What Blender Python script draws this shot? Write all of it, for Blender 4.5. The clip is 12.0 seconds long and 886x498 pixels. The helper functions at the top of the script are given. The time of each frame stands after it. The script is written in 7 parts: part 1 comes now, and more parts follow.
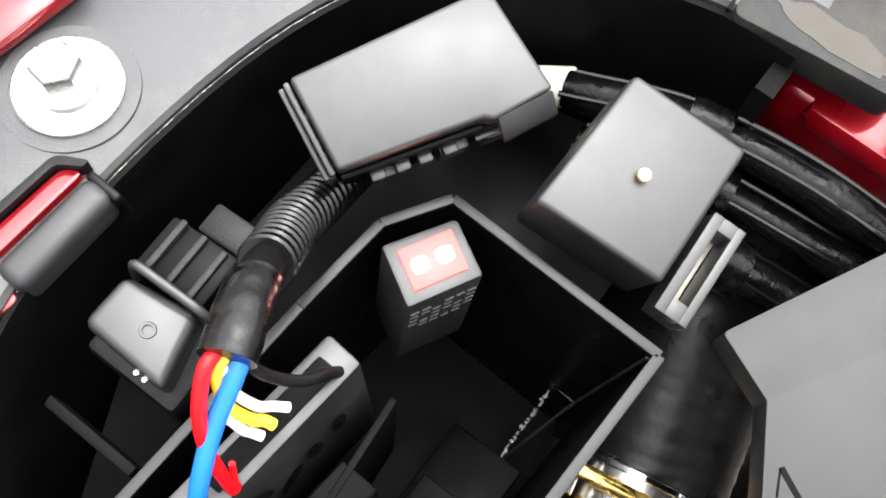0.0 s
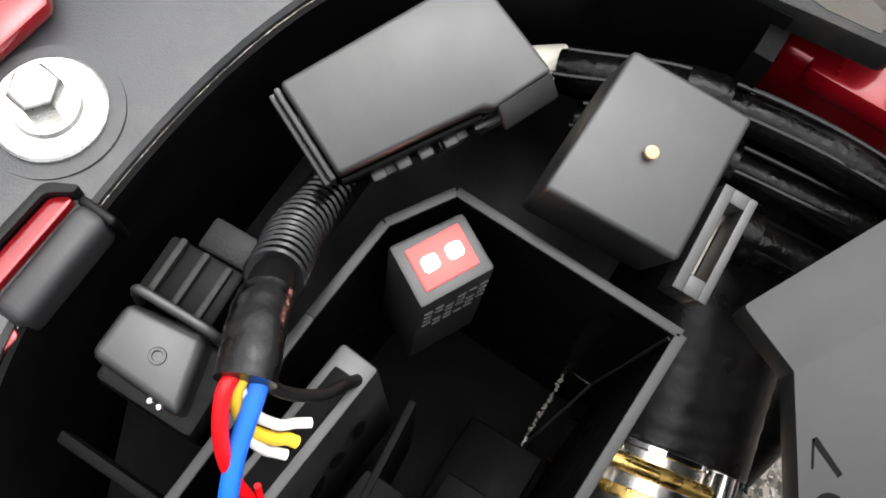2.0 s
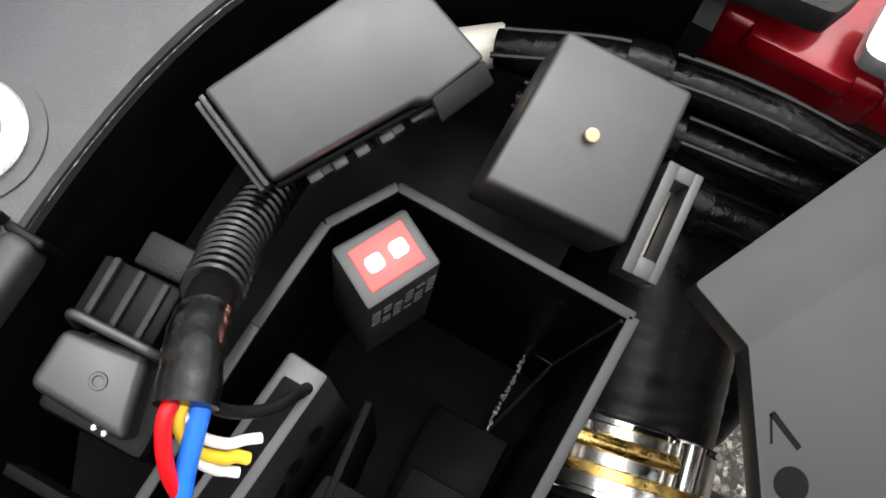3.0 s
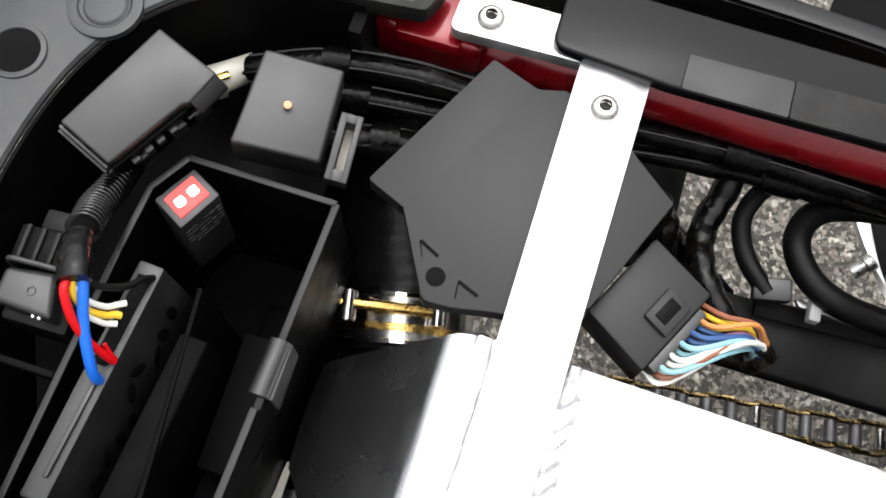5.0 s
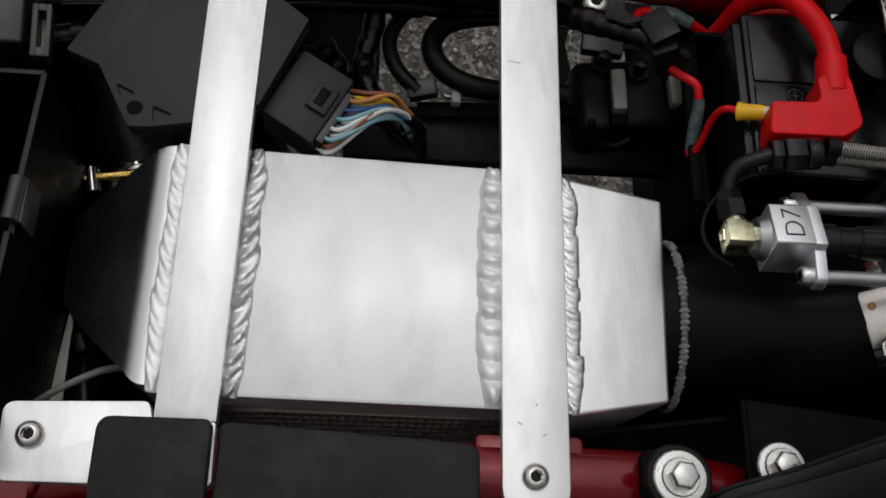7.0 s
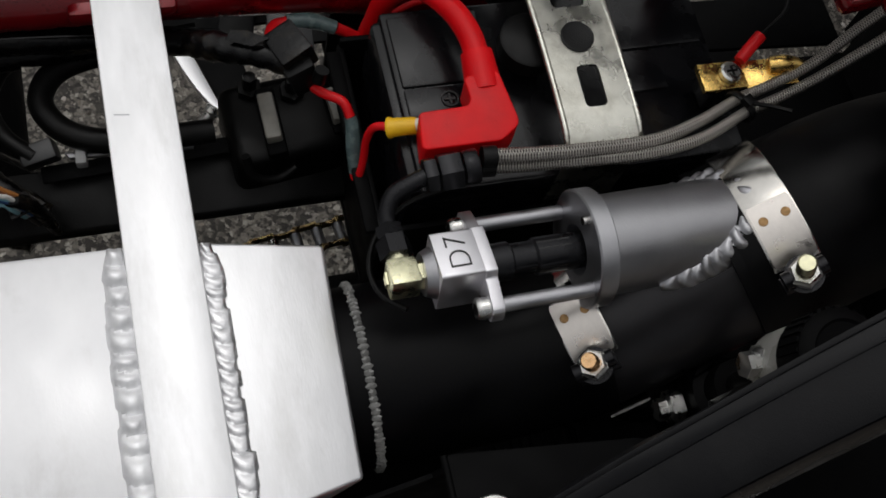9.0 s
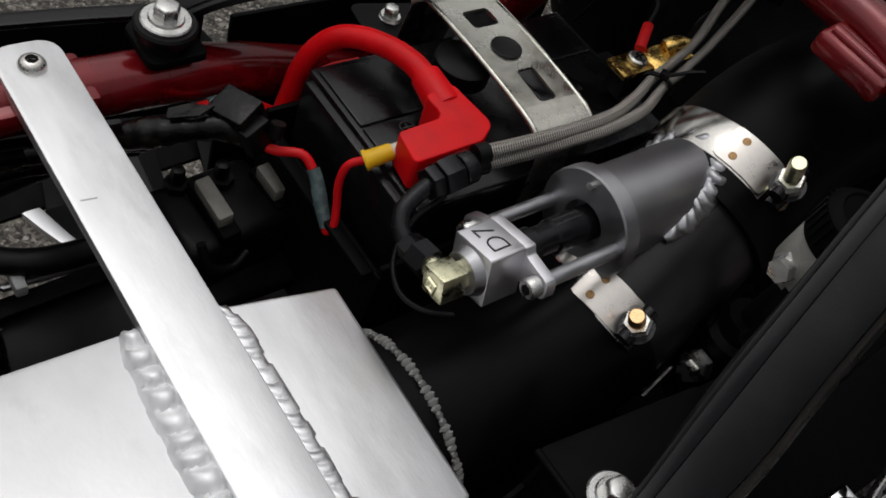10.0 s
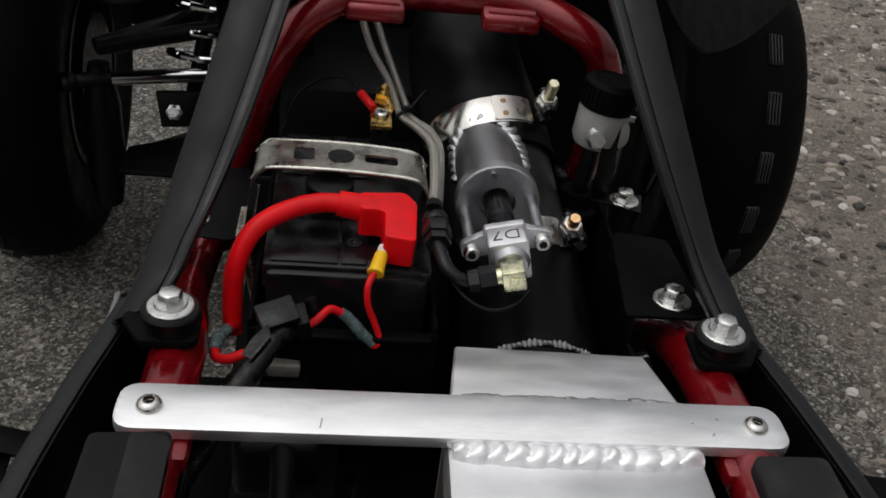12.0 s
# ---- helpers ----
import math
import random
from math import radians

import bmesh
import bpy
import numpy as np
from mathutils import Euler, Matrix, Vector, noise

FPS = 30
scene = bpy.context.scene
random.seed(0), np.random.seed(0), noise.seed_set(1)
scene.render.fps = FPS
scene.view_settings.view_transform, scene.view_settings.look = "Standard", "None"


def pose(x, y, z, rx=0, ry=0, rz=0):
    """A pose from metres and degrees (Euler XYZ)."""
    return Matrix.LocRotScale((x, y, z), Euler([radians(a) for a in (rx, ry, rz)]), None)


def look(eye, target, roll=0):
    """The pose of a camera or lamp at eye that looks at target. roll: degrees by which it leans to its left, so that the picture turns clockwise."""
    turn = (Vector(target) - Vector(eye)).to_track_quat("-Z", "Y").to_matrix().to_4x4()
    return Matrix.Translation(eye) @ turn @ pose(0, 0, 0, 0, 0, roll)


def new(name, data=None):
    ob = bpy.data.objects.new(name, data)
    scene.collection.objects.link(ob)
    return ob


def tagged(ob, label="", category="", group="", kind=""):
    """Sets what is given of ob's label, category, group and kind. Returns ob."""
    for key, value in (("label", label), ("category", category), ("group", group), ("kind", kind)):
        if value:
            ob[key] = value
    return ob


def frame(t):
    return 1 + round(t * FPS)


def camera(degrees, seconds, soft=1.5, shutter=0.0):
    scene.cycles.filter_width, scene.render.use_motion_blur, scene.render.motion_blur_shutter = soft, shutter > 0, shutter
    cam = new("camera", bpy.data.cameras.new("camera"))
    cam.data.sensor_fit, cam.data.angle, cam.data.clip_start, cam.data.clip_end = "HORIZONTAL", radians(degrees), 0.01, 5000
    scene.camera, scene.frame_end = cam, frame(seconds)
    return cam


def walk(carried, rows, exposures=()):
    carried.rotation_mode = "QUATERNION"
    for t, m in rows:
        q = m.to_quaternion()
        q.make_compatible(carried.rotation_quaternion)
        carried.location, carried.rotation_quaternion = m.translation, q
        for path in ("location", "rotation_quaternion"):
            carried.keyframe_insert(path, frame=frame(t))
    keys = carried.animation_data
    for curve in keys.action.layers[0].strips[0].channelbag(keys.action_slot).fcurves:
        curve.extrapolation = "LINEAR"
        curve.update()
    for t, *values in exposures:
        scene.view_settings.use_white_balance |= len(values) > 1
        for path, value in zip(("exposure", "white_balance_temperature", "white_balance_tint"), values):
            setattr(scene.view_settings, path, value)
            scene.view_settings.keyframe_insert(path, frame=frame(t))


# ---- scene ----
cam = camera(49.55, 12.0, soft=1.7)
# seconds, then the eye in metres and its turn in degrees
PATH = [
    (0.0, 0.0341, -0.2403, 0.1915, 19.49, -3.49, 127.81),
    (0.5, 0.035, -0.2444, 0.1898, 18.72, -3.5, 125.49),
    (1.0, 0.0344, -0.245, 0.1907, 18.55, -3.24, 124.86),
    (1.5, 0.0329, -0.2468, 0.189, 18.39, -3.14, 123.61),
    (2.0, 0.0328, -0.2481, 0.1871, 18.46, -2.95, 122.89),
    (2.5, 0.0273, -0.2459, 0.1824, 16.31, -3.23, 120.37),
    (2.7, 0.0249, -0.2471, 0.1821, 16.36, -3.31, 119.45),
    (4.3, 0.019, -0.214, 0.2594, 16.35, -2.67, 114.0),
    (4.5, 0.0325, -0.1891, 0.2761, 18.43, -1.99, 111.66),
    (5.0, 0.0723, -0.1549, 0.3157, 18.76, -1.3, 107.25),
    (5.5, 0.0984, -0.136, 0.3446, 20.53, -0.49, 104.0),
    (6.0, 0.1396, -0.1291, 0.361, 19.44, -0.08, 101.61),
    (6.5, 0.1736, -0.105, 0.3773, 19.99, -2.77, 95.85),
    (7.0, 0.1938, -0.0672, 0.3784, 21.91, -4.58, 91.15),
    (7.2, 0.1968, -0.0529, 0.3740, 22.01, -5.30, 89.60),
    (7.5, 0.1919, -0.0347, 0.3629, 22.58, -7.65, 86.82),
    (7.7, 0.192, -0.0247, 0.3583, 22.88, -8.23, 86.77),
    (9.3, 0.1353, 0.0198, 0.3396, 21.58, -10.74, 75.26),
    (9.5, 0.1386, 0.0239, 0.3225, 23.25, -10.22, 74.7),
    (9.6, 0.1325, 0.0071, 0.3150, 23.60, -12.90, 70.60),
    (10.0, 0.16, -0.1013, 0.2751, 39.27, -16.29, 54.7),
    (10.3, 0.1652, -0.1699, 0.2522, 42.69, -17.45, 46.94),
    (10.5, 0.1511, -0.1912, 0.2287, 45.53, -16.38, 41.03),
    (10.7, 0.1282, -0.1901, 0.2450, 47.95, -13.58, 31.93),
    (11.0, 0.107, -0.214, 0.2639, 51.46, -11.51, 20.34),
    (11.2, 0.0800, -0.2321, 0.2540, 53.22, -11.22, 14.24),
    (11.5, 0.011, -0.2821, 0.2535, 55.56, -10.97, 6.09),
    (11.6, -0.0120, -0.2970, 0.2653, 55.28, -7.85, 2.64),
    (12.0, -0.0619, -0.3085, 0.276, 57.14, -6.35, -3.88),
]
EXPOSURES = [(0.0, 2.6), (0.5, 2.37), (1.0, 2.08), (1.5, 1.9), (2.7, 1.65), (4.3, 1.62), (5.0, 1.2), (5.5, 0.93), (6.0, 0.65), (6.5, 0.05), (7.0, -0.95), (7.5, -1.55), (7.7, -1.5), (9.3, -0.7), (10.0, -0.68), (10.5, -0.52), (11.0, -0.85), (11.5, -0.65), (12.0, -0.35)]
walk(cam, [(t, pose(x, y, z, rx, ry, rz)) for t, x, y, z, rx, ry, rz in PATH], EXPOSURES)

# ---- light: a pale overcast sky with a broad, weak sun ----
world = bpy.data.worlds.new("sky")
scene.world = world
world.use_nodes = True
SUN_EL, SUN_AZ = radians(70), radians(255)
wt = world.node_tree
sky = wt.nodes.new("ShaderNodeTexSky")
sky.sky_type = "NISHITA"
sky.sun_disc = False
sky.sun_elevation, sky.sun_rotation = SUN_EL, SUN_AZ
sky.dust_density, sky.air_density = 2.0, 1.0
grey = wt.nodes.new("ShaderNodeHueSaturation")
grey.inputs["Saturation"].default_value = 0.10
wt.links.new(sky.outputs[0], grey.inputs["Color"])
# an overcast sky is about three times as bright overhead as low down
way = wt.nodes.new("ShaderNodeTexCoord")
split = wt.nodes.new("ShaderNodeSeparateXYZ")
wt.links.new(way.outputs["Generated"], split.inputs[0])
lift = wt.nodes.new("ShaderNodeMapRange")
lift.inputs["From Min"].default_value, lift.inputs["From Max"].default_value = 0.05, 0.95
lift.inputs["To Min"].default_value, lift.inputs["To Max"].default_value = 0.22, 1.47
wt.links.new(split.outputs["Z"], lift.inputs["Value"])
cloud = wt.nodes.new("ShaderNodeVectorMath")
cloud.operation = "SCALE"
wt.links.new(grey.outputs[0], cloud.inputs[0])
wt.links.new(lift.outputs[0], cloud.inputs["Scale"])
wt.links.new(cloud.outputs[0], wt.nodes["Background"].inputs["Color"])
wt.nodes["Background"].inputs["Strength"].default_value = 0.15
sun = new("sun", bpy.data.lights.new("sun", "SUN"))
sun.data.energy, sun.data.angle, sun.data.color = 1.0, radians(110), (1.0, 0.97, 0.93)
sun_way = Vector((math.sin(SUN_AZ) * math.cos(SUN_EL), math.cos(SUN_AZ) * math.cos(SUN_EL), math.sin(SUN_EL)))
sun.matrix_world = look(sun_way * 20, (0, 0, 0))
GROUND = -0.68

# ---- materials ----
def link(tree, a, b):
    tree.links.new(a, b)


def mat(name, base, rough=0.5, metal=0.0, vary=0.25, scale=60.0, bump=0.15, grain=900.0, coat=0.0, spec=0.5, dirt=None, dirt_amount=0.0, rough_vary=0.12, stretch=(1, 1, 1)):
    """A surface with large blotches, fine grain relief, changing gloss and, where given, dust of another colour."""
    m = bpy.data.materials.new(name)
    m.use_nodes = True
    t = m.node_tree
    n = t.nodes
    b = n["Principled BSDF"]
    co = n.new("ShaderNodeTexCoord")
    mp = n.new("ShaderNodeMapping")
    mp.inputs["Scale"].default_value = stretch
    link(t, co.outputs["Object"], mp.inputs["Vector"])
    big = n.new("ShaderNodeTexNoise")
    big.inputs["Scale"].default_value, big.inputs["Detail"].default_value = scale, 6
    fine = n.new("ShaderNodeTexNoise")
    fine.inputs["Scale"].default_value, fine.inputs["Detail"].default_value = grain, 3
    for k in (big, fine):
        link(t, mp.outputs[0], k.inputs["Vector"])
    ramp = n.new("ShaderNodeMapRange")
    ramp.inputs["From Min"].default_value, ramp.inputs["From Max"].default_value = 0.3, 0.7
    ramp.inputs["To Min"].default_value, ramp.inputs["To Max"].default_value = 1 - vary, 1 + vary
    link(t, big.outputs["Fac"], ramp.inputs["Value"])
    tint = n.new("ShaderNodeVectorMath")
    tint.operation = "SCALE"
    tint.inputs[0].default_value = base
    link(t, ramp.outputs[0], tint.inputs["Scale"])
    colour = tint.outputs[0]
    if dirt:
        spots = n.new("ShaderNodeTexNoise")
        spots.inputs["Scale"].default_value, spots.inputs["Detail"].default_value, spots.inputs["Roughness"].default_value = scale * 0.6, 10, 0.7
        link(t, mp.outputs[0], spots.inputs["Vector"])
        mask = n.new("ShaderNodeMapRange")
        mask.inputs["From Min"].default_value, mask.inputs["From Max"].default_value = 0.5, 0.75
        mask.inputs["To Max"].default_value = dirt_amount
        link(t, spots.outputs["Fac"], mask.inputs["Value"])
        mix = n.new("ShaderNodeMix")
        mix.data_type = "RGBA"
        mix.inputs["B"].default_value = (*dirt, 1)
        link(t, mask.outputs[0], mix.inputs["Factor"])
        link(t, colour, mix.inputs["A"])
        colour = mix.outputs["Result"]
    link(t, colour, b.inputs["Base Color"])
    gloss = n.new("ShaderNodeMapRange")
    gloss.inputs["From Min"].default_value, gloss.inputs["From Max"].default_value = 0.3, 0.7
    gloss.inputs["To Min"].default_value, gloss.inputs["To Max"].default_value = max(0.02, rough - rough_vary), min(1, rough + rough_vary)
    link(t, big.outputs["Fac"], gloss.inputs["Value"])
    link(t, gloss.outputs[0], b.inputs["Roughness"])
    b.inputs["Metallic"].default_value = metal
    b.inputs["Specular IOR Level"].default_value = spec
    b.inputs["Coat Weight"].default_value = coat
    b.inputs["Coat Roughness"].default_value = 0.08
    if bump:
        bm_ = n.new("ShaderNodeBump")
        bm_.inputs["Strength"].default_value, bm_.inputs["Distance"].default_value = bump, 0.0006
        link(t, fine.outputs["Fac"], bm_.inputs["Height"])
        link(t, bm_.outputs[0], b.inputs["Normal"])
    return m


M = {}
M["abs"] = mat("black_abs_plastic", (0.0075, 0.0076, 0.008), 0.45, grain=2600, bump=0.035, vary=0.15, spec=0.77, rough_vary=0.06, dirt=(0.05, 0.047, 0.042), dirt_amount=0.30, scale=70)
M["abs_matt"] = mat("matt_black_cover", (0.0078, 0.0079, 0.0082), 0.48, grain=2600, bump=0.035, vary=0.05, spec=0.41, dirt=(0.025, 0.024, 0.022), dirt_amount=0.08, scale=140, rough_vary=0.02)
# Darkened past its own tone: the tray walls' shade is in this colour.
M["tray"] = mat("darkened_tray_plastic", (0.0018, 0.0018, 0.0020), 0.36, grain=2200, bump=0.08, vary=0.2, spec=0.07, dirt=(0.02, 0.018, 0.016), dirt_amount=0.10, scale=70)
# Near-black; on bay floors, shelves and walls it holds their depth shade.
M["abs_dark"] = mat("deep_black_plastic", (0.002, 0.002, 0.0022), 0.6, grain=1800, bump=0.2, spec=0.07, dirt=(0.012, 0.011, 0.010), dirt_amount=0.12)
M["fender"] = mat("grey_fender_plastic", (0.027, 0.028, 0.030), 0.42, grain=2200, bump=0.18, vary=0.12, dirt=(0.16, 0.15, 0.14), dirt_amount=0.25, scale=35)
M["fender_black"] = mat("black_fender_plastic", (0.004, 0.004, 0.005), 0.28, spec=0.32, grain=2000, bump=0.08, vary=0.2, scale=30)
M["strip"] = mat("satin_black_trim", (0.006, 0.006, 0.007), 0.42, spec=0.22, grain=1800, bump=0.15, vary=0.2, scale=40, dirt=(0.05, 0.05, 0.05), dirt_amount=0.2)
M["rubber"] = mat("black_rubber", (0.0025, 0.0025, 0.0025), 0.45, grain=1500, bump=0.2, spec=0.2, dirt=(0.02, 0.018, 0.016), dirt_amount=0.15)
M["pad"] = mat("worn_rubber_pad", (0.0075, 0.0077, 0.0078), 0.55, grain=1400, bump=0.35, scale=50, spec=0.3, dirt=(0.10, 0.085, 0.065), dirt_amount=0.3)
M["hose"] = mat("black_silicone_hose", (0.0028, 0.0028, 0.0032), 0.42, grain=700, bump=0.12, vary=0.3, scale=40, spec=0.10)
M["wrapped_hose"] = mat("scuffed_rubber_hose", (0.004, 0.004, 0.0044), 0.34, grain=260, bump=0.35, vary=0.3, scale=70, spec=0.3, dirt=(0.05, 0.046, 0.04), dirt_amount=0.3)
M["red"] = mat("red_frame_paint", (0.185, 0.0012, 0.0050), 0.28, metal=0.35, grain=2500, bump=0.06, coat=0.8, spec=0.3, vary=0.25, scale=45)
M["alu"] = mat("brushed_aluminium", (0.74, 0.74, 0.75), 0.48, metal=1.0, grain=420, bump=0.08, vary=0.16, scale=22, rough_vary=0.14, dirt=(0.45, 0.435, 0.42), dirt_amount=0.6, stretch=(1, 1.6, 1))
M["alu_bar"] = mat("aluminium_flat_bar", (0.88, 0.88, 0.89), 0.46, metal=1.0, grain=420, bump=0.09, vary=0.10, scale=34, dirt=(0.45, 0.44, 0.42), dirt_amount=0.35, rough_vary=0.07, stretch=(0.7, 2.5, 1))
M["alu_smooth"] = mat("polished_aluminium", (0.66, 0.66, 0.67), 0.27, metal=1.0, grain=600, bump=0.05, vary=0.08, scale=20, rough_vary=0.05)
M["weld_white"] = mat("frosted_weld", (0.95, 0.95, 0.96), 0.42, metal=0.55, grain=1500, bump=0.2, vary=0.10, scale=200)
M["weld"] = mat("weld_aluminium", (0.80, 0.80, 0.81), 0.38, metal=1.0, grain=1500, bump=0.2, vary=0.12, scale=200)
M["cast"] = mat("bead_blasted_aluminium", (0.46, 0.46, 0.48), 0.42, metal=1.0, grain=1800, bump=0.15, vary=0.10, scale=90)
M["pipe"] = mat("dull_aluminium_pipe", (0.38, 0.38, 0.395), 0.40, metal=1.0, grain=900, bump=0.14, vary=0.05, scale=90, rough_vary=0.03)
M["dark_pipe"] = mat("dark_coated_pipe", (0.030, 0.029, 0.031), 0.33, metal=0.5, grain=900, bump=0.08, vary=0.15, scale=60, rough_vary=0.04, spec=0.3)
M["steel"] = mat("bright_steel", (0.70, 0.68, 0.64), 0.20, metal=1.0, grain=900, bump=0.05, vary=0.10, scale=90, rough_vary=0.07)
M["machined"] = mat("machined_aluminium", (0.82, 0.81, 0.84), 0.44, metal=1.0, grain=1200, bump=0.06, vary=0.06, scale=120)
M["clamp_plate"] = mat("brushed_clamp_strip", (0.62, 0.585, 0.55), 0.34, metal=1.0, grain=900, bump=0.08, vary=0.10, scale=150)
M["heat_spot"] = mat("brown_spot_weld", (0.30, 0.18, 0.08), 0.4, metal=0.8, bump=0.1, vary=0.4, scale=500)
M["zinc"] = mat("zinc_plated_steel", (0.66, 0.66, 0.64), 0.3, metal=1.0, grain=1300, bump=0.15, vary=0.15, scale=200, dirt=(0.2, 0.17, 0.12), dirt_amount=0.4)
M["stainless"] = mat("stainless_screw", (0.62, 0.60, 0.57), 0.22, metal=1.0, grain=1500, bump=0.06, vary=0.1, scale=200)
M["cadmium"] = mat("yellow_passivated_plate", (0.68, 0.67, 0.60), 0.30, metal=1.0, grain=700, bump=0.14, vary=0.16, scale=90, dirt=(0.30, 0.28, 0.22), dirt_amount=0.6)
M["chain_gold"] = mat("gilded_chain_plate", (0.60, 0.44, 0.20), 0.3, metal=1.0, grain=1500, bump=0.15, vary=0.3, scale=200, dirt=(0.05, 0.04, 0.03), dirt_amount=0.8)
M["brass"] = mat("brass", (0.78, 0.52, 0.16), 0.25, metal=1.0, grain=1500, bump=0.15, vary=0.2, scale=250, dirt=(0.25, 0.15, 0.05), dirt_amount=0.4)
M["copper"] = mat("copper_tip", (0.80, 0.50, 0.26), 0.3, metal=1.0, bump=0.1, scale=300)
M["dull_copper"] = mat("dull_copper_rivet", (0.50, 0.30, 0.17), 0.5, metal=0.6, bump=0.1, scale=300)
M["pale_brass"] = mat("nickel_brass_fitting", (0.72, 0.70, 0.48), 0.3, metal=1.0, bump=0.15, grain=1300, scale=200)
M["red_rubber"] = mat("red_vinyl", (0.72, 0.002, 0.006), 0.42, spec=0.25, grain=900, bump=0.10, vary=0.15, scale=60)
M["red_wire"] = mat("red_wire", (0.65, 0.004, 0.008), 0.4, spec=0.3, bump=0.05, vary=0.1)
M["yellow"] = mat("yellow_vinyl", (0.85, 0.50, 0.01), 0.4, bump=0.08, vary=0.1)
M["yellow_wire"] = mat("yellow_wire", (0.75, 0.48, 0.03), 0.4, bump=0.05, vary=0.1)
M["blue"] = mat("blue_wire", (0.012, 0.15, 0.72), 0.35, bump=0.04, vary=0.1)
M["white"] = mat("white_wire", (0.80, 0.79, 0.74), 0.4, bump=0.04, vary=0.06)
M["cyan"] = mat("pale_blue_wire", (0.24, 0.46, 0.52), 0.4, bump=0.04, vary=0.1)
M["navy"] = mat("dark_blue_wire", (0.03, 0.08, 0.22), 0.4, bump=0.04, vary=0.1)
M["violet"] = mat("violet_wire", (0.38, 0.16, 0.30), 0.4, bump=0.04, vary=0.1)
M["orange"] = mat("orange_wire", (0.55, 0.22, 0.06), 0.4, bump=0.04, vary=0.1)
M["brown"] = mat("brown_wire", (0.22, 0.07, 0.03), 0.4, bump=0.04, vary=0.1)
M["tape"] = mat("black_vinyl_tape", (0.0020, 0.0020, 0.0023), 0.27, grain=210, bump=0.8, vary=0.3, scale=120, spec=0.27, dirt=(0.10, 0.075, 0.045), dirt_amount=0.25)
M["loom"] = mat("black_loom_wrap", (0.0016, 0.0016, 0.0018), 0.24, grain=260, bump=0.9, vary=0.3, scale=140, spec=0.12, dirt=(0.03, 0.026, 0.02), dirt_amount=0.2)
M["gloss_strip"] = mat("glossy_black_finish", (0.004, 0.004, 0.0044), 0.2, bump=0.05, spec=0.32, vary=0.2)
M["battery"] = mat("battery_case", (0.004, 0.004, 0.005), 0.24, spec=0.36, grain=1500, bump=0.1, vary=0.2, dirt=(0.03, 0.03, 0.03), dirt_amount=0.15)
M["nylon"] = mat("white_nylon", (0.66, 0.64, 0.56), 0.45, bump=0.1, vary=0.1, dirt=(0.35, 0.22, 0.08), dirt_amount=0.4)
M["milky"] = mat("milky_reservoir_plastic", (0.27, 0.265, 0.245), 0.35, bump=0.05, vary=0.08, scale=40)
M["fuse_grey"] = mat("dusty_clear_plastic", (0.20, 0.19, 0.165), 0.4, bump=0.2, vary=0.2, scale=150)
M["heatshrink"] = mat("clear_heatshrink", (0.09, 0.13, 0.13), 0.25, bump=0.1, vary=0.3, scale=200)
M["tyre"] = mat("tyre_rubber", (0.002, 0.002, 0.002), 0.6, grain=500, bump=0.2, vary=0.3, scale=25, spec=0.06, dirt=(0.010, 0.009, 0.0085), dirt_amount=0.3)
M["black_steel"] = mat("black_painted_steel", (0.003, 0.003, 0.003), 0.4, grain=900, bump=0.15, spec=0.2, dirt=(0.03, 0.028, 0.025), dirt_amount=0.15)
M["engine"] = mat("dark_engine_casting", (0.004, 0.004, 0.0042), 0.55, grain=600, bump=0.4, spec=0.1, dirt=(0.012, 0.011, 0.010), dirt_amount=0.3)
M["chrome"] = mat("chrome", (0.82, 0.82, 0.82), 0.07, metal=1.0, bump=0.03, vary=0.04, rough_vary=0.03)
M["anodised"] = mat("black_anodised_fitting", (0.015, 0.015, 0.017), 0.3, metal=0.6, bump=0.08, vary=0.2)
M["sticker"] = mat("silver_label", (0.30, 0.30, 0.30), 0.5, bump=0.02, vary=0.1)
M["print"] = mat("faded_print", (0.022, 0.022, 0.022), 0.6, bump=0.02, vary=0.2)
M["grey_cable"] = mat("grey_cable", (0.22, 0.22, 0.21), 0.4, bump=0.05, vary=0.1)
M["sleeve_grey"] = mat("grey_rubber_sleeve", (0.018, 0.018, 0.019), 0.5, grain=1400, bump=0.12, scale=60, spec=0.5, vary=0.2)
M["pad_worn"] = mat("rubbed_brown_patch", (0.030, 0.025, 0.018), 0.65, grain=900, bump=0.3, scale=200, vary=0.3)
M["label_grey"] = mat("grey_adhesive_patch", (0.028, 0.028, 0.028), 0.5, spec=0.4, grain=1500, bump=0.05, vary=0.08, scale=60)
M["gloss_pad"] = mat("glossy_black_rubber", (0.003, 0.003, 0.0035), 0.2, spec=0.2, grain=1500, bump=0.05, vary=0.2, scale=30, rough_vary=0.08)
M["fins"] = mat("dark_oily_fins", (0.15, 0.125, 0.115), 0.5, metal=0.7, bump=0.2, vary=0.3, scale=200)


def glow(name, colour, strength):
    m = bpy.data.materials.new(name)
    m.use_nodes = True
    b = m.node_tree.nodes["Principled BSDF"]
    b.inputs["Base Color"].default_value = (*[c * 0.5 for c in colour], 1)
    b.inputs["Emission Color"].default_value = (*colour, 1)
    b.inputs["Emission Strength"].default_value = strength
    b.inputs["Roughness"].default_value = 0.25
    b.inputs["Specular IOR Level"].default_value = 0.15
    return m


M["red_lens"] = glow("lit_red_lens", (1.0, 0.050, 0.047), 1.4)
M["led"] = glow("lit_indicator", (1.0, 0.78, 0.66), 8.0)


def braid():
    """Woven steel, laid along the hose by its own length and turn."""
    m = bpy.data.materials.new("braided_steel")
    m.use_nodes = True
    t = m.node_tree
    n = t.nodes
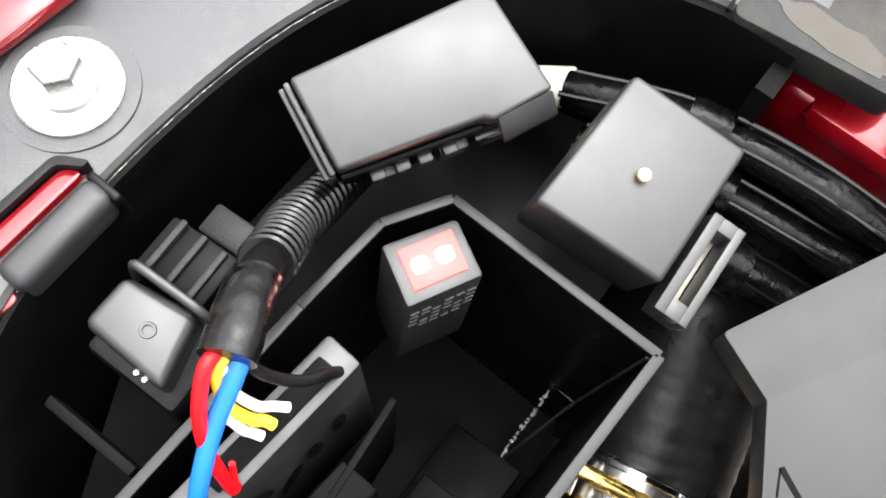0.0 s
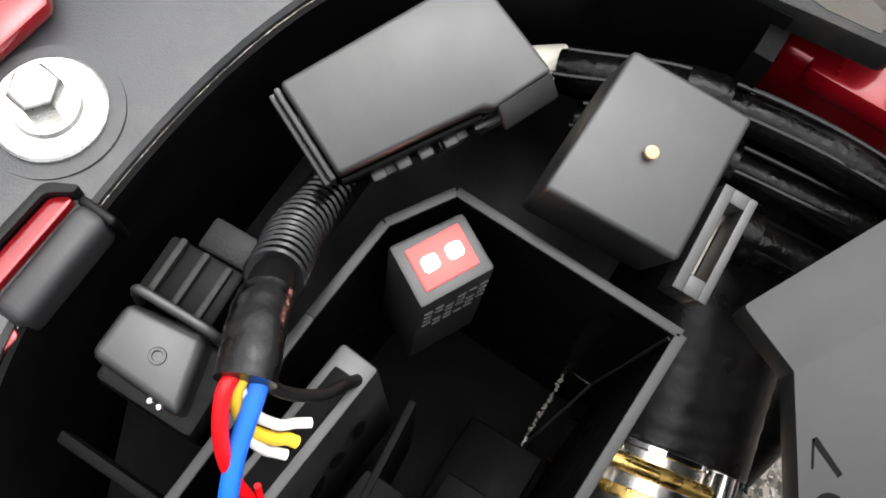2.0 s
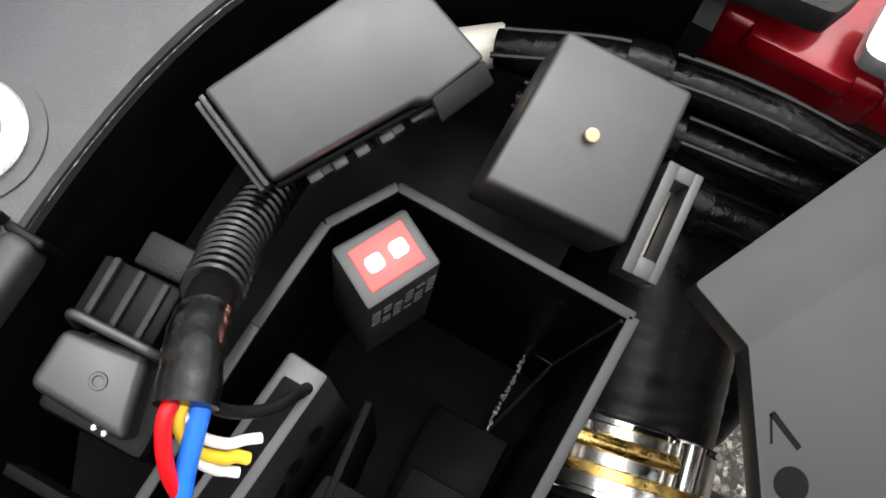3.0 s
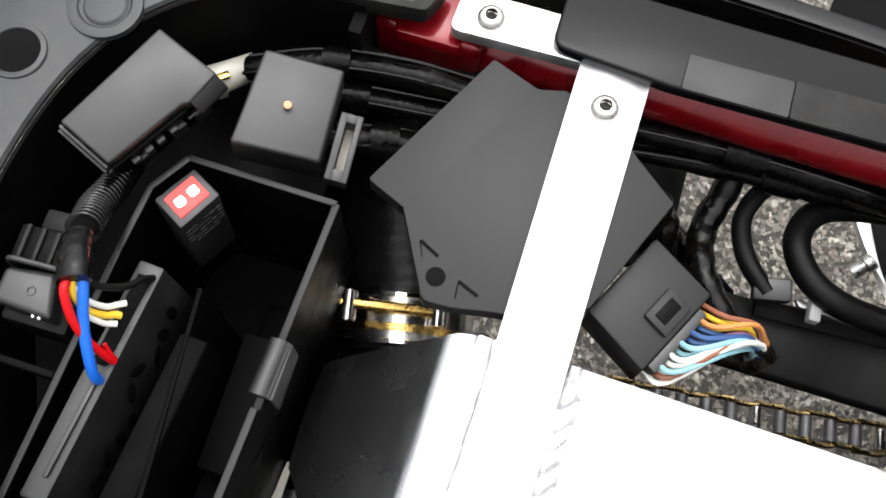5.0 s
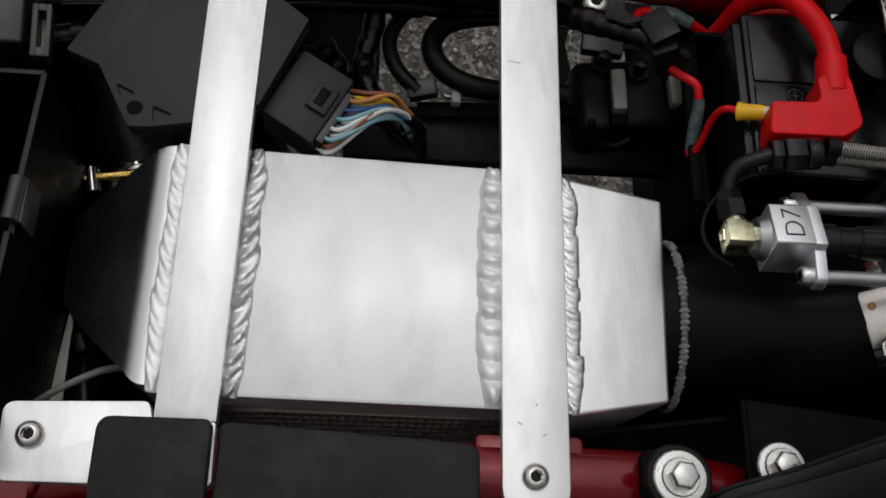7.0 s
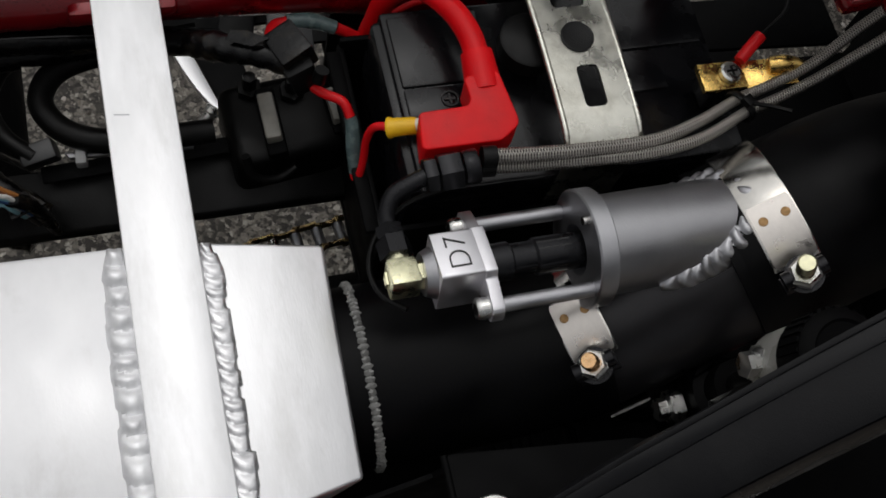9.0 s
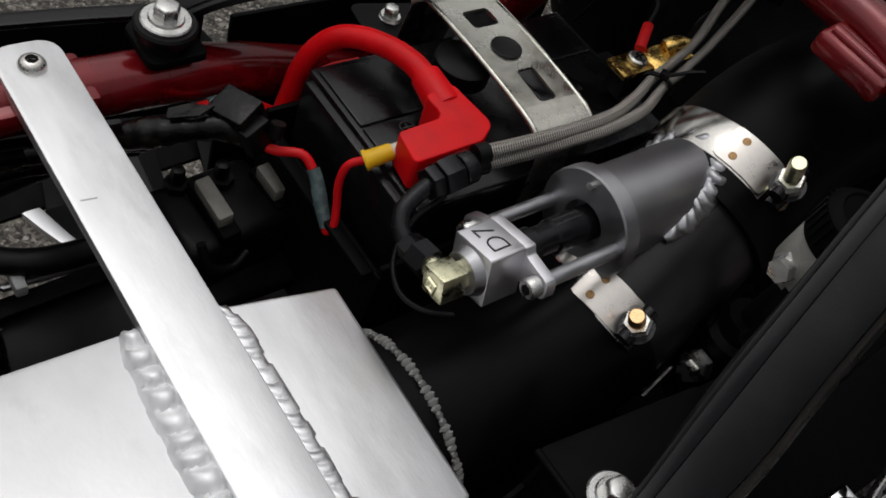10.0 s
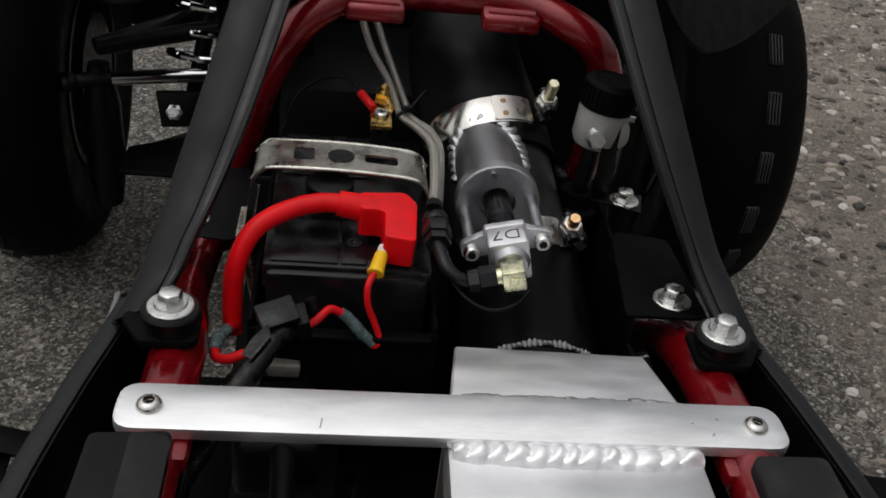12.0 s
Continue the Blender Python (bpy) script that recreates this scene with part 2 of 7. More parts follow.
    b = n["Principled BSDF"]
    uv = n.new("ShaderNodeUVMap")
    uv.uv_map = "UVMap"
    waves = []
    for s in (1, -1):
        mp = n.new("ShaderNodeMapping")
        mp.inputs["Scale"].default_value = (950, s * 6, 1)
        link(t, uv.outputs[0], mp.inputs["Vector"])
        w = n.new("ShaderNodeTexWave")
        w.bands_direction = "DIAGONAL"
        w.inputs["Scale"].default_value = 0.55
        link(t, mp.outputs[0], w.inputs["Vector"])
        waves.append(w)
    mx = n.new("ShaderNodeMath")
    mx.operation = "MAXIMUM"
    link(t, waves[0].outputs["Fac"], mx.inputs[0])
    link(t, waves[1].outputs["Fac"], mx.inputs[1])
    ramp = n.new("ShaderNodeValToRGB")
    ramp.color_ramp.elements[0].color, ramp.color_ramp.elements[1].color = (0.07, 0.064, 0.058, 1), (0.66, 0.62, 0.57, 1)
    ramp.color_ramp.elements[0].position = 0.35
    link(t, mx.outputs[0], ramp.inputs[0])
    link(t, ramp.outputs[0], b.inputs["Base Color"])
    bp = n.new("ShaderNodeBump")
    bp.inputs["Strength"].default_value, bp.inputs["Distance"].default_value = 0.8, 0.0008
    link(t, mx.outputs[0], bp.inputs["Height"])
    link(t, bp.outputs[0], b.inputs["Normal"])
    b.inputs["Metallic"].default_value, b.inputs["Roughness"].default_value = 1.0, 0.38
    return m


M["braid"] = braid()


def asphalt():
    """Coarse worn aggregate: pale and dark chips of several sizes in a grey-brown binder."""
    m = bpy.data.materials.new("coarse_asphalt")
    m.use_nodes = True
    t = m.node_tree
    n = t.nodes
    b = n["Principled BSDF"]
    co = n.new("ShaderNodeTexCoord")

    def noise_at(scale, detail, rough=0.5):
        k = n.new("ShaderNodeTexNoise")
        k.inputs["Scale"].default_value, k.inputs["Detail"].default_value, k.inputs["Roughness"].default_value = scale, detail, rough
        link(t, co.outputs["Object"], k.inputs["Vector"])
        return k

    def ramp_of(stops):
        r = n.new("ShaderNodeValToRGB")
        e = r.color_ramp.elements
        while len(e) < len(stops):
            e.new(0.5)
        for k, (at, c) in zip(e, stops):
            k.position, k.color = at, (*c, 1)
        return r

    def mixed(fac, a, c):
        k = n.new("ShaderNodeMix")
        k.data_type = "RGBA"
        if isinstance(fac, float):
            k.inputs["Factor"].default_value = fac
        else:
            link(t, fac, k.inputs["Factor"])
        link(t, a, k.inputs["A"])
        link(t, c, k.inputs["B"])
        return k.outputs["Result"]

    # chip outlines bent and broken by noise
    jag = noise_at(150, 4, 0.6)
    bent = n.new("ShaderNodeVectorMath")
    bent.operation = "MULTIPLY_ADD"
    bent.inputs[1].default_value = (0.007, 0.007, 0.007)
    link(t, jag.outputs["Color"], bent.inputs[0])
    link(t, co.outputs["Object"], bent.inputs[2])
    layers = []
    for scale, stops in (
        (135, [(0.0, (0.008, 0.007, 0.006)), (0.42, (0.038, 0.034, 0.030)), (0.58, (0.15, 0.135, 0.115)), (0.80, (0.27, 0.245, 0.21)), (1.0, (0.72, 0.68, 0.60))]),
        (230, [(0.0, (0.007, 0.006, 0.006)), (0.5, (0.045, 0.040, 0.035)), (0.70, (0.20, 0.18, 0.155)), (1.0, (0.66, 0.62, 0.55))]),
    ):
        v = n.new("ShaderNodeTexVoronoi")
        v.inputs["Scale"].default_value = scale
        link(t, bent.outputs[0], v.inputs["Vector"])
        r = ramp_of(stops)
        link(t, v.outputs["Color"], r.inputs[0])
        layers.append(r.outputs[0])
    chooser = noise_at(120, 3)
    pick = n.new("ShaderNodeMapRange")
    pick.inputs["From Min"].default_value, pick.inputs["From Max"].default_value = 0.42, 0.58
    link(t, chooser.outputs["Fac"], pick.inputs["Value"])
    stone = mixed(pick.outputs[0], layers[0], layers[1])
    grit = noise_at(900, 6, 0.8)
    sand = ramp_of([(0.35, (0.035, 0.032, 0.028)), (0.52, (0.16, 0.145, 0.125)), (0.68, (0.40, 0.37, 0.32))])
    link(t, grit.outputs["Fac"], sand.inputs[0])
    base = mixed(0.12, stone, sand.outputs[0])
    # a brown earthy verge beyond an uneven line
    pos = n.new("ShaderNodeSeparateXYZ")
    link(t, co.outputs["Object"], pos.inputs[0])
    patch = noise_at(4.0, 6)
    edge = n.new("ShaderNodeMath")
    edge.operation = "MULTIPLY_ADD"
    edge.inputs[1].default_value = 0.7
    link(t, patch.outputs["Fac"], edge.inputs[0])
    link(t, pos.outputs["X"], edge.inputs[2])
    verge = n.new("ShaderNodeMapRange")
    verge.inputs["From Min"].default_value, verge.inputs["From Max"].default_value = 1.10, 1.35
    verge.inputs["To Max"].default_value = 0.5
    link(t, edge.outputs[0], verge.inputs["Value"])
    earth = ramp_of([(0.3, (0.13, 0.105, 0.085)), (0.7, (0.36, 0.30, 0.245))])
    link(t, grit.outputs["Fac"], earth.inputs[0])
    soil = mixed(verge.outputs[0], base, earth.outputs[0])
    wide = n.new("ShaderNodeMapRange")
    wide.inputs["From Min"].default_value, wide.inputs["From Max"].default_value = 0.35, 0.65
    wide.inputs["To Min"].default_value, wide.inputs["To Max"].default_value = 0.75, 1.2
    link(t, noise_at(2.2, 8).outputs["Fac"], wide.inputs["Value"])
    sc = n.new("ShaderNodeVectorMath")
    sc.operation = "SCALE"
    link(t, soil, sc.inputs[0])
    link(t, wide.outputs[0], sc.inputs["Scale"])
    link(t, sc.outputs[0], b.inputs["Base Color"])
    b.inputs["Roughness"].default_value = 0.85
    bp = n.new("ShaderNodeBump")
    bp.inputs["Strength"].default_value, bp.inputs["Distance"].default_value = 0.8, 0.003
    link(t, noise_at(240, 5, 0.7).outputs["Fac"], bp.inputs["Height"])
    link(t, bp.outputs[0], b.inputs["Normal"])
    return m


M["asphalt"] = asphalt()


def pebble():
    m = mat("loose_stone", (0.20, 0.185, 0.165), 0.8, bump=0.4, grain=300, vary=0.3, scale=60)
    t = m.node_tree
    n = t.nodes
    geo = n.new("ShaderNodeNewGeometry")
    ramp = n.new("ShaderNodeValToRGB")
    e = ramp.color_ramp.elements
    e[0].color, e[1].color = (0.045, 0.040, 0.036, 1), (0.62, 0.59, 0.55, 1)
    mid = ramp.color_ramp.elements.new(0.86)
    mid.color = (0.33, 0.28, 0.235, 1)
    link(t, geo.outputs["Random Per Island"], ramp.inputs[0])
    link(t, ramp.outputs[0], n["Principled BSDF"].inputs["Base Color"])
    return m


M["pebble"] = pebble()


# ---- mesh tools ----
BASE = {}


def finish(name, bm, material, sharp=38):
    for e in bm.edges:
        e.smooth = not (len(e.link_faces) == 2 and e.calc_face_angle(0) > radians(sharp))
    for f in bm.faces:
        f.smooth = True
    me = bpy.data.meshes.new(name)
    bm.to_mesh(me)
    bm.free()
    me.materials.append(M[material])
    return me


def thing(name, at, label, category, group="", kind=""):
    """An Empty at a thing's base; its parts are given in world metres."""
    ob = tagged(new(name), label, category, group, kind)
    ob.location = at
    ob.empty_display_size = 0.01
    BASE[ob.name] = Vector(at)
    return ob


def part(name, bm, material, parent, label=""):
    base = BASE[parent.name]
    bmesh.ops.translate(bm, verts=bm.verts[:], vec=-base)
    ob = new(name, finish(name, bm, material))
    ob.parent = parent
    BASE[ob.name] = base
    return tagged(ob, label)


def solo(name, bm, material, at, label, category, group="", kind=""):
    bmesh.ops.translate(bm, verts=bm.verts[:], vec=-Vector(at))
    ob = new(name, finish(name, bm, material))
    ob.location = at
    BASE[ob.name] = Vector(at)
    return tagged(ob, label, category, group, kind)


def mesh():
    bm = bmesh.new()
    bm.loops.layers.uv.new("UVMap")
    return bm


def axes(z, x=None):
    """A turn whose z axis is the way given."""
    z = Vector(z).normalized()
    x = Vector(x) if x is not None else (Vector((1, 0, 0)) if abs(z.x) < 0.8 else Vector((0, 1, 0)))
    y = z.cross(x).normalized()
    x = y.cross(z)
    return Matrix((x, y, z)).transposed()


def bevel(bm, verts, width, segments=2, least=25):
    if width <= 0:
        return
    vs = set(verts)
    es = [e for e in bm.edges if e.verts[0] in vs and e.verts[1] in vs and len(e.link_faces) == 2 and e.calc_face_angle(0) > radians(least)]
    bmesh.ops.bevel(bm, geom=es, offset=width, offset_type="OFFSET", segments=segments, profile=0.5, affect="EDGES", clamp_overlap=True)


def box(bm, c, s, turn=None, bev=0.0006, seg=2):
    m = Matrix.Translation(c) @ (turn.to_4x4() if turn else Matrix()) @ Matrix.Diagonal((*s, 1))
    r = bmesh.ops.create_cube(bm, size=1, matrix=m)
    bevel(bm, r["verts"], bev, seg)
    return bm


def slab(bm, pts, way, bev=0.0006, seg=2):
    """A prism over a flat outline of points, drawn out along a way."""
    way = Vector(way)
    low = [bm.verts.new(Vector(p)) for p in pts]
    high = [bm.verts.new(Vector(p) + way) for p in pts]
    f = [bm.faces.new(low), bm.faces.new(high)]
    for i in range(len(pts)):
        j = (i + 1) % len(pts)
        f.append(bm.faces.new((low[i], low[j], high[j], high[i])))
    bmesh.ops.recalc_face_normals(bm, faces=f)
    bevel(bm, low + high, bev, seg)
    return bm


def smooth_path(pts, n=6):
    p = [Vector(q) for q in pts]
    if len(p) == 2:
        return [p[0].lerp(p[1], i / 4) for i in range(5)]
    p = [p[0] * 2 - p[1]] + p + [p[-1] * 2 - p[-2]]
    out = []
    for i in range(1, len(p) - 2):
        a, b, c, d = p[i - 1 : i + 3]
        for k in range(n):
            t = k / n
            out.append(0.5 * (2 * b + (c - a) * t + (2 * a - 5 * b + 4 * c - d) * t * t + (3 * b - a - 3 * c + d) * t**3))
    return out + [p[-2]]


def tube(bm, pts, r, seg=14, n=6, flat=1.0, caps=True, smooth=True):
    """A pipe along points; r is a radius or a rule from 0..1 to a radius; flat squeezes it."""
    uv = bm.loops.layers.uv.active
    path = smooth_path(pts, n) if smooth else [Vector(q) for q in pts]
    total = sum((b - a).length for a, b in zip(path, path[1:])) or 1
    side, rings, run, lens = None, [], 0.0, []
    for i, q in enumerate(path):
        if i:
            run += (q - path[i - 1]).length
        lens.append(run)
        d = (path[min(i + 1, len(path) - 1)] - path[max(i - 1, 0)]).normalized()
        if side is None:
            side = d.orthogonal().normalized()
        side = (side - d * side.dot(d)).normalized()
        up = d.cross(side)
        rad = r(run / total) if callable(r) else r
        rings.append([bm.verts.new(q + (side * math.cos(a) + up * math.sin(a) * flat) * rad) for a in (2 * math.pi * k / seg for k in range(seg))])
    for i in range(len(rings) - 1):
        for k in range(seg):
            j = (k + 1) % seg
            f = bm.faces.new((rings[i][k], rings[i][j], rings[i + 1][j], rings[i + 1][k]))
            if uv:
                for lp, (u, v) in zip(f.loops, ((lens[i], k / seg), (lens[i], (k + 1) / seg), (lens[i + 1], (k + 1) / seg), (lens[i + 1], k / seg))):
                    lp[uv].uv = (u, v)
    if caps:
        bm.faces.new(rings[0][::-1])
        bm.faces.new(rings[-1])
    return bm


def lathe(bm, at, way, profile, seg=24, turn=0.0):
    """Turned shape: profile rows of height along the way and radius."""
    m = axes(way)
    rings = []
    for h, r in profile:
        rings.append([bm.verts.new(Vector(at) + m @ Vector((r * math.cos(a), r * math.sin(a), h))) for a in (turn + 2 * math.pi * k / seg for k in range(seg))])
    fs = []
    for a, b in zip(rings, rings[1:]):
        for k in range(seg):
            j = (k + 1) % seg
            fs.append(bm.faces.new((a[k], a[j], b[j], b[k])))
    if profile[0][1] > 1e-5:
        fs.append(bm.faces.new(rings[0][::-1]))
    if profile[-1][1] > 1e-5:
        fs.append(bm.faces.new(rings[-1]))
    bmesh.ops.recalc_face_normals(bm, faces=fs)
    return bm


def band(bm, at, way, r0, r1, width, seg=40, bev=0.0004):
    """A flat ring with a hole."""
    h = width / 2
    lathe_closed(bm, at, way, [(-h, r0), (-h, r1 - bev), (-h + bev, r1), (h - bev, r1), (h, r1 - bev), (h, r0)], seg)
    return bm


def lathe_closed(bm, at, way, profile, seg=32):
    m = axes(way)
    rings = [[bm.verts.new(Vector(at) + m @ Vector((r * math.cos(a), r * math.sin(a), h))) for a in (2 * math.pi * k / seg for k in range(seg))] for h, r in profile]
    fs = []
    for i in range(len(rings)):
        a, b = rings[i], rings[(i + 1) % len(rings)]
        for k in range(seg):
            j = (k + 1) % seg
            fs.append(bm.faces.new((a[k], a[j], b[j], b[k])))
    bmesh.ops.recalc_face_normals(bm, faces=fs)
    return bm


def blob(bm, c, s, turn=None, u=12, v=8):
    m = Matrix.Translation(c) @ (turn.to_4x4() if turn else Matrix()) @ Matrix.Diagonal((*s, 1))
    bmesh.ops.create_uvsphere(bm, u_segments=u, v_segments=v, radius=1, matrix=m)
    return bm


def arc_points(c, r, a0, a1, n):
    return [(c[0] + r * math.cos(radians(a0 + (a1 - a0) * i / n)), c[1] + r * math.sin(radians(a0 + (a1 - a0) * i / n))) for i in range(n + 1)]


def rounded(pts, r, n=4):
    """A flat outline with its corners rounded; a corner may carry its own radius as a third number."""
    out, k = [], len(pts)
    for i in range(k):
        p = Vector(pts[i][:2])
        rr = pts[i][2] if len(pts[i]) > 2 else r
        a, b = Vector(pts[i - 1][:2]) - p, Vector(pts[(i + 1) % k][:2]) - p
        ang = a.angle(b)
        if rr <= 0:
            out.append((p.x, p.y))
            continue
        d = min(rr / math.tan(ang / 2), a.length * 0.48, b.length * 0.48)
        s, e = p + a.normalized() * d, p + b.normalized() * d
        for j in range(n + 1):
            t = j / n
            q = s * (1 - t) ** 2 + p * 2 * t * (1 - t) + e * t * t
            out.append((q.x, q.y))
    return out


def flange_bolt(at, way, washer_r, hex_r, label, group="", washer_mat="zinc", hex_h=0.0052, top=False):
    """A hexagon bolt with a broad washer, sitting on its support."""
    way = Vector(way).normalized()
    t = thing("flange_bolt", at, label, "bolt", group)
    bm = mesh()
    lathe(bm, at, way, [(0, washer_r), (0.0012, washer_r), (0.0018, washer_r - 0.0006), (0.0020, hex_r * 1.35), (0.0030, hex_r * 1.25), (0.0030, 0)], 36)
    part("washer", bm, washer_mat, t)
    bm = mesh()
    h0 = Vector(at) + way * 0.0030
    lathe(bm, h0, way, [(0, hex_r), (hex_h - 0.0012, hex_r), (hex_h - 0.0003, hex_r * 0.90), (hex_h, hex_r * 0.78), (hex_h, 0)], 6, 0.4)
    part("hex_head", bm, washer_mat, t)
    return t


def button_screw(at, way, r, label, group=""):
    """A domed socket screw with a real hexagon recess."""
    way = Vector(way).normalized()
    t = thing("button_head_screw", at, label, "screw", group)
    bm = mesh()
    h = r * 0.62
    lathe(bm, at, way, [(0, r), (h * 0.25, r), (h * 0.55, r * 0.93), (h * 0.85, r * 0.74), (h, r * 0.52), (h, r * 0.46), (h * 0.35, r * 0.44), (h * 0.35, 0)], 24)
    head = part("head", bm, "stainless", t)
    bm = mesh()
    lathe(bm, Vector(at) + way * h * 0.36, way, [(0, r * 0.45), (h * 0.02, 0)], 6)
    part("socket", bm, "black_steel", head)
    return t


def wire(name, pts, r, material, label, parent=None, category="wire", seg=10, group=""):
    bm = tube(mesh(), pts, r, seg)
    if parent:
        return part(name, bm, material, parent, label)
    return solo(name, bm, material, pts[0], label, category, group)

# ---- ground ----
bm = mesh()
bmesh.ops.create_grid(bm, x_segments=4, y_segments=4, size=40, matrix=Matrix.Translation((0, 0, GROUND)))
solo("ground", bm, "asphalt", (0, 0, GROUND), "coarse worn grey-brown asphalt strewn with chips", "ground", kind="structure")


def stones():
    rng = random.Random(4)
    verts, faces = [], []
    for i in range(21000):
        x, y = rng.uniform(0.42, 2.0), rng.uniform(0.2, 3.0)
        if rng.random() < 0.3:
            x, y = rng.uniform(-1.6, 0.4), rng.uniform(-0.5, 3.0)
        brown = max(0.0, min(1.0, (x - 0.55) / 0.5))
        r = rng.uniform(0.0018, 0.0044) + (rng.random() ** 4.5) * 0.0170 * brown
        a = rng.uniform(0, 6.28)
        flat = rng.uniform(0.2, 0.75)
        long = rng.uniform(0.6, 1.5)
        k = len(verts)
        verts.append((x, y, GROUND + r * flat * 1.1))
        for ring, (hh, rr) in enumerate(((0.7, 0.7), (0.2, 1.0))):
            for j in range(6):
                b = a + j * 1.047 + ring * 0.5
                q = rr * r * rng.uniform(0.62, 1.2)
                verts.append((x + q * long * math.cos(b), y + q * math.sin(b), GROUND + r * flat * hh - (0.001 if ring else 0)))
        for j in range(6):
            n = (j + 1) % 6
            faces.append((k, k + 1 + j, k + 1 + n))
            faces.append((k + 1 + j, k + 7 + j, k + 7 + n, k + 1 + n))
    me = bpy.data.meshes.new("gravel")
    me.from_pydata([(x, y, z - GROUND) for x, y, z in verts], [], faces)
    me.materials.append(M["pebble"])
    ob = new("gravel", me)
    ob.location = (0, 0, GROUND)
    tagged(ob, "loose grey and brown gravel lying on the asphalt", "gravel", kind="stuff")


stones()

# ---- red frame ----
RAIL_Z = -0.024
frame_ob = thing("atv_chassis", (0, 0.1, -0.12), "glossy dark red tubular steel vehicle frame", "chassis")
for s in (-1, 1):
    # the rail dips below the bolts, then rises into an arch under the front plates
    if s < 0:
        arch = [(-0.142, 0.14, -0.058), (-0.144, 0.215, -0.080), (-0.133, 0.255, -0.042), (-0.1205, 0.262, -0.010), (-0.1074, 0.263, 0.029), (-0.0885, 0.266, 0.0620), (-0.068, 0.274, 0.0770)]
    else:
        arch = [(0.137, 0.14, -0.068), (0.130, 0.220, -0.140), (0.118, 0.295, -0.150), (0.112, 0.300, -0.090), (0.112, 0.288, -0.040), (0.114, 0.278, 0.000), (0.113, 0.272, 0.034), (0.102, 0.267, 0.061), (0.082, 0.271, 0.0750)]
    bm = tube(mesh(), [(s * 0.1365, -0.232, RAIL_Z - 0.009), (s * 0.1360, -0.20, RAIL_Z - 0.009), (s * 0.1320, -0.17, RAIL_Z - 0.005), (s * 0.131, -0.12, RAIL_Z), (s * 0.131, -0.08, RAIL_Z), (s * 0.132, 0.06, RAIL_Z - 0.006), *arch, (s * 0.050, 0.285, 0.0820), (0.0, 0.288, 0.0820)], lambda u: 0.0132 - 0.0022 * min(1.0, max(0.0, (u - 0.5) / 0.2)), 18)
    part("rail", bm, "red", frame_ob)
    bm = tube(mesh(), [(s * 0.138 - (0.020 if s > 0 else 0), 0.25, RAIL_Z - (0.060 if s < 0 else 0.094)), (s * 0.122 - (0.014 if s > 0 else 0), 0.33, -0.14), (s * 0.11, 0.42, -0.34)], 0.012, 14)
    part("down_tube", bm, "red", frame_ob)
    bm = tube(mesh(), [(s * 0.126, -0.19, RAIL_Z - 0.01), (s * 0.112, -0.155, -0.16), (s * 0.11, -0.12, -0.34)], 0.012, 14)
    part("brace_tube", bm, "black_steel", frame_ob)
    # flat welded mounting ears on the rail
    for y0, y1 in ((-0.222, -0.205), (-0.018, 0.016)):
        bm = box(mesh(), (s * (0.130 if y1 > 0 else 0.134), (y0 + y1) / 2, -0.0215), (0.030, y1 - y0 + 0.012, 0.010), bev=0.003)
        part("mounting_ear", bm, "red", frame_ob)
    part("end_gusset", slab(mesh(), [(s * a, b, -0.0172) for a, b in ((0.1215, -0.2370), (0.1440, -0.2350), (0.1460, -0.1980), (0.1205, -0.1900))], (0, 0, -0.026), 0.0035, 3), "red", frame_ob)
    bm = mesh()
    slab(bm, [(s * 0.0425 + a * 0.0185, 0.276 + b, 0.068 + h) for a, b, h in ((-1, -0.012, 0), (1, -0.012, 0), (0.9, 0.05, 0.014), (-0.9, 0.05, 0.014))], (0, 0, 0.011), 0.003)
    plate = part("front_plate", bm, "red", frame_ob)
    for a, b, h in ((-0.8, -0.006, 0.0798), (-0.4, 0.008, 0.0834)):
        bm = tube(mesh(), [(s * 0.0425 + q * 0.0185, 0.276 + b, h) for q in (a, 0.0, -a)], 0.0031, 12, 4)
        part("pressed_ridge", bm, "red", plate)

# ---- aluminium cross bars ----
def flat_bar(outline, z0, z1, bev=0.0009):
    bm = mesh()
    slab(bm, [(x, y, z0) for x, y in outline], (0, 0, z1 - z0), bev)
    return bm


BAR_T = 0.0062
cb = thing("cross_bar", (0, 0, -0.0160), "straight bare aluminium flat bar bolted across the red frame rails", "mounting bar")
part("bar", flat_bar(rounded([(-0.1475, -0.0135, 0.010), (0.1475, -0.0135, 0.010), (0.1475, 0.0145, 0.010), (-0.1475, 0.0145, 0.010)], 0.01, 5), -0.0160, -0.0098), "alu_bar", cb)
for x, y, a, ln_ in ((-0.0615, -0.0070, 1.45, 0.0060), (0.1120, -0.0060, 0.9, 0.0022), (0.1165, 0.0040, 2.0, 0.0016), (0.1040, 0.0010, 0.4, 0.0014)):
    part("nick", box(mesh(), (x, y, -0.00977), (ln_, 0.0006, 0.0001), Euler((0, 0, a)).to_matrix(), 0), "pipe", cb)
# a bar with two feet that turn to the rear; its far end lies a little higher
b1 = thing("cross_bar", (0, -0.14, -0.0160), "wide bare aluminium bar with rear feet, welded to the plenum", "mounting bar")


def sloped(outline, rise):
    bm = mesh()
    slab(bm, [(x, y, -0.0160 + rise(x)) for x, y in outline], (0, 0, 0.0064), 0.0009)
    return bm


LIFT = lambda x: max(0.0, -x) * 0.048
part("bar", sloped(rounded([(-0.1212, -0.1526, 0.001), (-0.1212, -0.1252, 0.002), (0.1160, -0.1288, 0.001), (0.1160, -0.1535, 0.001)], 0.001, 3), LIFT), "alu_bar", b1)
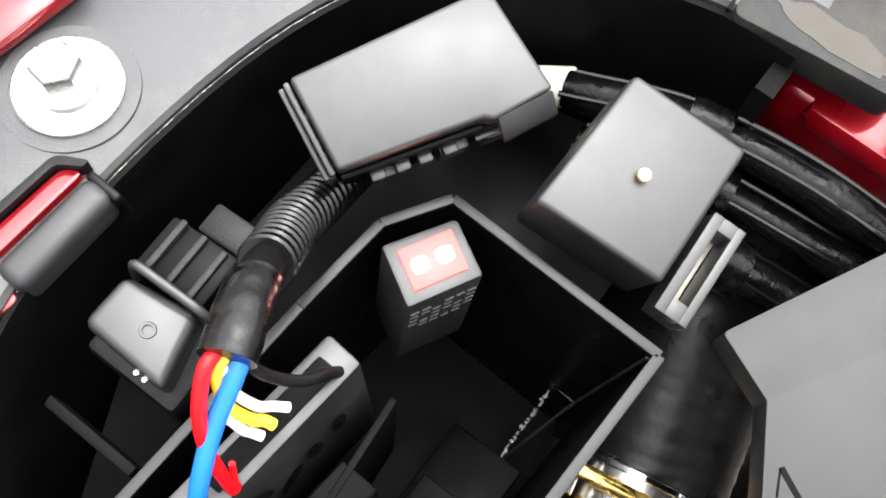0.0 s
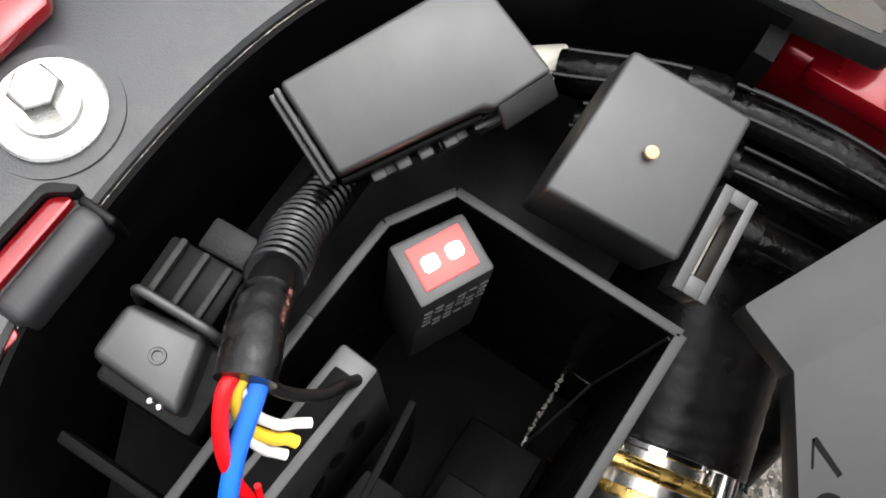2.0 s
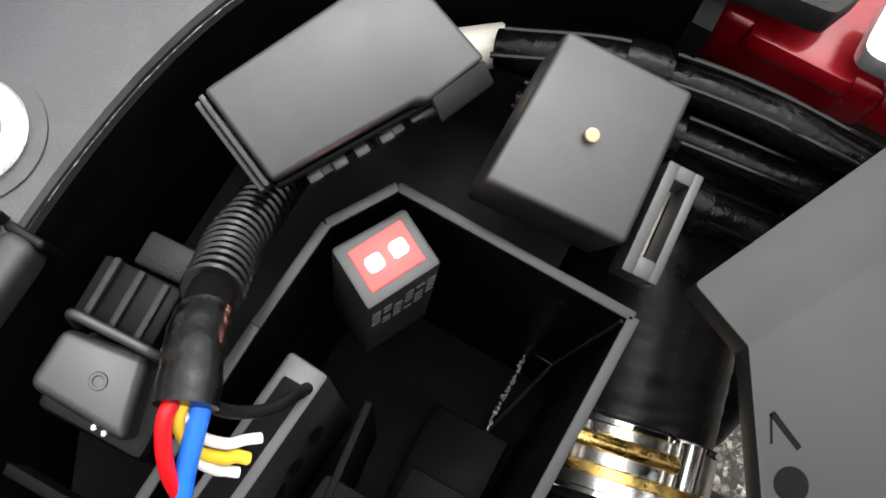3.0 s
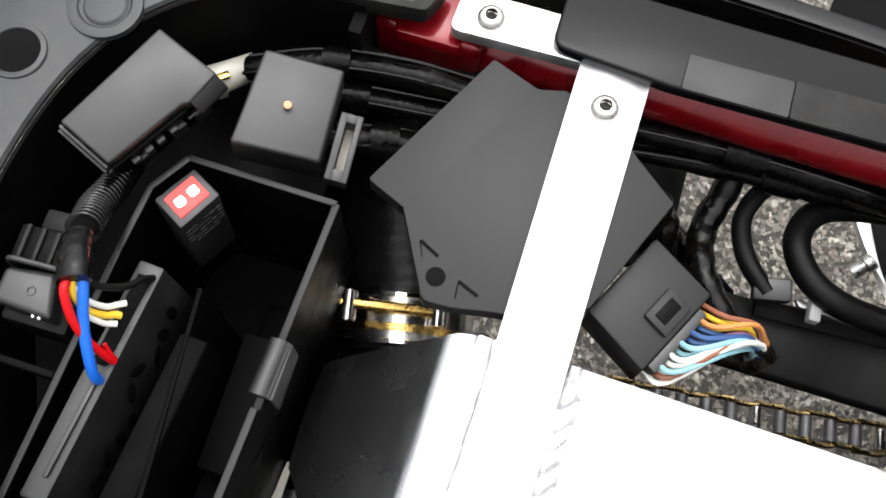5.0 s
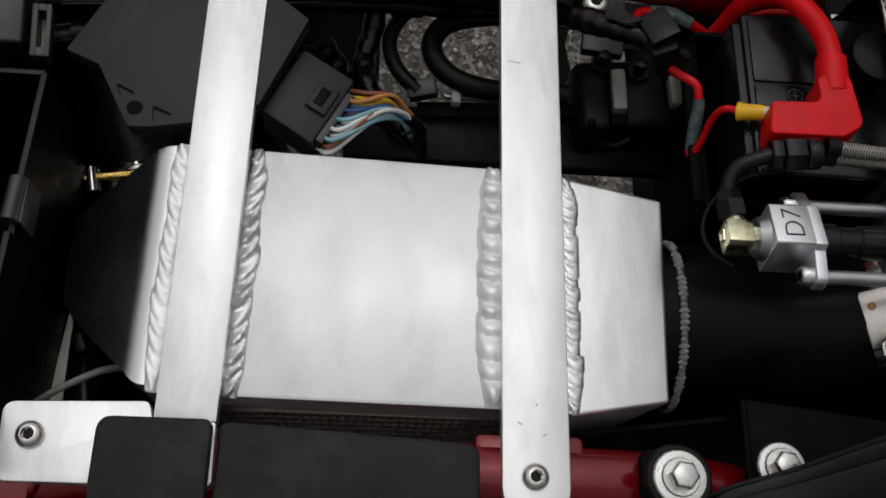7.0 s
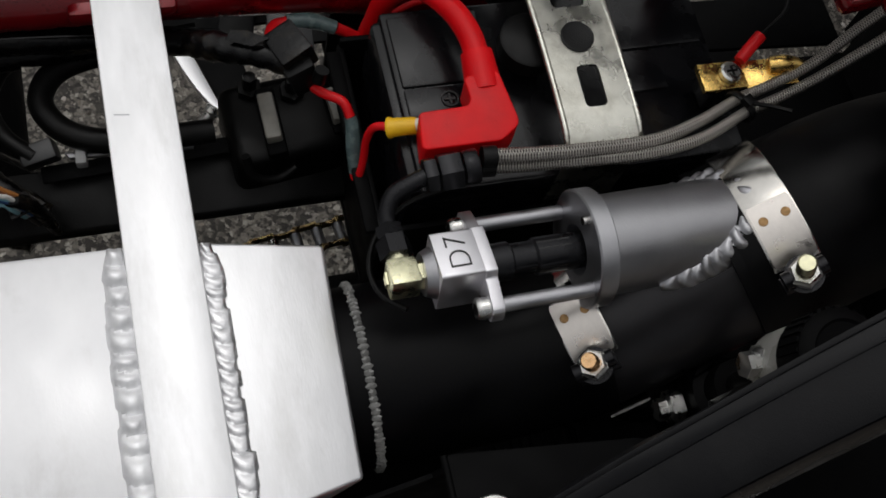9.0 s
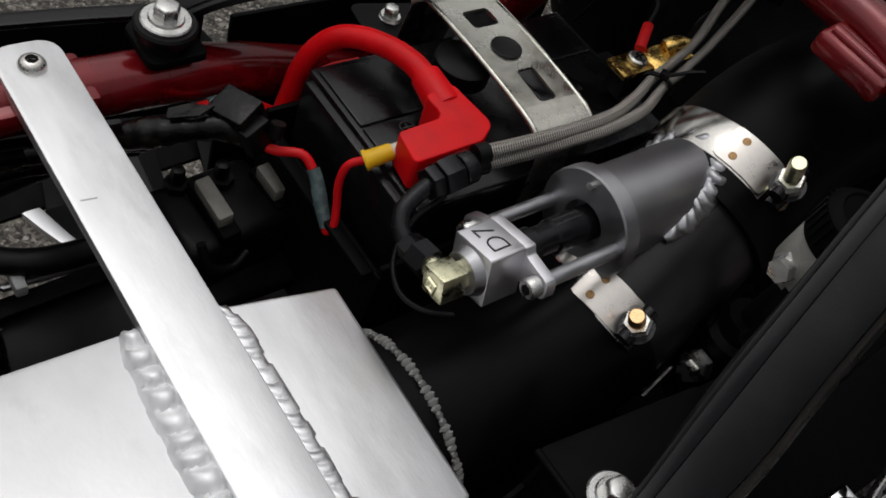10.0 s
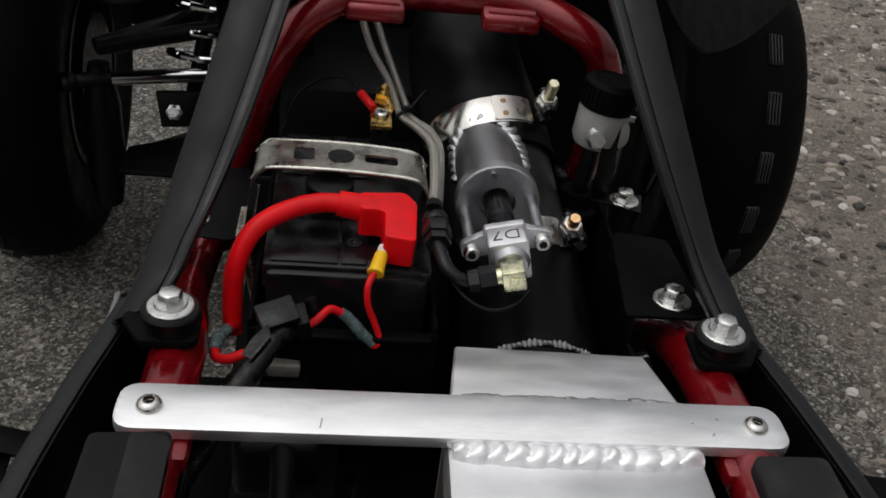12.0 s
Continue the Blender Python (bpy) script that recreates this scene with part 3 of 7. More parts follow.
part("foot", sloped(rounded([(-0.1206, -0.1515, 0.001), (-0.1192, -0.2045, 0.004), (-0.1385, -0.2035, 0.004), (-0.1385, -0.1600, 0.002), (-0.1250, -0.1515, 0.001)], 0.002, 4), lambda x: 0.0057), "alu_bar", b1)
part("foot", sloped(rounded([(0.1162, -0.1288, 0.001), (0.1415, -0.1280, 0.003), (0.1415, -0.2110, 0.005), (0.1105, -0.2125, 0.005), (0.1085, -0.1560, 0.003), (0.1162, -0.1537, 0.001)], 0.002, 4), lambda x: 0.0), "alu_bar", b1)
group = "screws of the cross bars"
for x, y, z in ((-0.1335, 0.0, -0.0098), (0.1335, 0.0, -0.0098), (-0.1045, -0.1393, -0.0044), (-0.1285, -0.1903, -0.0044), (0.1235, -0.2000, -0.0095)):
    button_screw((x, y, z), (0, 0, 1), 0.0056, "stainless button-head socket screw in an aluminium bar", group)

# ---- aluminium plenum ----
plenum = thing("intercooler_plenum", (0.047, -0.05, -0.11), "fabricated bare aluminium intercooler box with hand-welded seams", "intercooler")
TOP = -0.0158
bm = mesh()
prof = [(-0.0115, -0.160), (-0.0075, -0.014), (-0.0050, 0.016), (0.1075, 0.016), (0.1055, -0.014), (0.1040, -0.160)]
slab(bm, [(x, y, TOP) for x, y in prof], (0, 0, -0.020), 0.002)
part("top_tank", bm, "alu", plenum)
bm = mesh()
# the nose dips a little and narrows to the outlet
nose_top = [(-0.0045, 0.0165, TOP - 0.0005), (0.0022, 0.0637, -0.0212), (0.0986, 0.0610, -0.0205), (0.1070, 0.0165, TOP - 0.0005)]
v = [bm.verts.new(p) for p in nose_top] + [bm.verts.new(p) for p in ((-0.0045, 0.0165, -0.100), (0.008, 0.060, -0.098), (0.0930, 0.058, -0.098), (0.1070, 0.0165, -0.100))]
fs = [bm.faces.new([v[i] for i in q]) for q in ((0, 1, 2, 3), (7, 6, 5, 4), (0, 4, 5, 1), (1, 5, 6, 2), (2, 6, 7, 3), (3, 7, 4, 0))]
bmesh.ops.recalc_face_normals(bm, faces=fs)
bevel(bm, v, 0.0018, 3)
part("nose", bm, "alu_bar", plenum)
bm = mesh()
# the rear tank rolls over from the top and narrows towards its outlet
rows = []
roll = [(-0.1605 - 0.0155 * math.sin(radians(a)), TOP - 0.0003 - 0.0155 * (1 - math.cos(radians(a))), 0.0050 * (a / 45) ** 2) for a in range(0, 46, 5)]
for y, z, w in (*roll, (-0.1770, -0.0268, 0.0076), (-0.1860, -0.0366, 0.0126), (-0.1960, -0.0468, 0.0188), (-0.2060, -0.0570, 0.0250), (-0.2145, -0.0660, 0.0310), (-0.2165, -0.0705, 0.0320), (-0.2150, -0.1000, 0.0320)):
    xa, xb = -0.0130 + w * 0.5, 0.1034 - w * 1.58
    n = 10
    row = [Vector((xa, y + 0.012, z - 0.030)), Vector((xa, y + 0.004, z - 0.004))] + [Vector((xa + 0.003 + (xb - xa - 0.006) * k / n, y - 0.0012 * math.sin(math.pi * k / n) * w / 0.032, z)) for k in range(n + 1)] + [Vector((xb, y + 0.004, z - 0.004)), Vector((xb, y + 0.012, z - 0.030))]
    rows.append([bm.verts.new(p) for p in row])
fs = []
for r0, r1 in zip(rows, rows[1:]):
    for j in range(len(r0) - 1):
        fs.append(bm.faces.new((r0[j], r0[j + 1], r1[j + 1], r1[j])))
bmesh.ops.recalc_face_normals(bm, faces=fs)
bmesh.ops.solidify(bm, geom=fs, thickness=0.003)
part("rear_tank", bm, "alu_smooth", plenum, "smooth sloping aluminium rear tank")
bm = mesh()
box(bm, (0.047, -0.072, -0.068), (0.104, 0.168, 0.066), bev=0.001)
part("core", bm, "fins", plenum, "dark intercooler core")
fin_mesh = finish("fin", box(mesh(), (0, 0, 0), (0.0100, 0.0017, 0.0062), bev=0.0003, seg=1), "fins")
for i in range(7):
    for k in range(42):
        fin = new("fin", fin_mesh)
        fin.parent = plenum
        fin.location = Vector((0.1008, -0.152 + k * 0.0039, -0.040 - i * 0.010)) - BASE[plenum.name]
    bm = box(mesh(), (0.1005, -0.072, -0.0350 - i * 0.010), (0.0112, 0.168, 0.0024), bev=0.0004)
    part("core_bar", bm, "fins", plenum)


def weld_bead(p0, p1, n, w, h, seed, parent, lean=0.35, mat_name="weld", path=None, up=None, bow=0.55, soft=False):
    """One bead laid as a run of overlapping pools: each crescent climbs slowly and drops off sharply."""
    rng = random.Random(seed)
    bm = mesh()
    per, cols = 7, 12
    gap = [0.0]
    for i in range(n):
        gap.append(gap[-1] + rng.uniform(0.72, 1.28))
    pts = [Vector(p) for p in (path or (p0, p1))]
    lens = [0.0]
    for a, b in zip(pts, pts[1:]):
        lens.append(lens[-1] + (b - a).length)

    def place(u):
        d = u * lens[-1]
        for k in range(len(pts) - 1):
            if d <= lens[k + 1] or k == len(pts) - 2:
                return pts[k].lerp(pts[k + 1], (d - lens[k]) / (lens[k + 1] - lens[k])), (pts[k + 1] - pts[k]).normalized(), k
    wide = [rng.uniform(0.86, 1.14) for _ in range(n + 2)]
    high = [rng.uniform(0.75, 1.25) for _ in range(n + 2)]
    shift = [rng.uniform(-0.10, 0.10) * w for _ in range(n + 2)]
    rows = []
    total = n * per
    for r in range(total + 1):
        u = r / total
        c, d, k = place(u)
        top = Vector(up[min(k, len(up) - 1)]).normalized() if up else Vector((0, 0, 1))
        side = d.cross(top).normalized()
        top = side.cross(d)
        row = []
        for q in range(cols + 1):
            v = -1 + 2 * q / cols
            s_ = u * gap[-1] + bow * v * v + lean * v
            i = 0
            while i < n and gap[i + 1] < s_:
                i += 1
            i = max(0, min(n - 1, i))
            f = max(0.0, min(1.0, (s_ - gap[i]) / (gap[i + 1] - gap[i])))
            saw = math.sin(math.pi * f) ** 0.7 if soft else (f / 0.78) if f < 0.78 else (1 - f) / 0.22
            ww = w * wide[i] * min(1.0, 0.55 + 4 * u, 0.55 + 4 * (1 - u))
            z = h * (1 - v * v) ** 0.5 * (0.62 + 0.55 * saw * high[i]) - 0.0004
            row.append(bm.verts.new(c + side * (v * ww + shift[i]) + top * z))
        rows.append(row)
    fs = []
    for a, b in zip(rows, rows[1:]):
        for q in range(cols):
            fs.append(bm.faces.new((a[q], a[q + 1], b[q + 1], b[q])))
    bmesh.ops.recalc_face_normals(bm, faces=fs)
    if sum(f.normal.dot(Vector(up[0]) if up else Vector((0, 0, 1))) for f in fs) < 0:
        bmesh.ops.reverse_faces(bm, faces=fs)
    return part("weld_bead", bm, mat_name, parent)


weld_bead((-0.0095, -0.1235, TOP), (0.1050, -0.1252, TOP), 15, 0.0050, 0.0036, 1, plenum, -0.55)
weld_bead((-0.0105, -0.1568, TOP), (0.1030, -0.1580, TOP), 15, 0.0046, 0.0019, 2, plenum, 0.6, "weld_white", soft=True)
weld_bead((-0.0055, -0.0172, TOP), (0.1050, -0.0174, TOP), 13, 0.0060, 0.0056, 3, plenum, 0.10, "weld_white", bow=0.40, soft=True)
weld_bead((-0.0035, 0.0172, TOP), (0.1060, 0.0176, TOP), 20, 0.0048, 0.0020, 4, plenum, 0.45, soft=True)

# ---- charge pipe ----
AX = [Vector(p) for p in ((0.050, 0.045, -0.066), (0.050, 0.080, -0.0635), (0.050, 0.176, -0.0445), (0.036, 0.2514, -0.0024), (0.028, 0.300, 0.012), (0.028, 0.370, 0.016), (0.038, 0.460, 0.004))]
lower = thing("charge_hose", (0.051, 0.07, -0.10), "black silicone charge hose clamped to the plenum outlet", "hose")
bm = tube(mesh(), [AX[0], AX[1], (0.0508, 0.120, -0.0600), (0.0504, 0.150, -0.0535), (0.0496, 0.178, -0.0434)], 0.0402, 48, 8)
part("hose_wall", bm, "hose", lower)
bm = mesh()
for k in range(96):
    a = 2 * math.pi * k / 96
    q = Vector((0.0500, 0.0745, -0.0640)) + Vector((math.cos(a) * 0.0408, -math.sin(a) * 0.0030, math.sin(a) * 0.0408))
    blob(bm, q, (0.0017, 0.0026, 0.0012), axes((math.sin(a), math.cos(a + k), 1)), 6, 4)
part("cut_edge", bm, "grey_cable", lower, "frayed woven hose end")

pipe = thing("charge_pipe", (0.04, 0.18, -0.06), "dark charge pipe with a dull aluminium injector bung welded on", "pipe")
bm = tube(mesh(), [(0.0530, 0.160, -0.0534), (0.0500, 0.176, -0.0445), (0.0430, 0.2137, -0.0235), (0.0350, 0.257, 0.0007)], 0.0372, 48, 8)
part("main_tube", bm, "dark_pipe", pipe)
RC = Vector((0.0310, 0.1625, 0.0065))
RX, RZ = Vector((0.970, 0.0, 0.243)), Vector((-0.243, 0.0, 0.970))
RY = Vector((0, 1, 0))


def inj(x, y, z):
    """A place on the injector, by across, along and above from the flange's middle."""
    return RC + RX * x + RY * y + RZ * z


bm = tube(mesh(), [inj(0, 0.002, 0), inj(0.0, 0.022, 0), inj(0, 0.048, 0), inj(0, 0.075, 0)], 0.0205, 36, 6)
part("side_tube", bm, "pipe", pipe)
PA, PD = Vector((0.0500, 0.1760, -0.0445)), (Vector((0.0362, 0.2504, -0.0030)) - Vector((0.0500, 0.1760, -0.0445))).normalized()
seam, seam_up = [], []
for k in range(29):
    a = radians(-105 + k * 210 / 28)
    y = 0.0065
    while y < 0.07:
        q = inj(0.0212 * math.sin(a), y, 0.0212 * math.cos(a)) - PA
        if (q - PD * q.dot(PD)).length < 0.0388:
            break
        y += 0.0005
    q = inj(0.0208 * math.sin(a), y, 0.0208 * math.cos(a))
    seam.append(q)
    seam_up.append(((RX * math.sin(a) + RZ * math.cos(a)) + ((q - PA) - PD * (q - PA).dot(PD)).normalized()).normalized())
weld_bead(None, None, 20, 0.0054, 0.0034, 9, pipe, 0.1, "cast", seam, seam_up, soft=True)

upper = thing("intake_hose", (0.03, 0.33, -0.04), "black silicone hose running forward under the red front plates", "hose")
bm = tube(mesh(), [(0.0390, 0.2352, -0.0114), AX[3], AX[4], AX[5], AX[6], (0.05, 0.54, -0.03)], lambda u: 0.0402, 48, 8)
part("hose_wall", bm, "hose", upper)
bm = tube(mesh(), [(0.0397, 0.2315, -0.0135), (0.0390, 0.2352, -0.0114)], 0.0410, 48, 1)
part("cuff", bm, "hose", upper)


def clamp(c, way, r, bolt_tip, bolt_foot, label, group, tip_mat):
    """A T-bolt band clamp round a hose."""
    c, way, tip, foot = Vector(c), Vector(way).normalized(), Vector(bolt_tip), Vector(bolt_foot)
    t = thing("t_bolt_clamp", tuple(c), label, "hose clamp", group)
    d = (tip - foot).normalized()
    q = foot + d * 0.004
    out = ((foot - c) - way * (foot - c).dot(way)).normalized()
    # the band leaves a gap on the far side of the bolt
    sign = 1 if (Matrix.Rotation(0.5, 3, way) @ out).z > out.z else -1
    bm = mesh()
    hoops = []
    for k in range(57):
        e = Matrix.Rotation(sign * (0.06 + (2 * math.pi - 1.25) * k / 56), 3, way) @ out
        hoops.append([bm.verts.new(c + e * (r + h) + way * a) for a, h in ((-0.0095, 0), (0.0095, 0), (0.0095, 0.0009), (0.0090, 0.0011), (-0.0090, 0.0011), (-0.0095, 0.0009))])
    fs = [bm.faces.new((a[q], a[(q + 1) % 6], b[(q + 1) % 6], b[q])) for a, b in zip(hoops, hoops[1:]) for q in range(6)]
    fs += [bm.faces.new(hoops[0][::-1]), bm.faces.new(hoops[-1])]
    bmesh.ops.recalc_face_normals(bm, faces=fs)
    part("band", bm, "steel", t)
    # trunnion loops on both sides of the gap
    for k, h in ((0, -0.006), (1, 0.004)):
        bm = mesh()
        lathe(bm, q + d * h - way * 0.0085, way, [(0, 0.0036), (0.017, 0.0036)], 16)
        part("trunnion", bm, "anodised", t)
    for k in (1, -1):
        turned = Matrix.Rotation(k * 0.55, 3, way) @ out
        if turned.z > out.z:
            for a in (-0.0046, 0.0046):
                bm = lathe(mesh(), c + turned * (r + 0.0022) + way * a, turned, [(0, 0.0020), (0.0004, 0.0018), (0.0005, 0)], 14)
                part("spot_weld", bm, "heat_spot", t)
            bm = mesh()
            ribs = []
            for q_ in range(15):
                e = Matrix.Rotation(k * (0.10 + 0.62 * q_ / 14), 3, way) @ out
                half = 0.0088 if 0 < q_ < 14 else 0.0080
                ribs.append([bm.verts.new(c + e * (r + h) + way * a) for a, h in ((-half, 0.0012), (half, 0.0012), (half, 0.0024), (-half, 0.0024))])
            fs = [bm.faces.new((a[i], a[(i + 1) % 4], b[(i + 1) % 4], b[i])) for a, b in zip(ribs, ribs[1:]) for i in range(4)]
            fs += [bm.faces.new(ribs[0][::-1]), bm.faces.new(ribs[-1])]
            bmesh.ops.recalc_face_normals(bm, faces=fs)
            part("doubler_plate", bm, "clamp_plate", t)
    bm = lathe(mesh(), foot - d * 0.012, d, [(0, 0.0036), ((tip - foot).length + 0.011, 0.0036), ((tip - foot).length + 0.012, 0.0029)], 16)
    part("t_bolt", bm, tip_mat, t)
    bm = lathe(mesh(), foot + d * 0.0062, d, [(0, 0.0064), (0.0046, 0.0064), (0.0052, 0.0056), (0.0068, 0.0052), (0.0068, 0.0037)], 6)
    part("lock_nut", bm, "zinc", t)
    bm = lathe(mesh(), foot + d * 0.0050, d, [(0, 0.0074), (0.0012, 0.0074), (0.0012, 0.0040)], 24)
    part("washer", bm, "anodised", t)


A_LO = (AX[3] - AX[2]).normalized()
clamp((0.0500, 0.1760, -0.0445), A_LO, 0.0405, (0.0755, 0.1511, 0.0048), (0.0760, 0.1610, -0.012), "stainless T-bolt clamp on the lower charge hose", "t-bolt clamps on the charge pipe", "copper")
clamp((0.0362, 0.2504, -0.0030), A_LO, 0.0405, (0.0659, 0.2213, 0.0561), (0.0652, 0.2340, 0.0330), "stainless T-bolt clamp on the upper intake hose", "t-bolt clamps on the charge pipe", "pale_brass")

cw = thing("crumpled_tape", (0.076, 0.232, -0.022), "crumpled glossy black tape ends beside the charge pipe", "tape")
for (x, y, z), (lx, ly), turn_ in (((0.0850, 0.2480, -0.0190), (0.006, 0.012), (0.5, -0.5, 0.5)), ((0.0840, 0.2330, -0.0220), (0.005, 0.010), (-0.3, 0.6, -0.3)), ((0.0870, 0.2180, -0.0230), (0.006, 0.011), (0.5, 0.3, 0.2)), ((0.0830, 0.2060, -0.0260), (0.004, 0.009), (-0.4, -0.4, -0.6))):
    bm = mesh()
    m_ = Euler(turn_).to_matrix()
    grid_ = [[bm.verts.new(Vector((x, y, z)) + m_ @ Vector((lx * u * (1 - 0.5 * abs(v)), ly * v, 0.0022 * math.sin(3 * u + 2 * v) + 0.0015 * u * v))) for u in (-1, -0.4, 0.2, 1)] for v in (-1, -0.5, 0, 0.5, 1)]
    fs = [bm.faces.new((a[k], a[k + 1], b[k + 1], b[k])) for a, b in zip(grid_, grid_[1:]) for k in range(3)]
    bmesh.ops.solidify(bm, geom=fs, thickness=0.0005)
    bmesh.ops.recalc_face_normals(bm, faces=bm.faces[:])
    part("tape_flap", bm, "gloss_strip", cw)

# ---- nozzle on the bung ----
noz = thing("injector_nozzle_holder", tuple(inj(0, -0.02, -0.02)), "machined aluminium nozzle holder on two standoff rods, stamped D7", "nozzle holder")
bm = mesh()
lathe_closed(bm, RC, RY, [(-0.004, 0.0105), (-0.004, 0.0235), (-0.0034, 0.0242), (0.0034, 0.0242), (0.004, 0.0235), (0.004, 0.0105)], 48)
part("flange_ring", bm, "cast", noz)
for sx in (-1, 1):
    bm = lathe(mesh(), inj(sx * 0.0190, -0.046, 0), RY, [(0, 0.0031), (0.043, 0.0031)], 16)
    part("standoff_rod", bm, "cast", noz)
    bm = lathe(mesh(), inj(sx * 0.0190, -0.052, 0), RY, [(0, 0.0036), (0.0012, 0.0044), (0.006, 0.0044)], 18)
    cap = part("cap_screw", bm, "zinc", noz)
    bm = lathe(mesh(), inj(sx * 0.0190, -0.0522, 0), RY, [(0, 0.0024), (0.0003, 0.0023)], 6)
    part("socket", bm, "black_steel", cap)
bm = lathe(mesh(), inj(0, -0.002, 0.0195) - RY * 0.003, RY, [(-0.0012, 0.0018), (0.0012, 0.0018)], 12)
part("grub_screw", bm, "stainless", noz)
bm = mesh()
o = rounded([(-0.0245, -0.0045, 0.004), (0.0245, -0.0045, 0.004), (0.0245, 0.0045, 0.004), (0.0115, 0.0085), (0.0105, 0.0120), (-0.0105, 0.0120), (-0.0115, 0.0085), (-0.0245, 0.0045, 0.004)], 0.0012, 3)
slab(bm, [inj(x, -0.047, z) for x, z in o], RY * 0.0048, 0.0006)
part("yoke", bm, "machined", noz)
bm = mesh()
o = rounded([(-0.0105, -0.0110), (0.0105, -0.0110), (0.0105, 0.0120), (-0.0105, 0.0120)], 0.0016, 3)
slab(bm, [inj(x, -0.0640, z) for x, z in o], RY * 0.0172, 0.0012)
block = part("nozzle_block", bm, "machined", noz)
bm = lathe(mesh(), inj(0, -0.0645, 0), RY, [(-0.0035, 0.0085), (0.001, 0.0105)], 24)
part("collar", bm, "cast", noz)
bm = lathe(mesh(), inj(0, -0.043, 0), RY, [(0, 0.0075), (0.010, 0.0078), (0.011, 0.0066), (0.02, 0.0066), (0.021, 0.0076), (0.062, 0.0076)], 24)
inj_body = part("injector_body", bm, "anodised", noz, "black injector barrel")
bm = slab(mesh(), [inj(x, y, 0.0076 - abs(x) * 0.25) for x, y in ((-0.0018, -0.022), (0.0018, -0.022), (0.0018, -0.008), (-0.0018, -0.008))], RZ * 0.0003, 0)
part("print_bar", bm, "print", inj_body)


def letters(text, at, right, up, size, parent, material, depth=0.0002, thin=-0.00025):
    cu = bpy.data.curves.new("lettering", "FONT")
    cu.body, cu.size, cu.extrude, cu.align_x, cu.align_y = text, size, depth, "CENTER", "CENTER"
    cu.offset = thin
    tmp = new("lettering", cu)
    bpy.context.view_layer.update()
    me = bpy.data.meshes.new_from_object(tmp.evaluated_get(bpy.context.evaluated_depsgraph_get()))
    bpy.data.objects.remove(tmp)
    right, up = Vector(right).normalized(), Vector(up).normalized()
    m = Matrix((right, up, right.cross(up))).transposed().to_4x4()
    me.transform(Matrix.Translation(Vector(at) - BASE[parent.name]) @ m)
    me.materials.clear()
    me.materials.append(M[material])
    ob = new("lettering", me)
    ob.parent = parent
    BASE[ob.name] = BASE[parent.name]
    return ob


letters("D7", inj(0, -0.0548, 0.0121), -RX, -RY, 0.0125, block, "print")

# ---- elbow, hose ends and braided hoses ----
el = thing("elbow_fitting", tuple(inj(0, -0.075, -0.006)), "pale brass ninety-degree elbow screwed into the nozzle", "pipe fitting")
bm = box(mesh(), inj(0.0, -0.0755, 0), (0.0120, 0.0120, 0.0120), Matrix((RX, RY, RZ)).transposed(), 0.0012)
part("body", bm, "pale_brass", el)
bm = lathe(mesh(), inj(0, -0.0705, 0), RY, [(0, 0.0058), (0.0030, 0.0058), (0.0030, 0.0048), (0.006, 0.0048)], 6)
part("thread_nut", bm, "pale_brass", el)
bm = lathe(mesh(), inj(0, -0.0817, 0), -RY, [(0, 0.0036), (0.0008, 0.0033), (0.0008, 0.0024), (0.0002, 0.002)], 4, 0.78)
part("plug", bm, "pale_brass", el)
bm = lathe(mesh(), inj(-0.0058, -0.0755, 0.0006), -RX, [(0, 0.0046), (0.003, 0.0046)], 20)
part("neck", bm, "pale_brass", el)
end = thing("hose_end_fitting", (0.012, 0.088, 0.006), "black anodised swivel hose end on the brass elbow", "pipe fitting")
bm = lathe(mesh(), inj(-0.0085, -0.0755, 0.0006), -RX, [(0, 0.0068), (0.0085, 0.0068), (0.009, 0.0062)], 6)
part("swivel_nut", bm, "anodised", end)
bm = lathe(mesh(), inj(-0.0175, -0.0755, 0.0006), -RX, [(0, 0.0060), (0.0055, 0.0058), (0.006, 0.0045)], 6, 0.3)
part("hex_collar", bm, "anodised", end)
bm = tube(mesh(), [inj(-0.0235, -0.0755, 0.0006), (0.0025, 0.0870, 0.0035), (-0.0030, 0.0905, 0.0070), (-0.0055, 0.0975, 0.0100), (-0.0070, 0.1040, 0.0120)], 0.0036, 16)
part("bent_tube", bm, "anodised", end)
HD = Vector((-0.02, 1, 0.12)).normalized()
for k, (h, r, L) in enumerate(((0.0, 0.0072, 0.0050), (0.0058, 0.0080, 0.0090), (0.0158, 0.0070, 0.0060))):
    bm = lathe(mesh(), Vector((-0.0072, 0.1035, 0.0120)) + HD * h, HD, [(0, r * 0.94), (0.0006, r), (L - 0.0006, r), (L, r * 0.94)], 6 if k < 2 else 24)
    part("hose_socket", bm, "anodised", end)
# two thin hoses lie side by side as far as the tie and on below the battery terminal
mid_way = [(-0.0080, 0.1260, 0.0190), (-0.0060, 0.1450, 0.0195), (-0.0040, 0.1700, 0.0200), (-0.0032, 0.1980, 0.0205), (-0.0080, 0.2220, 0.0185), (-0.0185, 0.2480, 0.0150), (-0.0220, 0.2640, 0.0175), (-0.0270, 0.2840, 0.0235), (-0.0365, 0.3100, 0.0340), (-0.0440, 0.3350, 0.0470), (-0.048, 0.3800, 0.0500)]
for off, drop, lab in ((-0.0031, 0.0, "thin braided stainless steel hose tied beside its twin"), (0.0031, -0.0012, "thin braided stainless steel hose on the pipe side of the pair")):
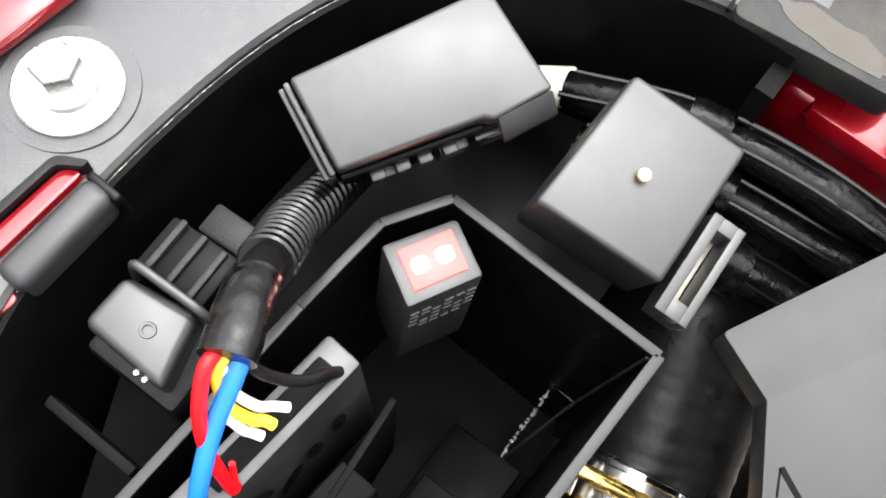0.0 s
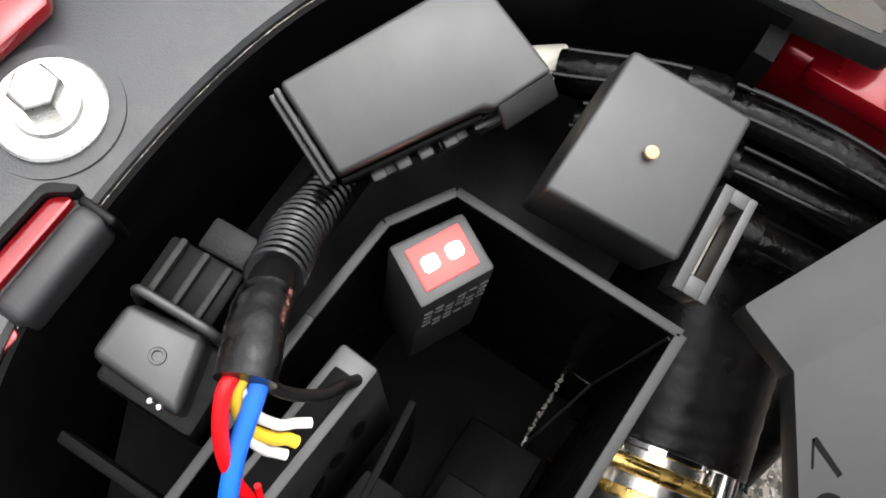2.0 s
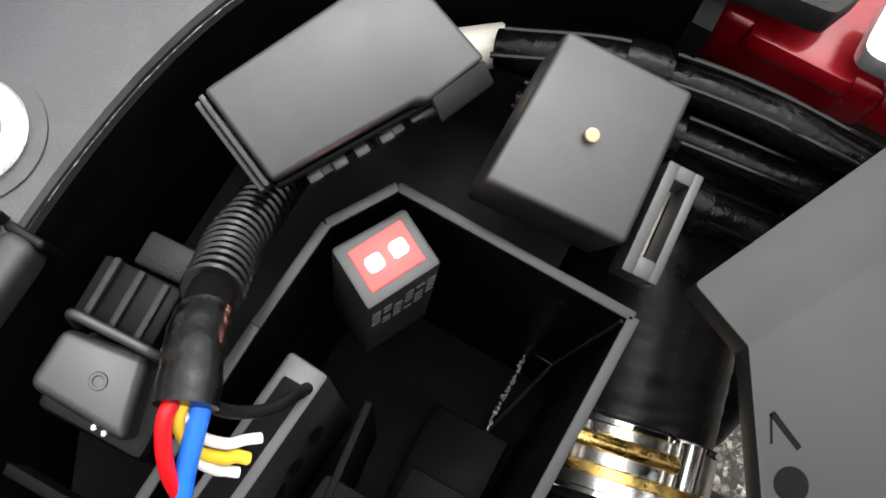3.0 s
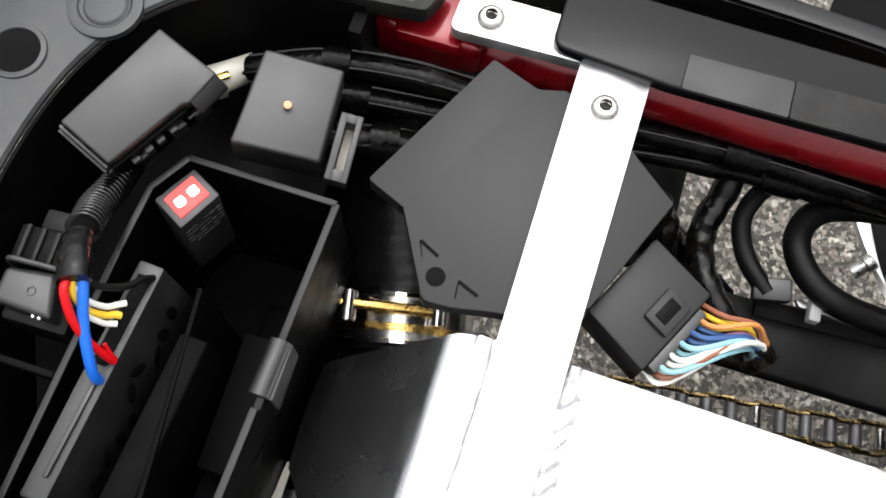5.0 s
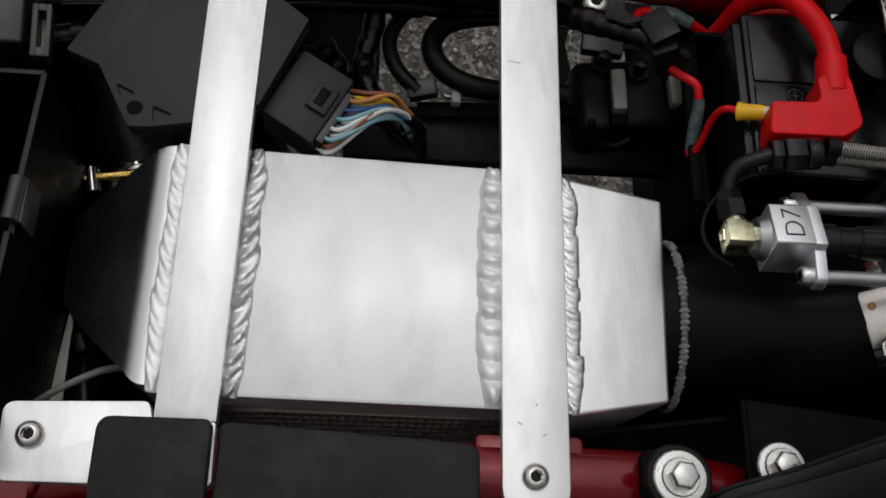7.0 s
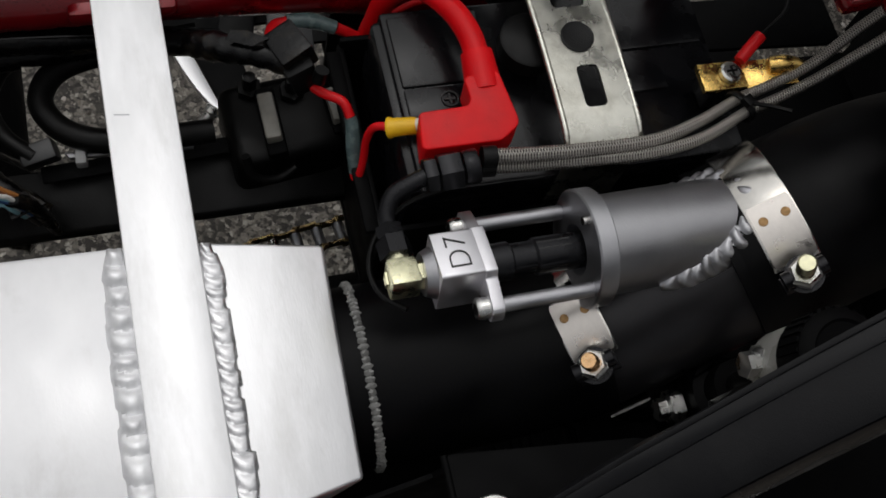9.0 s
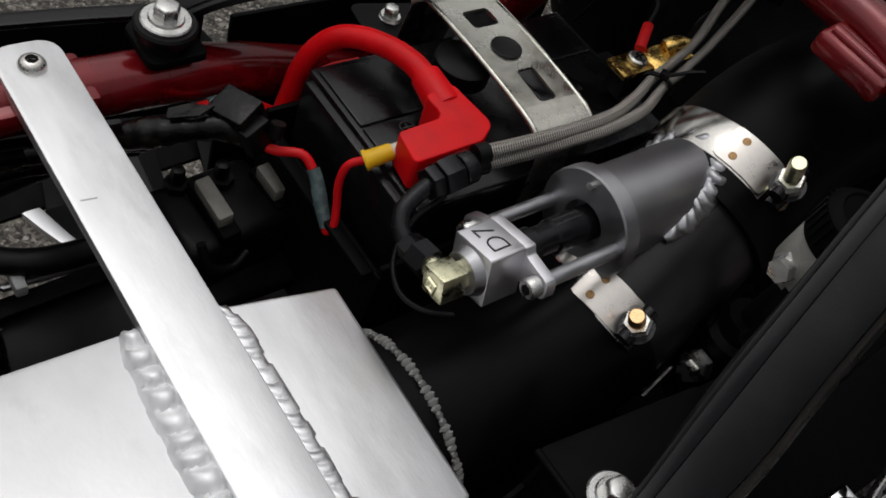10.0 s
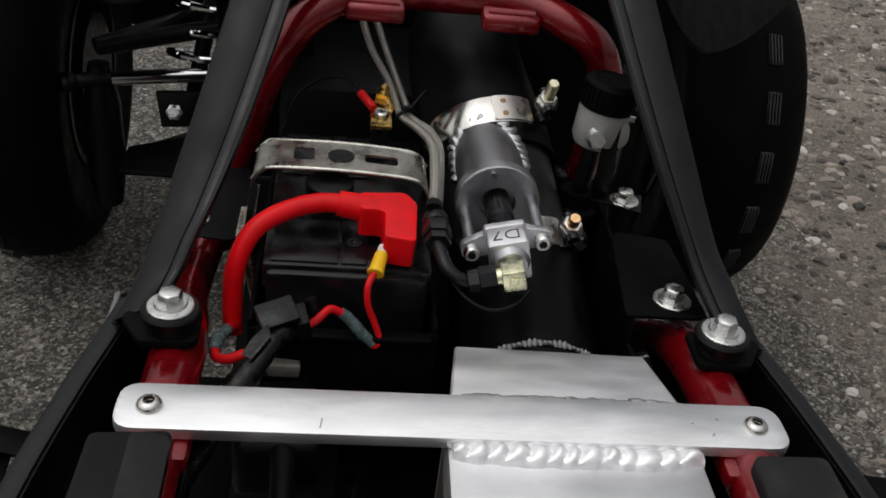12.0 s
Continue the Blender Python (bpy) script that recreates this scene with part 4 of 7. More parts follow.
    pts = [(x + off * (0.25, 0.25, 0.40, 0.65)[i] if i < 4 else x + off * (1.0 if i < 8 else 1.6), y + off * (0.0 if i < 4 else 0.35), z + drop * (4.0, 4.0, 3.0, 2.0)[i] if i < 4 else z + drop) for i, (x, y, z) in enumerate(mid_way)]
    hz = thing("braided_hose", pts[0], lab, "hose", "braided hoses")
    part("braid", tube(mesh(), pts, lambda u: 0.0035 - 0.0011 * min(1.0, u / 0.45), 18, 10), "braid", hz)
    part("end_sleeve", tube(mesh(), [pts[0], Vector(pts[0]).lerp(Vector(pts[1]), 0.3)], 0.0045, 16, 2), "rubber", hz, "black shrink sleeve")
tie = thing("cable_tie", (-0.020, 0.248, 0.016), "black cable tie round the braided hoses", "cable tie")
TD = Vector((-0.42, 0.9, 0.0)).normalized()
TS = Vector((0.9, 0.42, 0.0)).normalized()
TC = Vector((-0.0185, 0.2480, 0.0144))
loop_ = [TC + TS * (0.0068 * math.cos(a)) + Vector((0, 0, 0.0042 * math.sin(a))) for a in (2 * math.pi * k / 16 for k in range(17))]
part("strap", tube(mesh(), loop_, 0.0011, 8, 2, flat=2.2), "rubber", tie)
part("head", box(mesh(), TC + Vector((0.0010, 0, 0.0058)), (0.005, 0.0045, 0.0035), Matrix((TS, TD, Vector((0, 0, 1)))).transposed(), 0.0005), "rubber", tie)
part("tail", tube(mesh(), [TC + Vector((0.002, 0.001, 0.006)), TC + Vector((0.008, 0.006, 0.012)), TC + Vector((0.012, 0.012, 0.014))], 0.0010, 6), "rubber", tie)
wire("thin_hose", [(-0.0035, 0.112, 0.006), (-0.0010, 0.096, 0.000), (0.008, 0.083, -0.006), (0.020, 0.078, -0.009), (0.032, 0.080, -0.007), (0.041, 0.088, -0.003)], 0.0012, "rubber", "thin black rubber hose looped under the nozzle", category="hose")

# ---- battery bay ----
bat = thing("battery", (-0.052, 0.178, -0.105), "black lead battery with moulded lid under a metal strap", "battery")
BX0, BX1, BY0, BY1, BZ = -0.0965, -0.0075, 0.1000, 0.2580, -0.0040
bm = box(mesh(), ((BX0 + BX1) / 2, (BY0 + BY1) / 2, -0.058), (BX1 - BX0 - 0.004, BY1 - BY0 - 0.004, 0.096), bev=0.003)
part("case", bm, "battery", bat)
bm = box(mesh(), ((BX0 + BX1) / 2, (BY0 + 0.0060 + BY1) / 2, BZ - 0.011), (BX1 - BX0, BY1 - BY0 - 0.0060, 0.016), bev=0.002)
lid = part("lid", bm, "battery", bat)
for x0, x1, y0, y1 in ((-0.0925, -0.0570, 0.1085, 0.1500), (-0.0560, -0.0420, 0.1085, 0.1500), (-0.0925, -0.0640, 0.2020, 0.2540), (-0.0630, -0.0420, 0.2020, 0.2300)):
    bm = box(mesh(), ((x0 + x1) / 2, (y0 + y1) / 2, BZ - 0.0030), (x1 - x0, y1 - y0, 0.0028), bev=0.001)
    part("lid_panel", bm, "battery", lid)
bm = mesh()
box(bm, (-0.0490, 0.1275, BZ - 0.0011), (0.0050, 0.0009, 0.0006), bev=0)
box(bm, (-0.0490, 0.1275, BZ - 0.00105), (0.0009, 0.0050, 0.0006), bev=0)
lathe_closed(bm, (-0.0490, 0.1275, BZ - 0.0012), (0, 0, 1), [(0, 0.0032), (0, 0.0038), (0.0005, 0.0038), (0.0005, 0.0032)], 20)
part("plus_mark", bm, "print", lid)
tray = thing("battery_box", (-0.052, 0.172, -0.115), "black moulded plastic battery box", "battery box")
for c, s in (((-0.052, 0.0925, -0.075), (0.100, 0.003, 0.075)), ((-0.1010, 0.175, -0.075), (0.003, 0.166, 0.085)), ((-0.004, 0.175, -0.075), (0.003, 0.166, 0.085)), ((-0.052, 0.2640, -0.075), (0.100, 0.003, 0.085)), ((-0.052, 0.175, -0.1130), (0.100, 0.170, 0.004))):
    bm = box(mesh(), c, s, bev=0.001)
    part("wall", bm, "abs_dark", tray)
bm = box(mesh(), (-0.052, 0.0885, -0.0385), (0.092, 0.007, 0.0035), bev=0.0014)
part("lip", bm, "abs_dark", tray)

# red terminal boot and its cable
boot = thing("battery_terminal_boot", (-0.028, 0.125, BZ), "bright red vinyl boot over the battery terminal", "terminal cover")
bm = mesh()
o = rounded([(-0.0350, 0.1085), (-0.0185, 0.1065), (-0.0170, 0.1390, 0.006), (-0.0230, 0.1485, 0.006), (-0.0480, 0.1450), (-0.0475, 0.1300), (-0.0345, 0.1310, 0.004)], 0.0025, 4)
slab(bm, [(x, y, BZ + 0.0005) for x, y in o], (0, 0, 0.0185), 0.0042, 4)
bmesh.ops.rotate(bm, verts=bm.verts[:], cent=(-0.03, 0.125, 0), matrix=Euler((radians(6), radians(2), 0)).to_matrix())
part("cover", bm, "red_rubber", boot)
bm = tube(mesh(), [(-0.0420, 0.1378, 0.0100), (-0.0500, 0.1378, 0.0115), (-0.0590, 0.1378, 0.0130)], lambda u: 0.0080 - 0.0012 * u, 20)
part("sleeve", bm, "red_rubber", boot)
cable = [(-0.0560, 0.1378, 0.0128), (-0.0670, 0.1372, 0.0130), (-0.0790, 0.1345, 0.0115), (-0.0920, 0.1290, 0.0080), (-0.1020, 0.1230, 0.0020), (-0.1085, 0.1175, -0.0090), (-0.1115, 0.1135, -0.0230), (-0.1120, 0.1110, -0.0390), (-0.1115, 0.1080, -0.0540)]
solo("battery_cable", tube(mesh(), cable, 0.0053, 20, 8), "red_rubber", cable[0], "thick red battery cable curving down beside the battery", "cable")
lug = thing("ring_terminal", (-0.0374, 0.1035, -0.004), "yellow crimp terminal under the red boot", "terminal")
LD = Vector((-0.25, -0.86, -0.42)).normalized()
bm = lathe(mesh(), Vector((-0.0350, 0.1085, 0.0012)), LD, [(0, 0.0032), (0.001, 0.0036), (0.0105, 0.0040), (0.0115, 0.0046), (0.0125, 0.0044), (0.0125, 0.0026)], 20)
part("sleeve", bm, "yellow", lug)
bm = lathe(mesh(), Vector((-0.0340, 0.1125, 0.0030)), LD, [(0, 0.0028), (0.005, 0.003)], 14)
part("barrel", bm, "nylon", lug)
wire("fused_wire", [(-0.0385, 0.0985, -0.0040), (-0.0415, 0.0930, -0.0085), (-0.0410, 0.0905, -0.0180), (-0.0370, 0.0895, -0.0290), (-0.0340, 0.0880, -0.0370), (-0.0350, 0.0865, -0.0420), (-0.0380, 0.0865, -0.0415)], 0.0018, "red_wire", "thin red wire from the yellow terminal")
hs = [(-0.0370, 0.0870, -0.0410), (-0.0430, 0.0870, -0.0350), (-0.0500, 0.0870, -0.0260), (-0.0545, 0.0865, -0.0215)]
solo("heat_shrink_splice", tube(mesh(), hs, lambda u: 0.0034 - 0.0006 * abs(2 * u - 1), 14), "heatshrink", hs[0], "clear heat-shrink splice on the red wire", "splice", "heat-shrink splices")
wire("spliced_wire", [(-0.0545, 0.0865, -0.0215), (-0.0605, 0.0840, -0.0180), (-0.0670, 0.0760, -0.0195), (-0.0730, 0.0715, -0.0205)], 0.0022, "red_wire", "short red wire between the splice and the plug")
wire("spliced_wire", [(-0.1100, 0.1050, -0.0480), (-0.1120, 0.0980, -0.0440), (-0.1130, 0.0930, -0.0410)], 0.0028, "red_wire", "red lead leaving the thick battery cable")
hs = [(-0.1130, 0.0930, -0.0410), (-0.1155, 0.0850, -0.0390), (-0.1165, 0.0770, -0.0375), (-0.1160, 0.0700, -0.0370)]
solo("heat_shrink_splice", tube(mesh(), hs, lambda u: 0.0038 - 0.0005 * abs(2 * u - 1), 14), "heatshrink", hs[0], "smoky heat-shrink splice beside the battery", "splice", "heat-shrink splices")
wire("spliced_wire", [(-0.1160, 0.0700, -0.0370), (-0.1140, 0.0640, -0.0360), (-0.1080, 0.0610, -0.0340), (-0.1000, 0.0610, -0.0300)], 0.0026, "red_wire", "red wire bending into the black plug")
wire("thin_red_lead", [(-0.1150, 0.1500, -0.030), (-0.1180, 0.1320, -0.034), (-0.1150, 0.1120, -0.046)], 0.0016, "red_wire", "thin red lead along the rail")

# plug, taped loom and relays behind the battery
plug = thing("wire_plug", (-0.084, 0.066, -0.02), "matt black square plug on the taped loom", "connector")
bm = box(mesh(), (-0.0850, 0.0655, -0.0110), (0.0190, 0.0150, 0.0120), Euler((0.3, -0.2, 0.35)).to_matrix(), 0.0010)
part("housing", bm, "tape", plug)
bm = box(mesh(), (-0.0730, 0.0690, -0.0150), (0.0060, 0.0130, 0.0150), Euler((0.3, -0.2, 0.2)).to_matrix(), 0.0012)
part("seal", bm, "rubber", plug)
bm = tube(mesh(), [(-0.0700, 0.0760, -0.0060), (-0.0685, 0.0745, -0.0120)], 0.0032, 14)
part("stub", bm, "rubber", plug)
loom = [(-0.0800, 0.0700, -0.0200), (-0.0860, 0.0600, -0.0180), (-0.0920, 0.0470, -0.0210), (-0.1020, 0.0330, -0.0290), (-0.1120, 0.0150, -0.0380), (-0.1210, -0.010, -0.0450), (-0.1250, -0.040, -0.0480)]
tl = thing("taped_loom", loom[0], "wiring loom wrapped in wrinkled black tape", "wiring loom")
part("wrap", tube(mesh(), loom, lambda u: 0.0078 + 0.0008 * math.sin(u * 23) + 0.0003 * math.sin(u * 97), 18, 10, flat=0.8), "tape", tl)
part("tape_tail", slab(mesh(), [(-0.0900, 0.0560, -0.0085), (-0.0960, 0.0480, -0.0105), (-0.1000, 0.0420, -0.0150), (-0.0950, 0.0390, -0.0150), (-0.0880, 0.0480, -0.0100)], (0.001, 0.001, 0.0008), 0.0002), "tape", tl)


def blade_relay(at, size, turn, label):
    t = thing("fuse_holder", at, label, "fuse holder", "dusty fuse holders beside the battery")
    m = Euler(turn).to_matrix()
    bm = box(mesh(), Vector(at), (size[0], size[1], size[2]), m, 0.0012)
    part("cap", bm, "fuse_grey", t)
    bm = box(mesh(), Vector(at) - m @ Vector((0, 0, size[2] * 0.9)), (size[0] * 1.5, size[1] * 1.25, size[2] * 1.2), m, 0.0016)
    part("socket", bm, "abs_dark", t)
    return t


blade_relay((-0.0772, 0.0560, -0.0560), (0.0230, 0.0075, 0.0090), (0.15, 0.1, 0.05), "dusty clear-capped fuse in a black socket")
blade_relay((-0.0830, 0.0890, -0.0620), (0.0170, 0.0070, 0.0090), (0.1, 0.1, 0.1), "small dusty fuse in a black socket near the battery box")
sol = thing("starter_relay", (-0.085, 0.07, -0.10), "black rubber-jacketed starter relay under the loom", "relay")
bm = box(mesh(), (-0.0850, 0.0640, -0.0860), (0.0440, 0.0560, 0.0360), Euler((0, 0, 0.1)).to_matrix(), 0.006, 3)
part("jacket", bm, "rubber", sol)
for x, y in ((-0.1000, 0.0500), (-0.0960, 0.0700)):
    bm = lathe(mesh(), (x, y, -0.070), (0, 0, 1), [(0, 0.0062), (0.006, 0.0062), (0.006, 0.0035), (0.0145, 0.0033), (0.015, 0.002)], 6)
    part("terminal_post", bm, "black_steel", sol)
bm = tube(mesh(), [(-0.0610, 0.0420, -0.060), (-0.0560, 0.0450, -0.072), (-0.0560, 0.0560, -0.078), (-0.0600, 0.066, -0.076)], 0.0022, 10)
part("rubber_loop", bm, "rubber", sol)

# plated hold-down strap over the battery
st = thing("battery_strap", (-0.06, 0.182, 0.01), "plated steel battery hold-down strap with slots", "bracket")
sec = [(-0.1120, -0.0270), (-0.1070, 0.0080), (-0.1020, 0.0140), (-0.0950, 0.0165), (-0.0250, 0.0152), (-0.0130, 0.0120), (-0.0080, 0.0050), (-0.0060, -0.0300)]
Y0, Y1, TH = 0.1655, 0.1985, 0.0016


def top_z(x):
    return 0.0165 - 0.0013 * (x + 0.0950) / 0.07 - 0.0012 * ((x + 0.060) / 0.035) ** 2 + 0.0010


def strap_top():
    """The flat of the strap with two rounded slots, slightly arched."""
    bm = mesh()
    xa, xb, n = -0.0950, -0.0250, 12
    loops = [[(xa + (xb - xa) * k / n, Y0) for k in range(n + 1)] + [(xb - (xb - xa) * k / n, Y1) for k in range(n + 1)]]
    for x0, x1, y0, y1 in ((-0.0852, -0.0735, 0.1745, 0.1895), (-0.0450, -0.0258, 0.1768, 0.1868)):
        loops.append(rounded([(x0, y0), (x1, y0), (x1, y1), (x0, y1)], 0.0026, 4))
    es = []
    for lp in loops:
        vs = [bm.verts.new((x, y, 0)) for x, y in lp]
        es += [bm.edges.new((a, b)) for a, b in zip(vs, vs[1:] + vs[:1])]
    fill = bmesh.ops.triangle_fill(bm, edges=es, use_beauty=True)
    faces = [g for g in fill["geom"] if isinstance(g, bmesh.types.BMFace)]
    up = bmesh.ops.extrude_face_region(bm, geom=faces)
    for v in [g for g in up["geom"] if isinstance(g, bmesh.types.BMVert)]:
        v.co.z = TH
    for v in bm.verts:
        v.co.z += top_z(v.co.x)
    bmesh.ops.recalc_face_normals(bm, faces=bm.faces[:])
    return bm


part("strap", strap_top(), "cadmium", st)
for some in ([(-0.1165, -0.0312), *sec[:3], (-0.0950, top_z(-0.0950))], [(-0.0250, top_z(-0.0250))] + sec[5:]):
    way_ = smooth_path([Vector((x, 0, z)) for x, z in some], 5)
    bm = mesh()
    ring_ = [[bm.verts.new((q.x, y, q.z + h)) for y, h in ((Y0, 0), (Y1, 0), (Y1, TH), (Y0, TH))] for q in way_]
    fs = [bm.faces.new((a[k], a[(k + 1) % 4], b[(k + 1) % 4], b[k])) for a, b in zip(ring_, ring_[1:]) for k in range(4)]
    bmesh.ops.recalc_face_normals(bm, faces=fs)
    part("strap_end", bm, "cadmium", st)
for yy in (Y0, Y1):
    bm = tube(mesh(), [(x, yy, z + 0.0008) for x, z in sec[1:3] + [(-0.0950, top_z(-0.095)), (-0.0600, top_z(-0.06)), (-0.0250, top_z(-0.025))] + sec[5:7]], 0.0014, 10)
    part("rolled_edge", bm, "cadmium", st)
bm = lathe(mesh(), (-0.0585, 0.1815, top_z(-0.0585) + 0.0012), (0, 0, 1), [(0, 0.0074), (0.0010, 0.0074), (0.0013, 0.0068), (0.0008, 0.0058), (0.0008, 0)], 30)
part("rubber_plug", bm, "pad", st, "flat round rubber plug")
bm = lathe(mesh(), (-0.0640, 0.1640, 0.0030), (0, 0, 1), [(0, 0.0135), (0.008, 0.0135), (0.009, 0.012)], 26)
part("rubber_pad", bm, "rubber", st)
bm = mesh()
o = rounded([(-0.1560, 0.1690, 0.006), (-0.1200, 0.1640, 0.004), (-0.1090, 0.1700), (-0.1090, 0.2260), (-0.1180, 0.2560, 0.006), (-0.1480, 0.2570, 0.008), (-0.1440, 0.2170, 0.010)], 0.004, 4)
slab(bm, [(x, y, -0.033) for x, y in o], (0, 0, 0.0016), 0.0004)
part("foot", bm, "engine", st, "dull dark mounting foot")
for x, y in ((-0.1390, 0.1845), (-0.1365, 0.2420)):
    flange_bolt((x, y, -0.0314), (0, 0, 1), 0.0058, 0.0042, "small zinc bolt holding the battery strap", "battery strap bolts", hex_h=0.0050)

# brass negative terminal
gt = thing("battery_terminal", (-0.034, 0.25, BZ), "worn brass battery terminal clamp with a steel screw", "terminal")
bm = box(mesh(), (-0.0345, 0.2450, 0.0124), (0.0135, 0.0215, 0.0030), bev=0.0006)
part("clamp_plate", bm, "brass", gt)
bm = box(mesh(), (-0.0345, 0.2470, 0.0035), (0.0120, 0.0150, 0.0145), bev=0.001)
part("post_block", bm, "battery", gt, "black post moulding")
bm = mesh()
slab(bm, [(-0.0405, 0.2540, 0.0120), (-0.0270, 0.2550, 0.0120), (-0.0235, 0.2760, 0.0185), (-0.0370, 0.2740, 0.0185)], (0, 0, 0.0014), 0.0003)
slab(bm, [(-0.0370, 0.2740, 0.0185), (-0.0235, 0.2760, 0.0185), (-0.0220, 0.2810, 0.0120), (-0.0350, 0.2790, 0.0120)], (0, 0, 0.0014), 0.0003)
part("tab", bm, "brass", gt)
bm = tube(mesh(), [(-0.0345, 0.2660, 0.0180), (-0.0330, 0.2720, 0.0205), (-0.0310, 0.2790, 0.0190)], 0.0040, 14)
part("crimp", bm, "brass", gt)
bm = lathe(mesh(), (-0.0345, 0.2480, 0.0143), (0, 0, 1), [(0, 0.0050), (0.0022, 0.0050), (0.0030, 0.0040), (0.0030, 0)], 20)
sc = part("screw", bm, "zinc", gt)
bm = mesh()
box(bm, (-0.0345, 0.2480, 0.0172), (0.0050, 0.0011, 0.0006), bev=0)
box(bm, (-0.0345, 0.2480, 0.0172), (0.0011, 0.0050, 0.0006), bev=0)
part("cross_slot", bm, "black_steel", sc)
rt = thing("crimp_terminal", (-0.042, 0.258, 0.012), "small red crimp terminal with a black lead", "terminal")
bm = tube(mesh(), [(-0.0395, 0.2540, 0.0160), (-0.0435, 0.2590, 0.0185), (-0.0480, 0.2650, 0.0210)], 0.0028, 14)
part("sleeve", bm, "red_wire", rt)
bm = tube(mesh(), [(-0.0480, 0.2650, 0.0210), (-0.0580, 0.2800, 0.0240), (-0.0750, 0.2880, 0.0180), (-0.0900, 0.2850, 0.0050), (-0.0980, 0.2780, -0.0200)], 0.0009, 8)
part("lead", bm, "rubber", rt)

# ---- frame bolts with rubber mounts ----
for x, y, z, g in ((-0.1335, 0.0560, -0.0060, 1), (0.1335, 0.0560, -0.0050, 1)):
    mt = thing("rubber_mount", (x, y, -0.012), "round black rubber tank mount on the red rail", "rubber mount", "rubber mounts")
    bm = lathe(mesh(), (x, y, -0.0160), (0, 0, 1), [(0, 0.0110), (0.0090, 0.0112), (0.0110, 0.0132), (0.0148, 0.0138), (0.0160, 0.0128), (0.0160, 0)], 36)
    part("ring", bm, "rubber", mt)
    bm = slab(mesh(), [(x + a, y + b, -0.0150) for a, b in rounded([(-0.0135, -0.0125), (0.0135, -0.0125), (0.026 if x > 0 else 0.0125, 0.008), (0.0125, 0.0150), (-0.0125, 0.0150), (-0.0125 if x > 0 else -0.026, 0.008)], 0.006, 4)], (0, 0, 0.0045), 0.001)
    part("tab", bm, "abs_dark", mt)
    flange_bolt((x, y, -0.0001), (0, 0, 1), 0.0110, 0.0058, "zinc flange bolt with a broad washer in the rubber mount", "rail bolts", hex_h=0.0062)
flange_bolt((0.1250, 0.1055, -0.0172), (0, 0, 1), 0.0105, 0.0058, "zinc flange bolt on a black bracket", "rail bolts", hex_h=0.0062)
bm = mesh()
o = rounded([(0.0960, 0.0920, 0.004), (0.1420, 0.0920, 0.004), (0.1400, 0.1700, 0.006), (0.1060, 0.1760, 0.006)], 0.004, 4)
slab(bm, [(x, y, -0.0200) for x, y in o], (0, 0, 0.0026), 0.0006)
sbk = thing("side_bracket", (0.12, 0.13, -0.0215), "black plastic side bracket bolted on the rail", "bracket")
part("top_plate", bm, "abs_dark", sbk)
part("web", slab(mesh(), [(0.1080, 0.0250, -0.0420), (0.1000, 0.0900, -0.0360), (0.1000, 0.0925, -0.0202), (0.1060, 0.1760, -0.0202), (0.1050, 0.1760, -0.170), (0.1080, 0.0250, -0.170)], (0.002, 0, 0), 0), "abs_dark", sbk)
part("rear_web", slab(mesh(), [(0.1062, 0.1765, -0.0202), (0.1100, 0.2550, -0.0240), (0.1100, 0.2550, -0.1700), (0.1060, 0.1765, -0.1700)], (0.002, 0, 0), 0), "abs_dark", sbk)
part("skirt", slab(mesh(), [(0.1245, 0.0620, -0.0600), (0.1245, 0.1350, -0.0600), (0.1440, 0.1350, -0.0600), (0.1440, 0.0500, -0.0600)], (0, 0, -0.003), 0.001), "abs_dark", sbk)
part("rolled_edge", tube(mesh(), [(0.0965, 0.0922, -0.0182), (0.1410, 0.0922, -0.0182)], 0.0016, 10), "abs_dark", sbk)

# ---- brake fluid reservoir ----
res = thing("fluid_reservoir", (0.094, 0.212, 0.012), "milky plastic fluid reservoir with a ribbed black cap", "reservoir")
RW = Vector((0.10, 0.0, 1)).normalized()
R0 = Vector((0.0960, 0.2190, 0.0080))
bm = lathe(mesh(), R0, RW, [(0.0105, 0.0090), (0.0125, 0.0138), (0.0165, 0.0155), (0.036, 0.0160), (0.038, 0.0150)], 36)
part("bowl", bm, "milky", res)
bm = mesh()
lathe(bm, R0 + RW * 0.037, RW, [(0, 0.0166), (0.002, 0.0168), (0.015, 0.0168), (0.0170, 0.0152), (0.0178, 0.0125), (0.0170, 0.0115), (0.0170, 0)], 40)
cap = part("cap", bm, "abs_dark", res)
for k in range(30):
    a = 2 * math.pi * k / 30
    m = axes(RW)
    bm = mesh()
    box(bm, R0 + RW * 0.0465 + m @ Vector((0.0170 * math.cos(a), 0.0170 * math.sin(a), -0.001)), (0.0012, 0.0018, 0.0120), m @ Euler((0, 0, a)).to_matrix(), 0)
    part("grip_rib", bm, "abs_dark", cap)
bm = lathe(mesh(), (0.0935, 0.2045, 0.0300), (-0.05, -1, 0.1), [(-0.008, 0.0070), (0.0, 0.0070), (0.001, 0.0052), (0.006, 0.0050)], 6)
part("bolt", bm, "zinc", res)
bm = lathe(mesh(), (0.1040, 0.2060, 0.0310), (-0.3, -1, 0.0), [(-0.010, 0.0095), (-0.002, 0.0095), (-0.001, 0.0080)], 24)
part("lug", bm, "milky", res)
bm = mesh()
slab(bm, [(0.0980, 0.2035, 0.0360), (0.1090, 0.2060, 0.0360), (0.1090, 0.2060, -0.0130), (0.0980, 0.2035, -0.0130)], (0, 0.0018, 0), 0.0004)
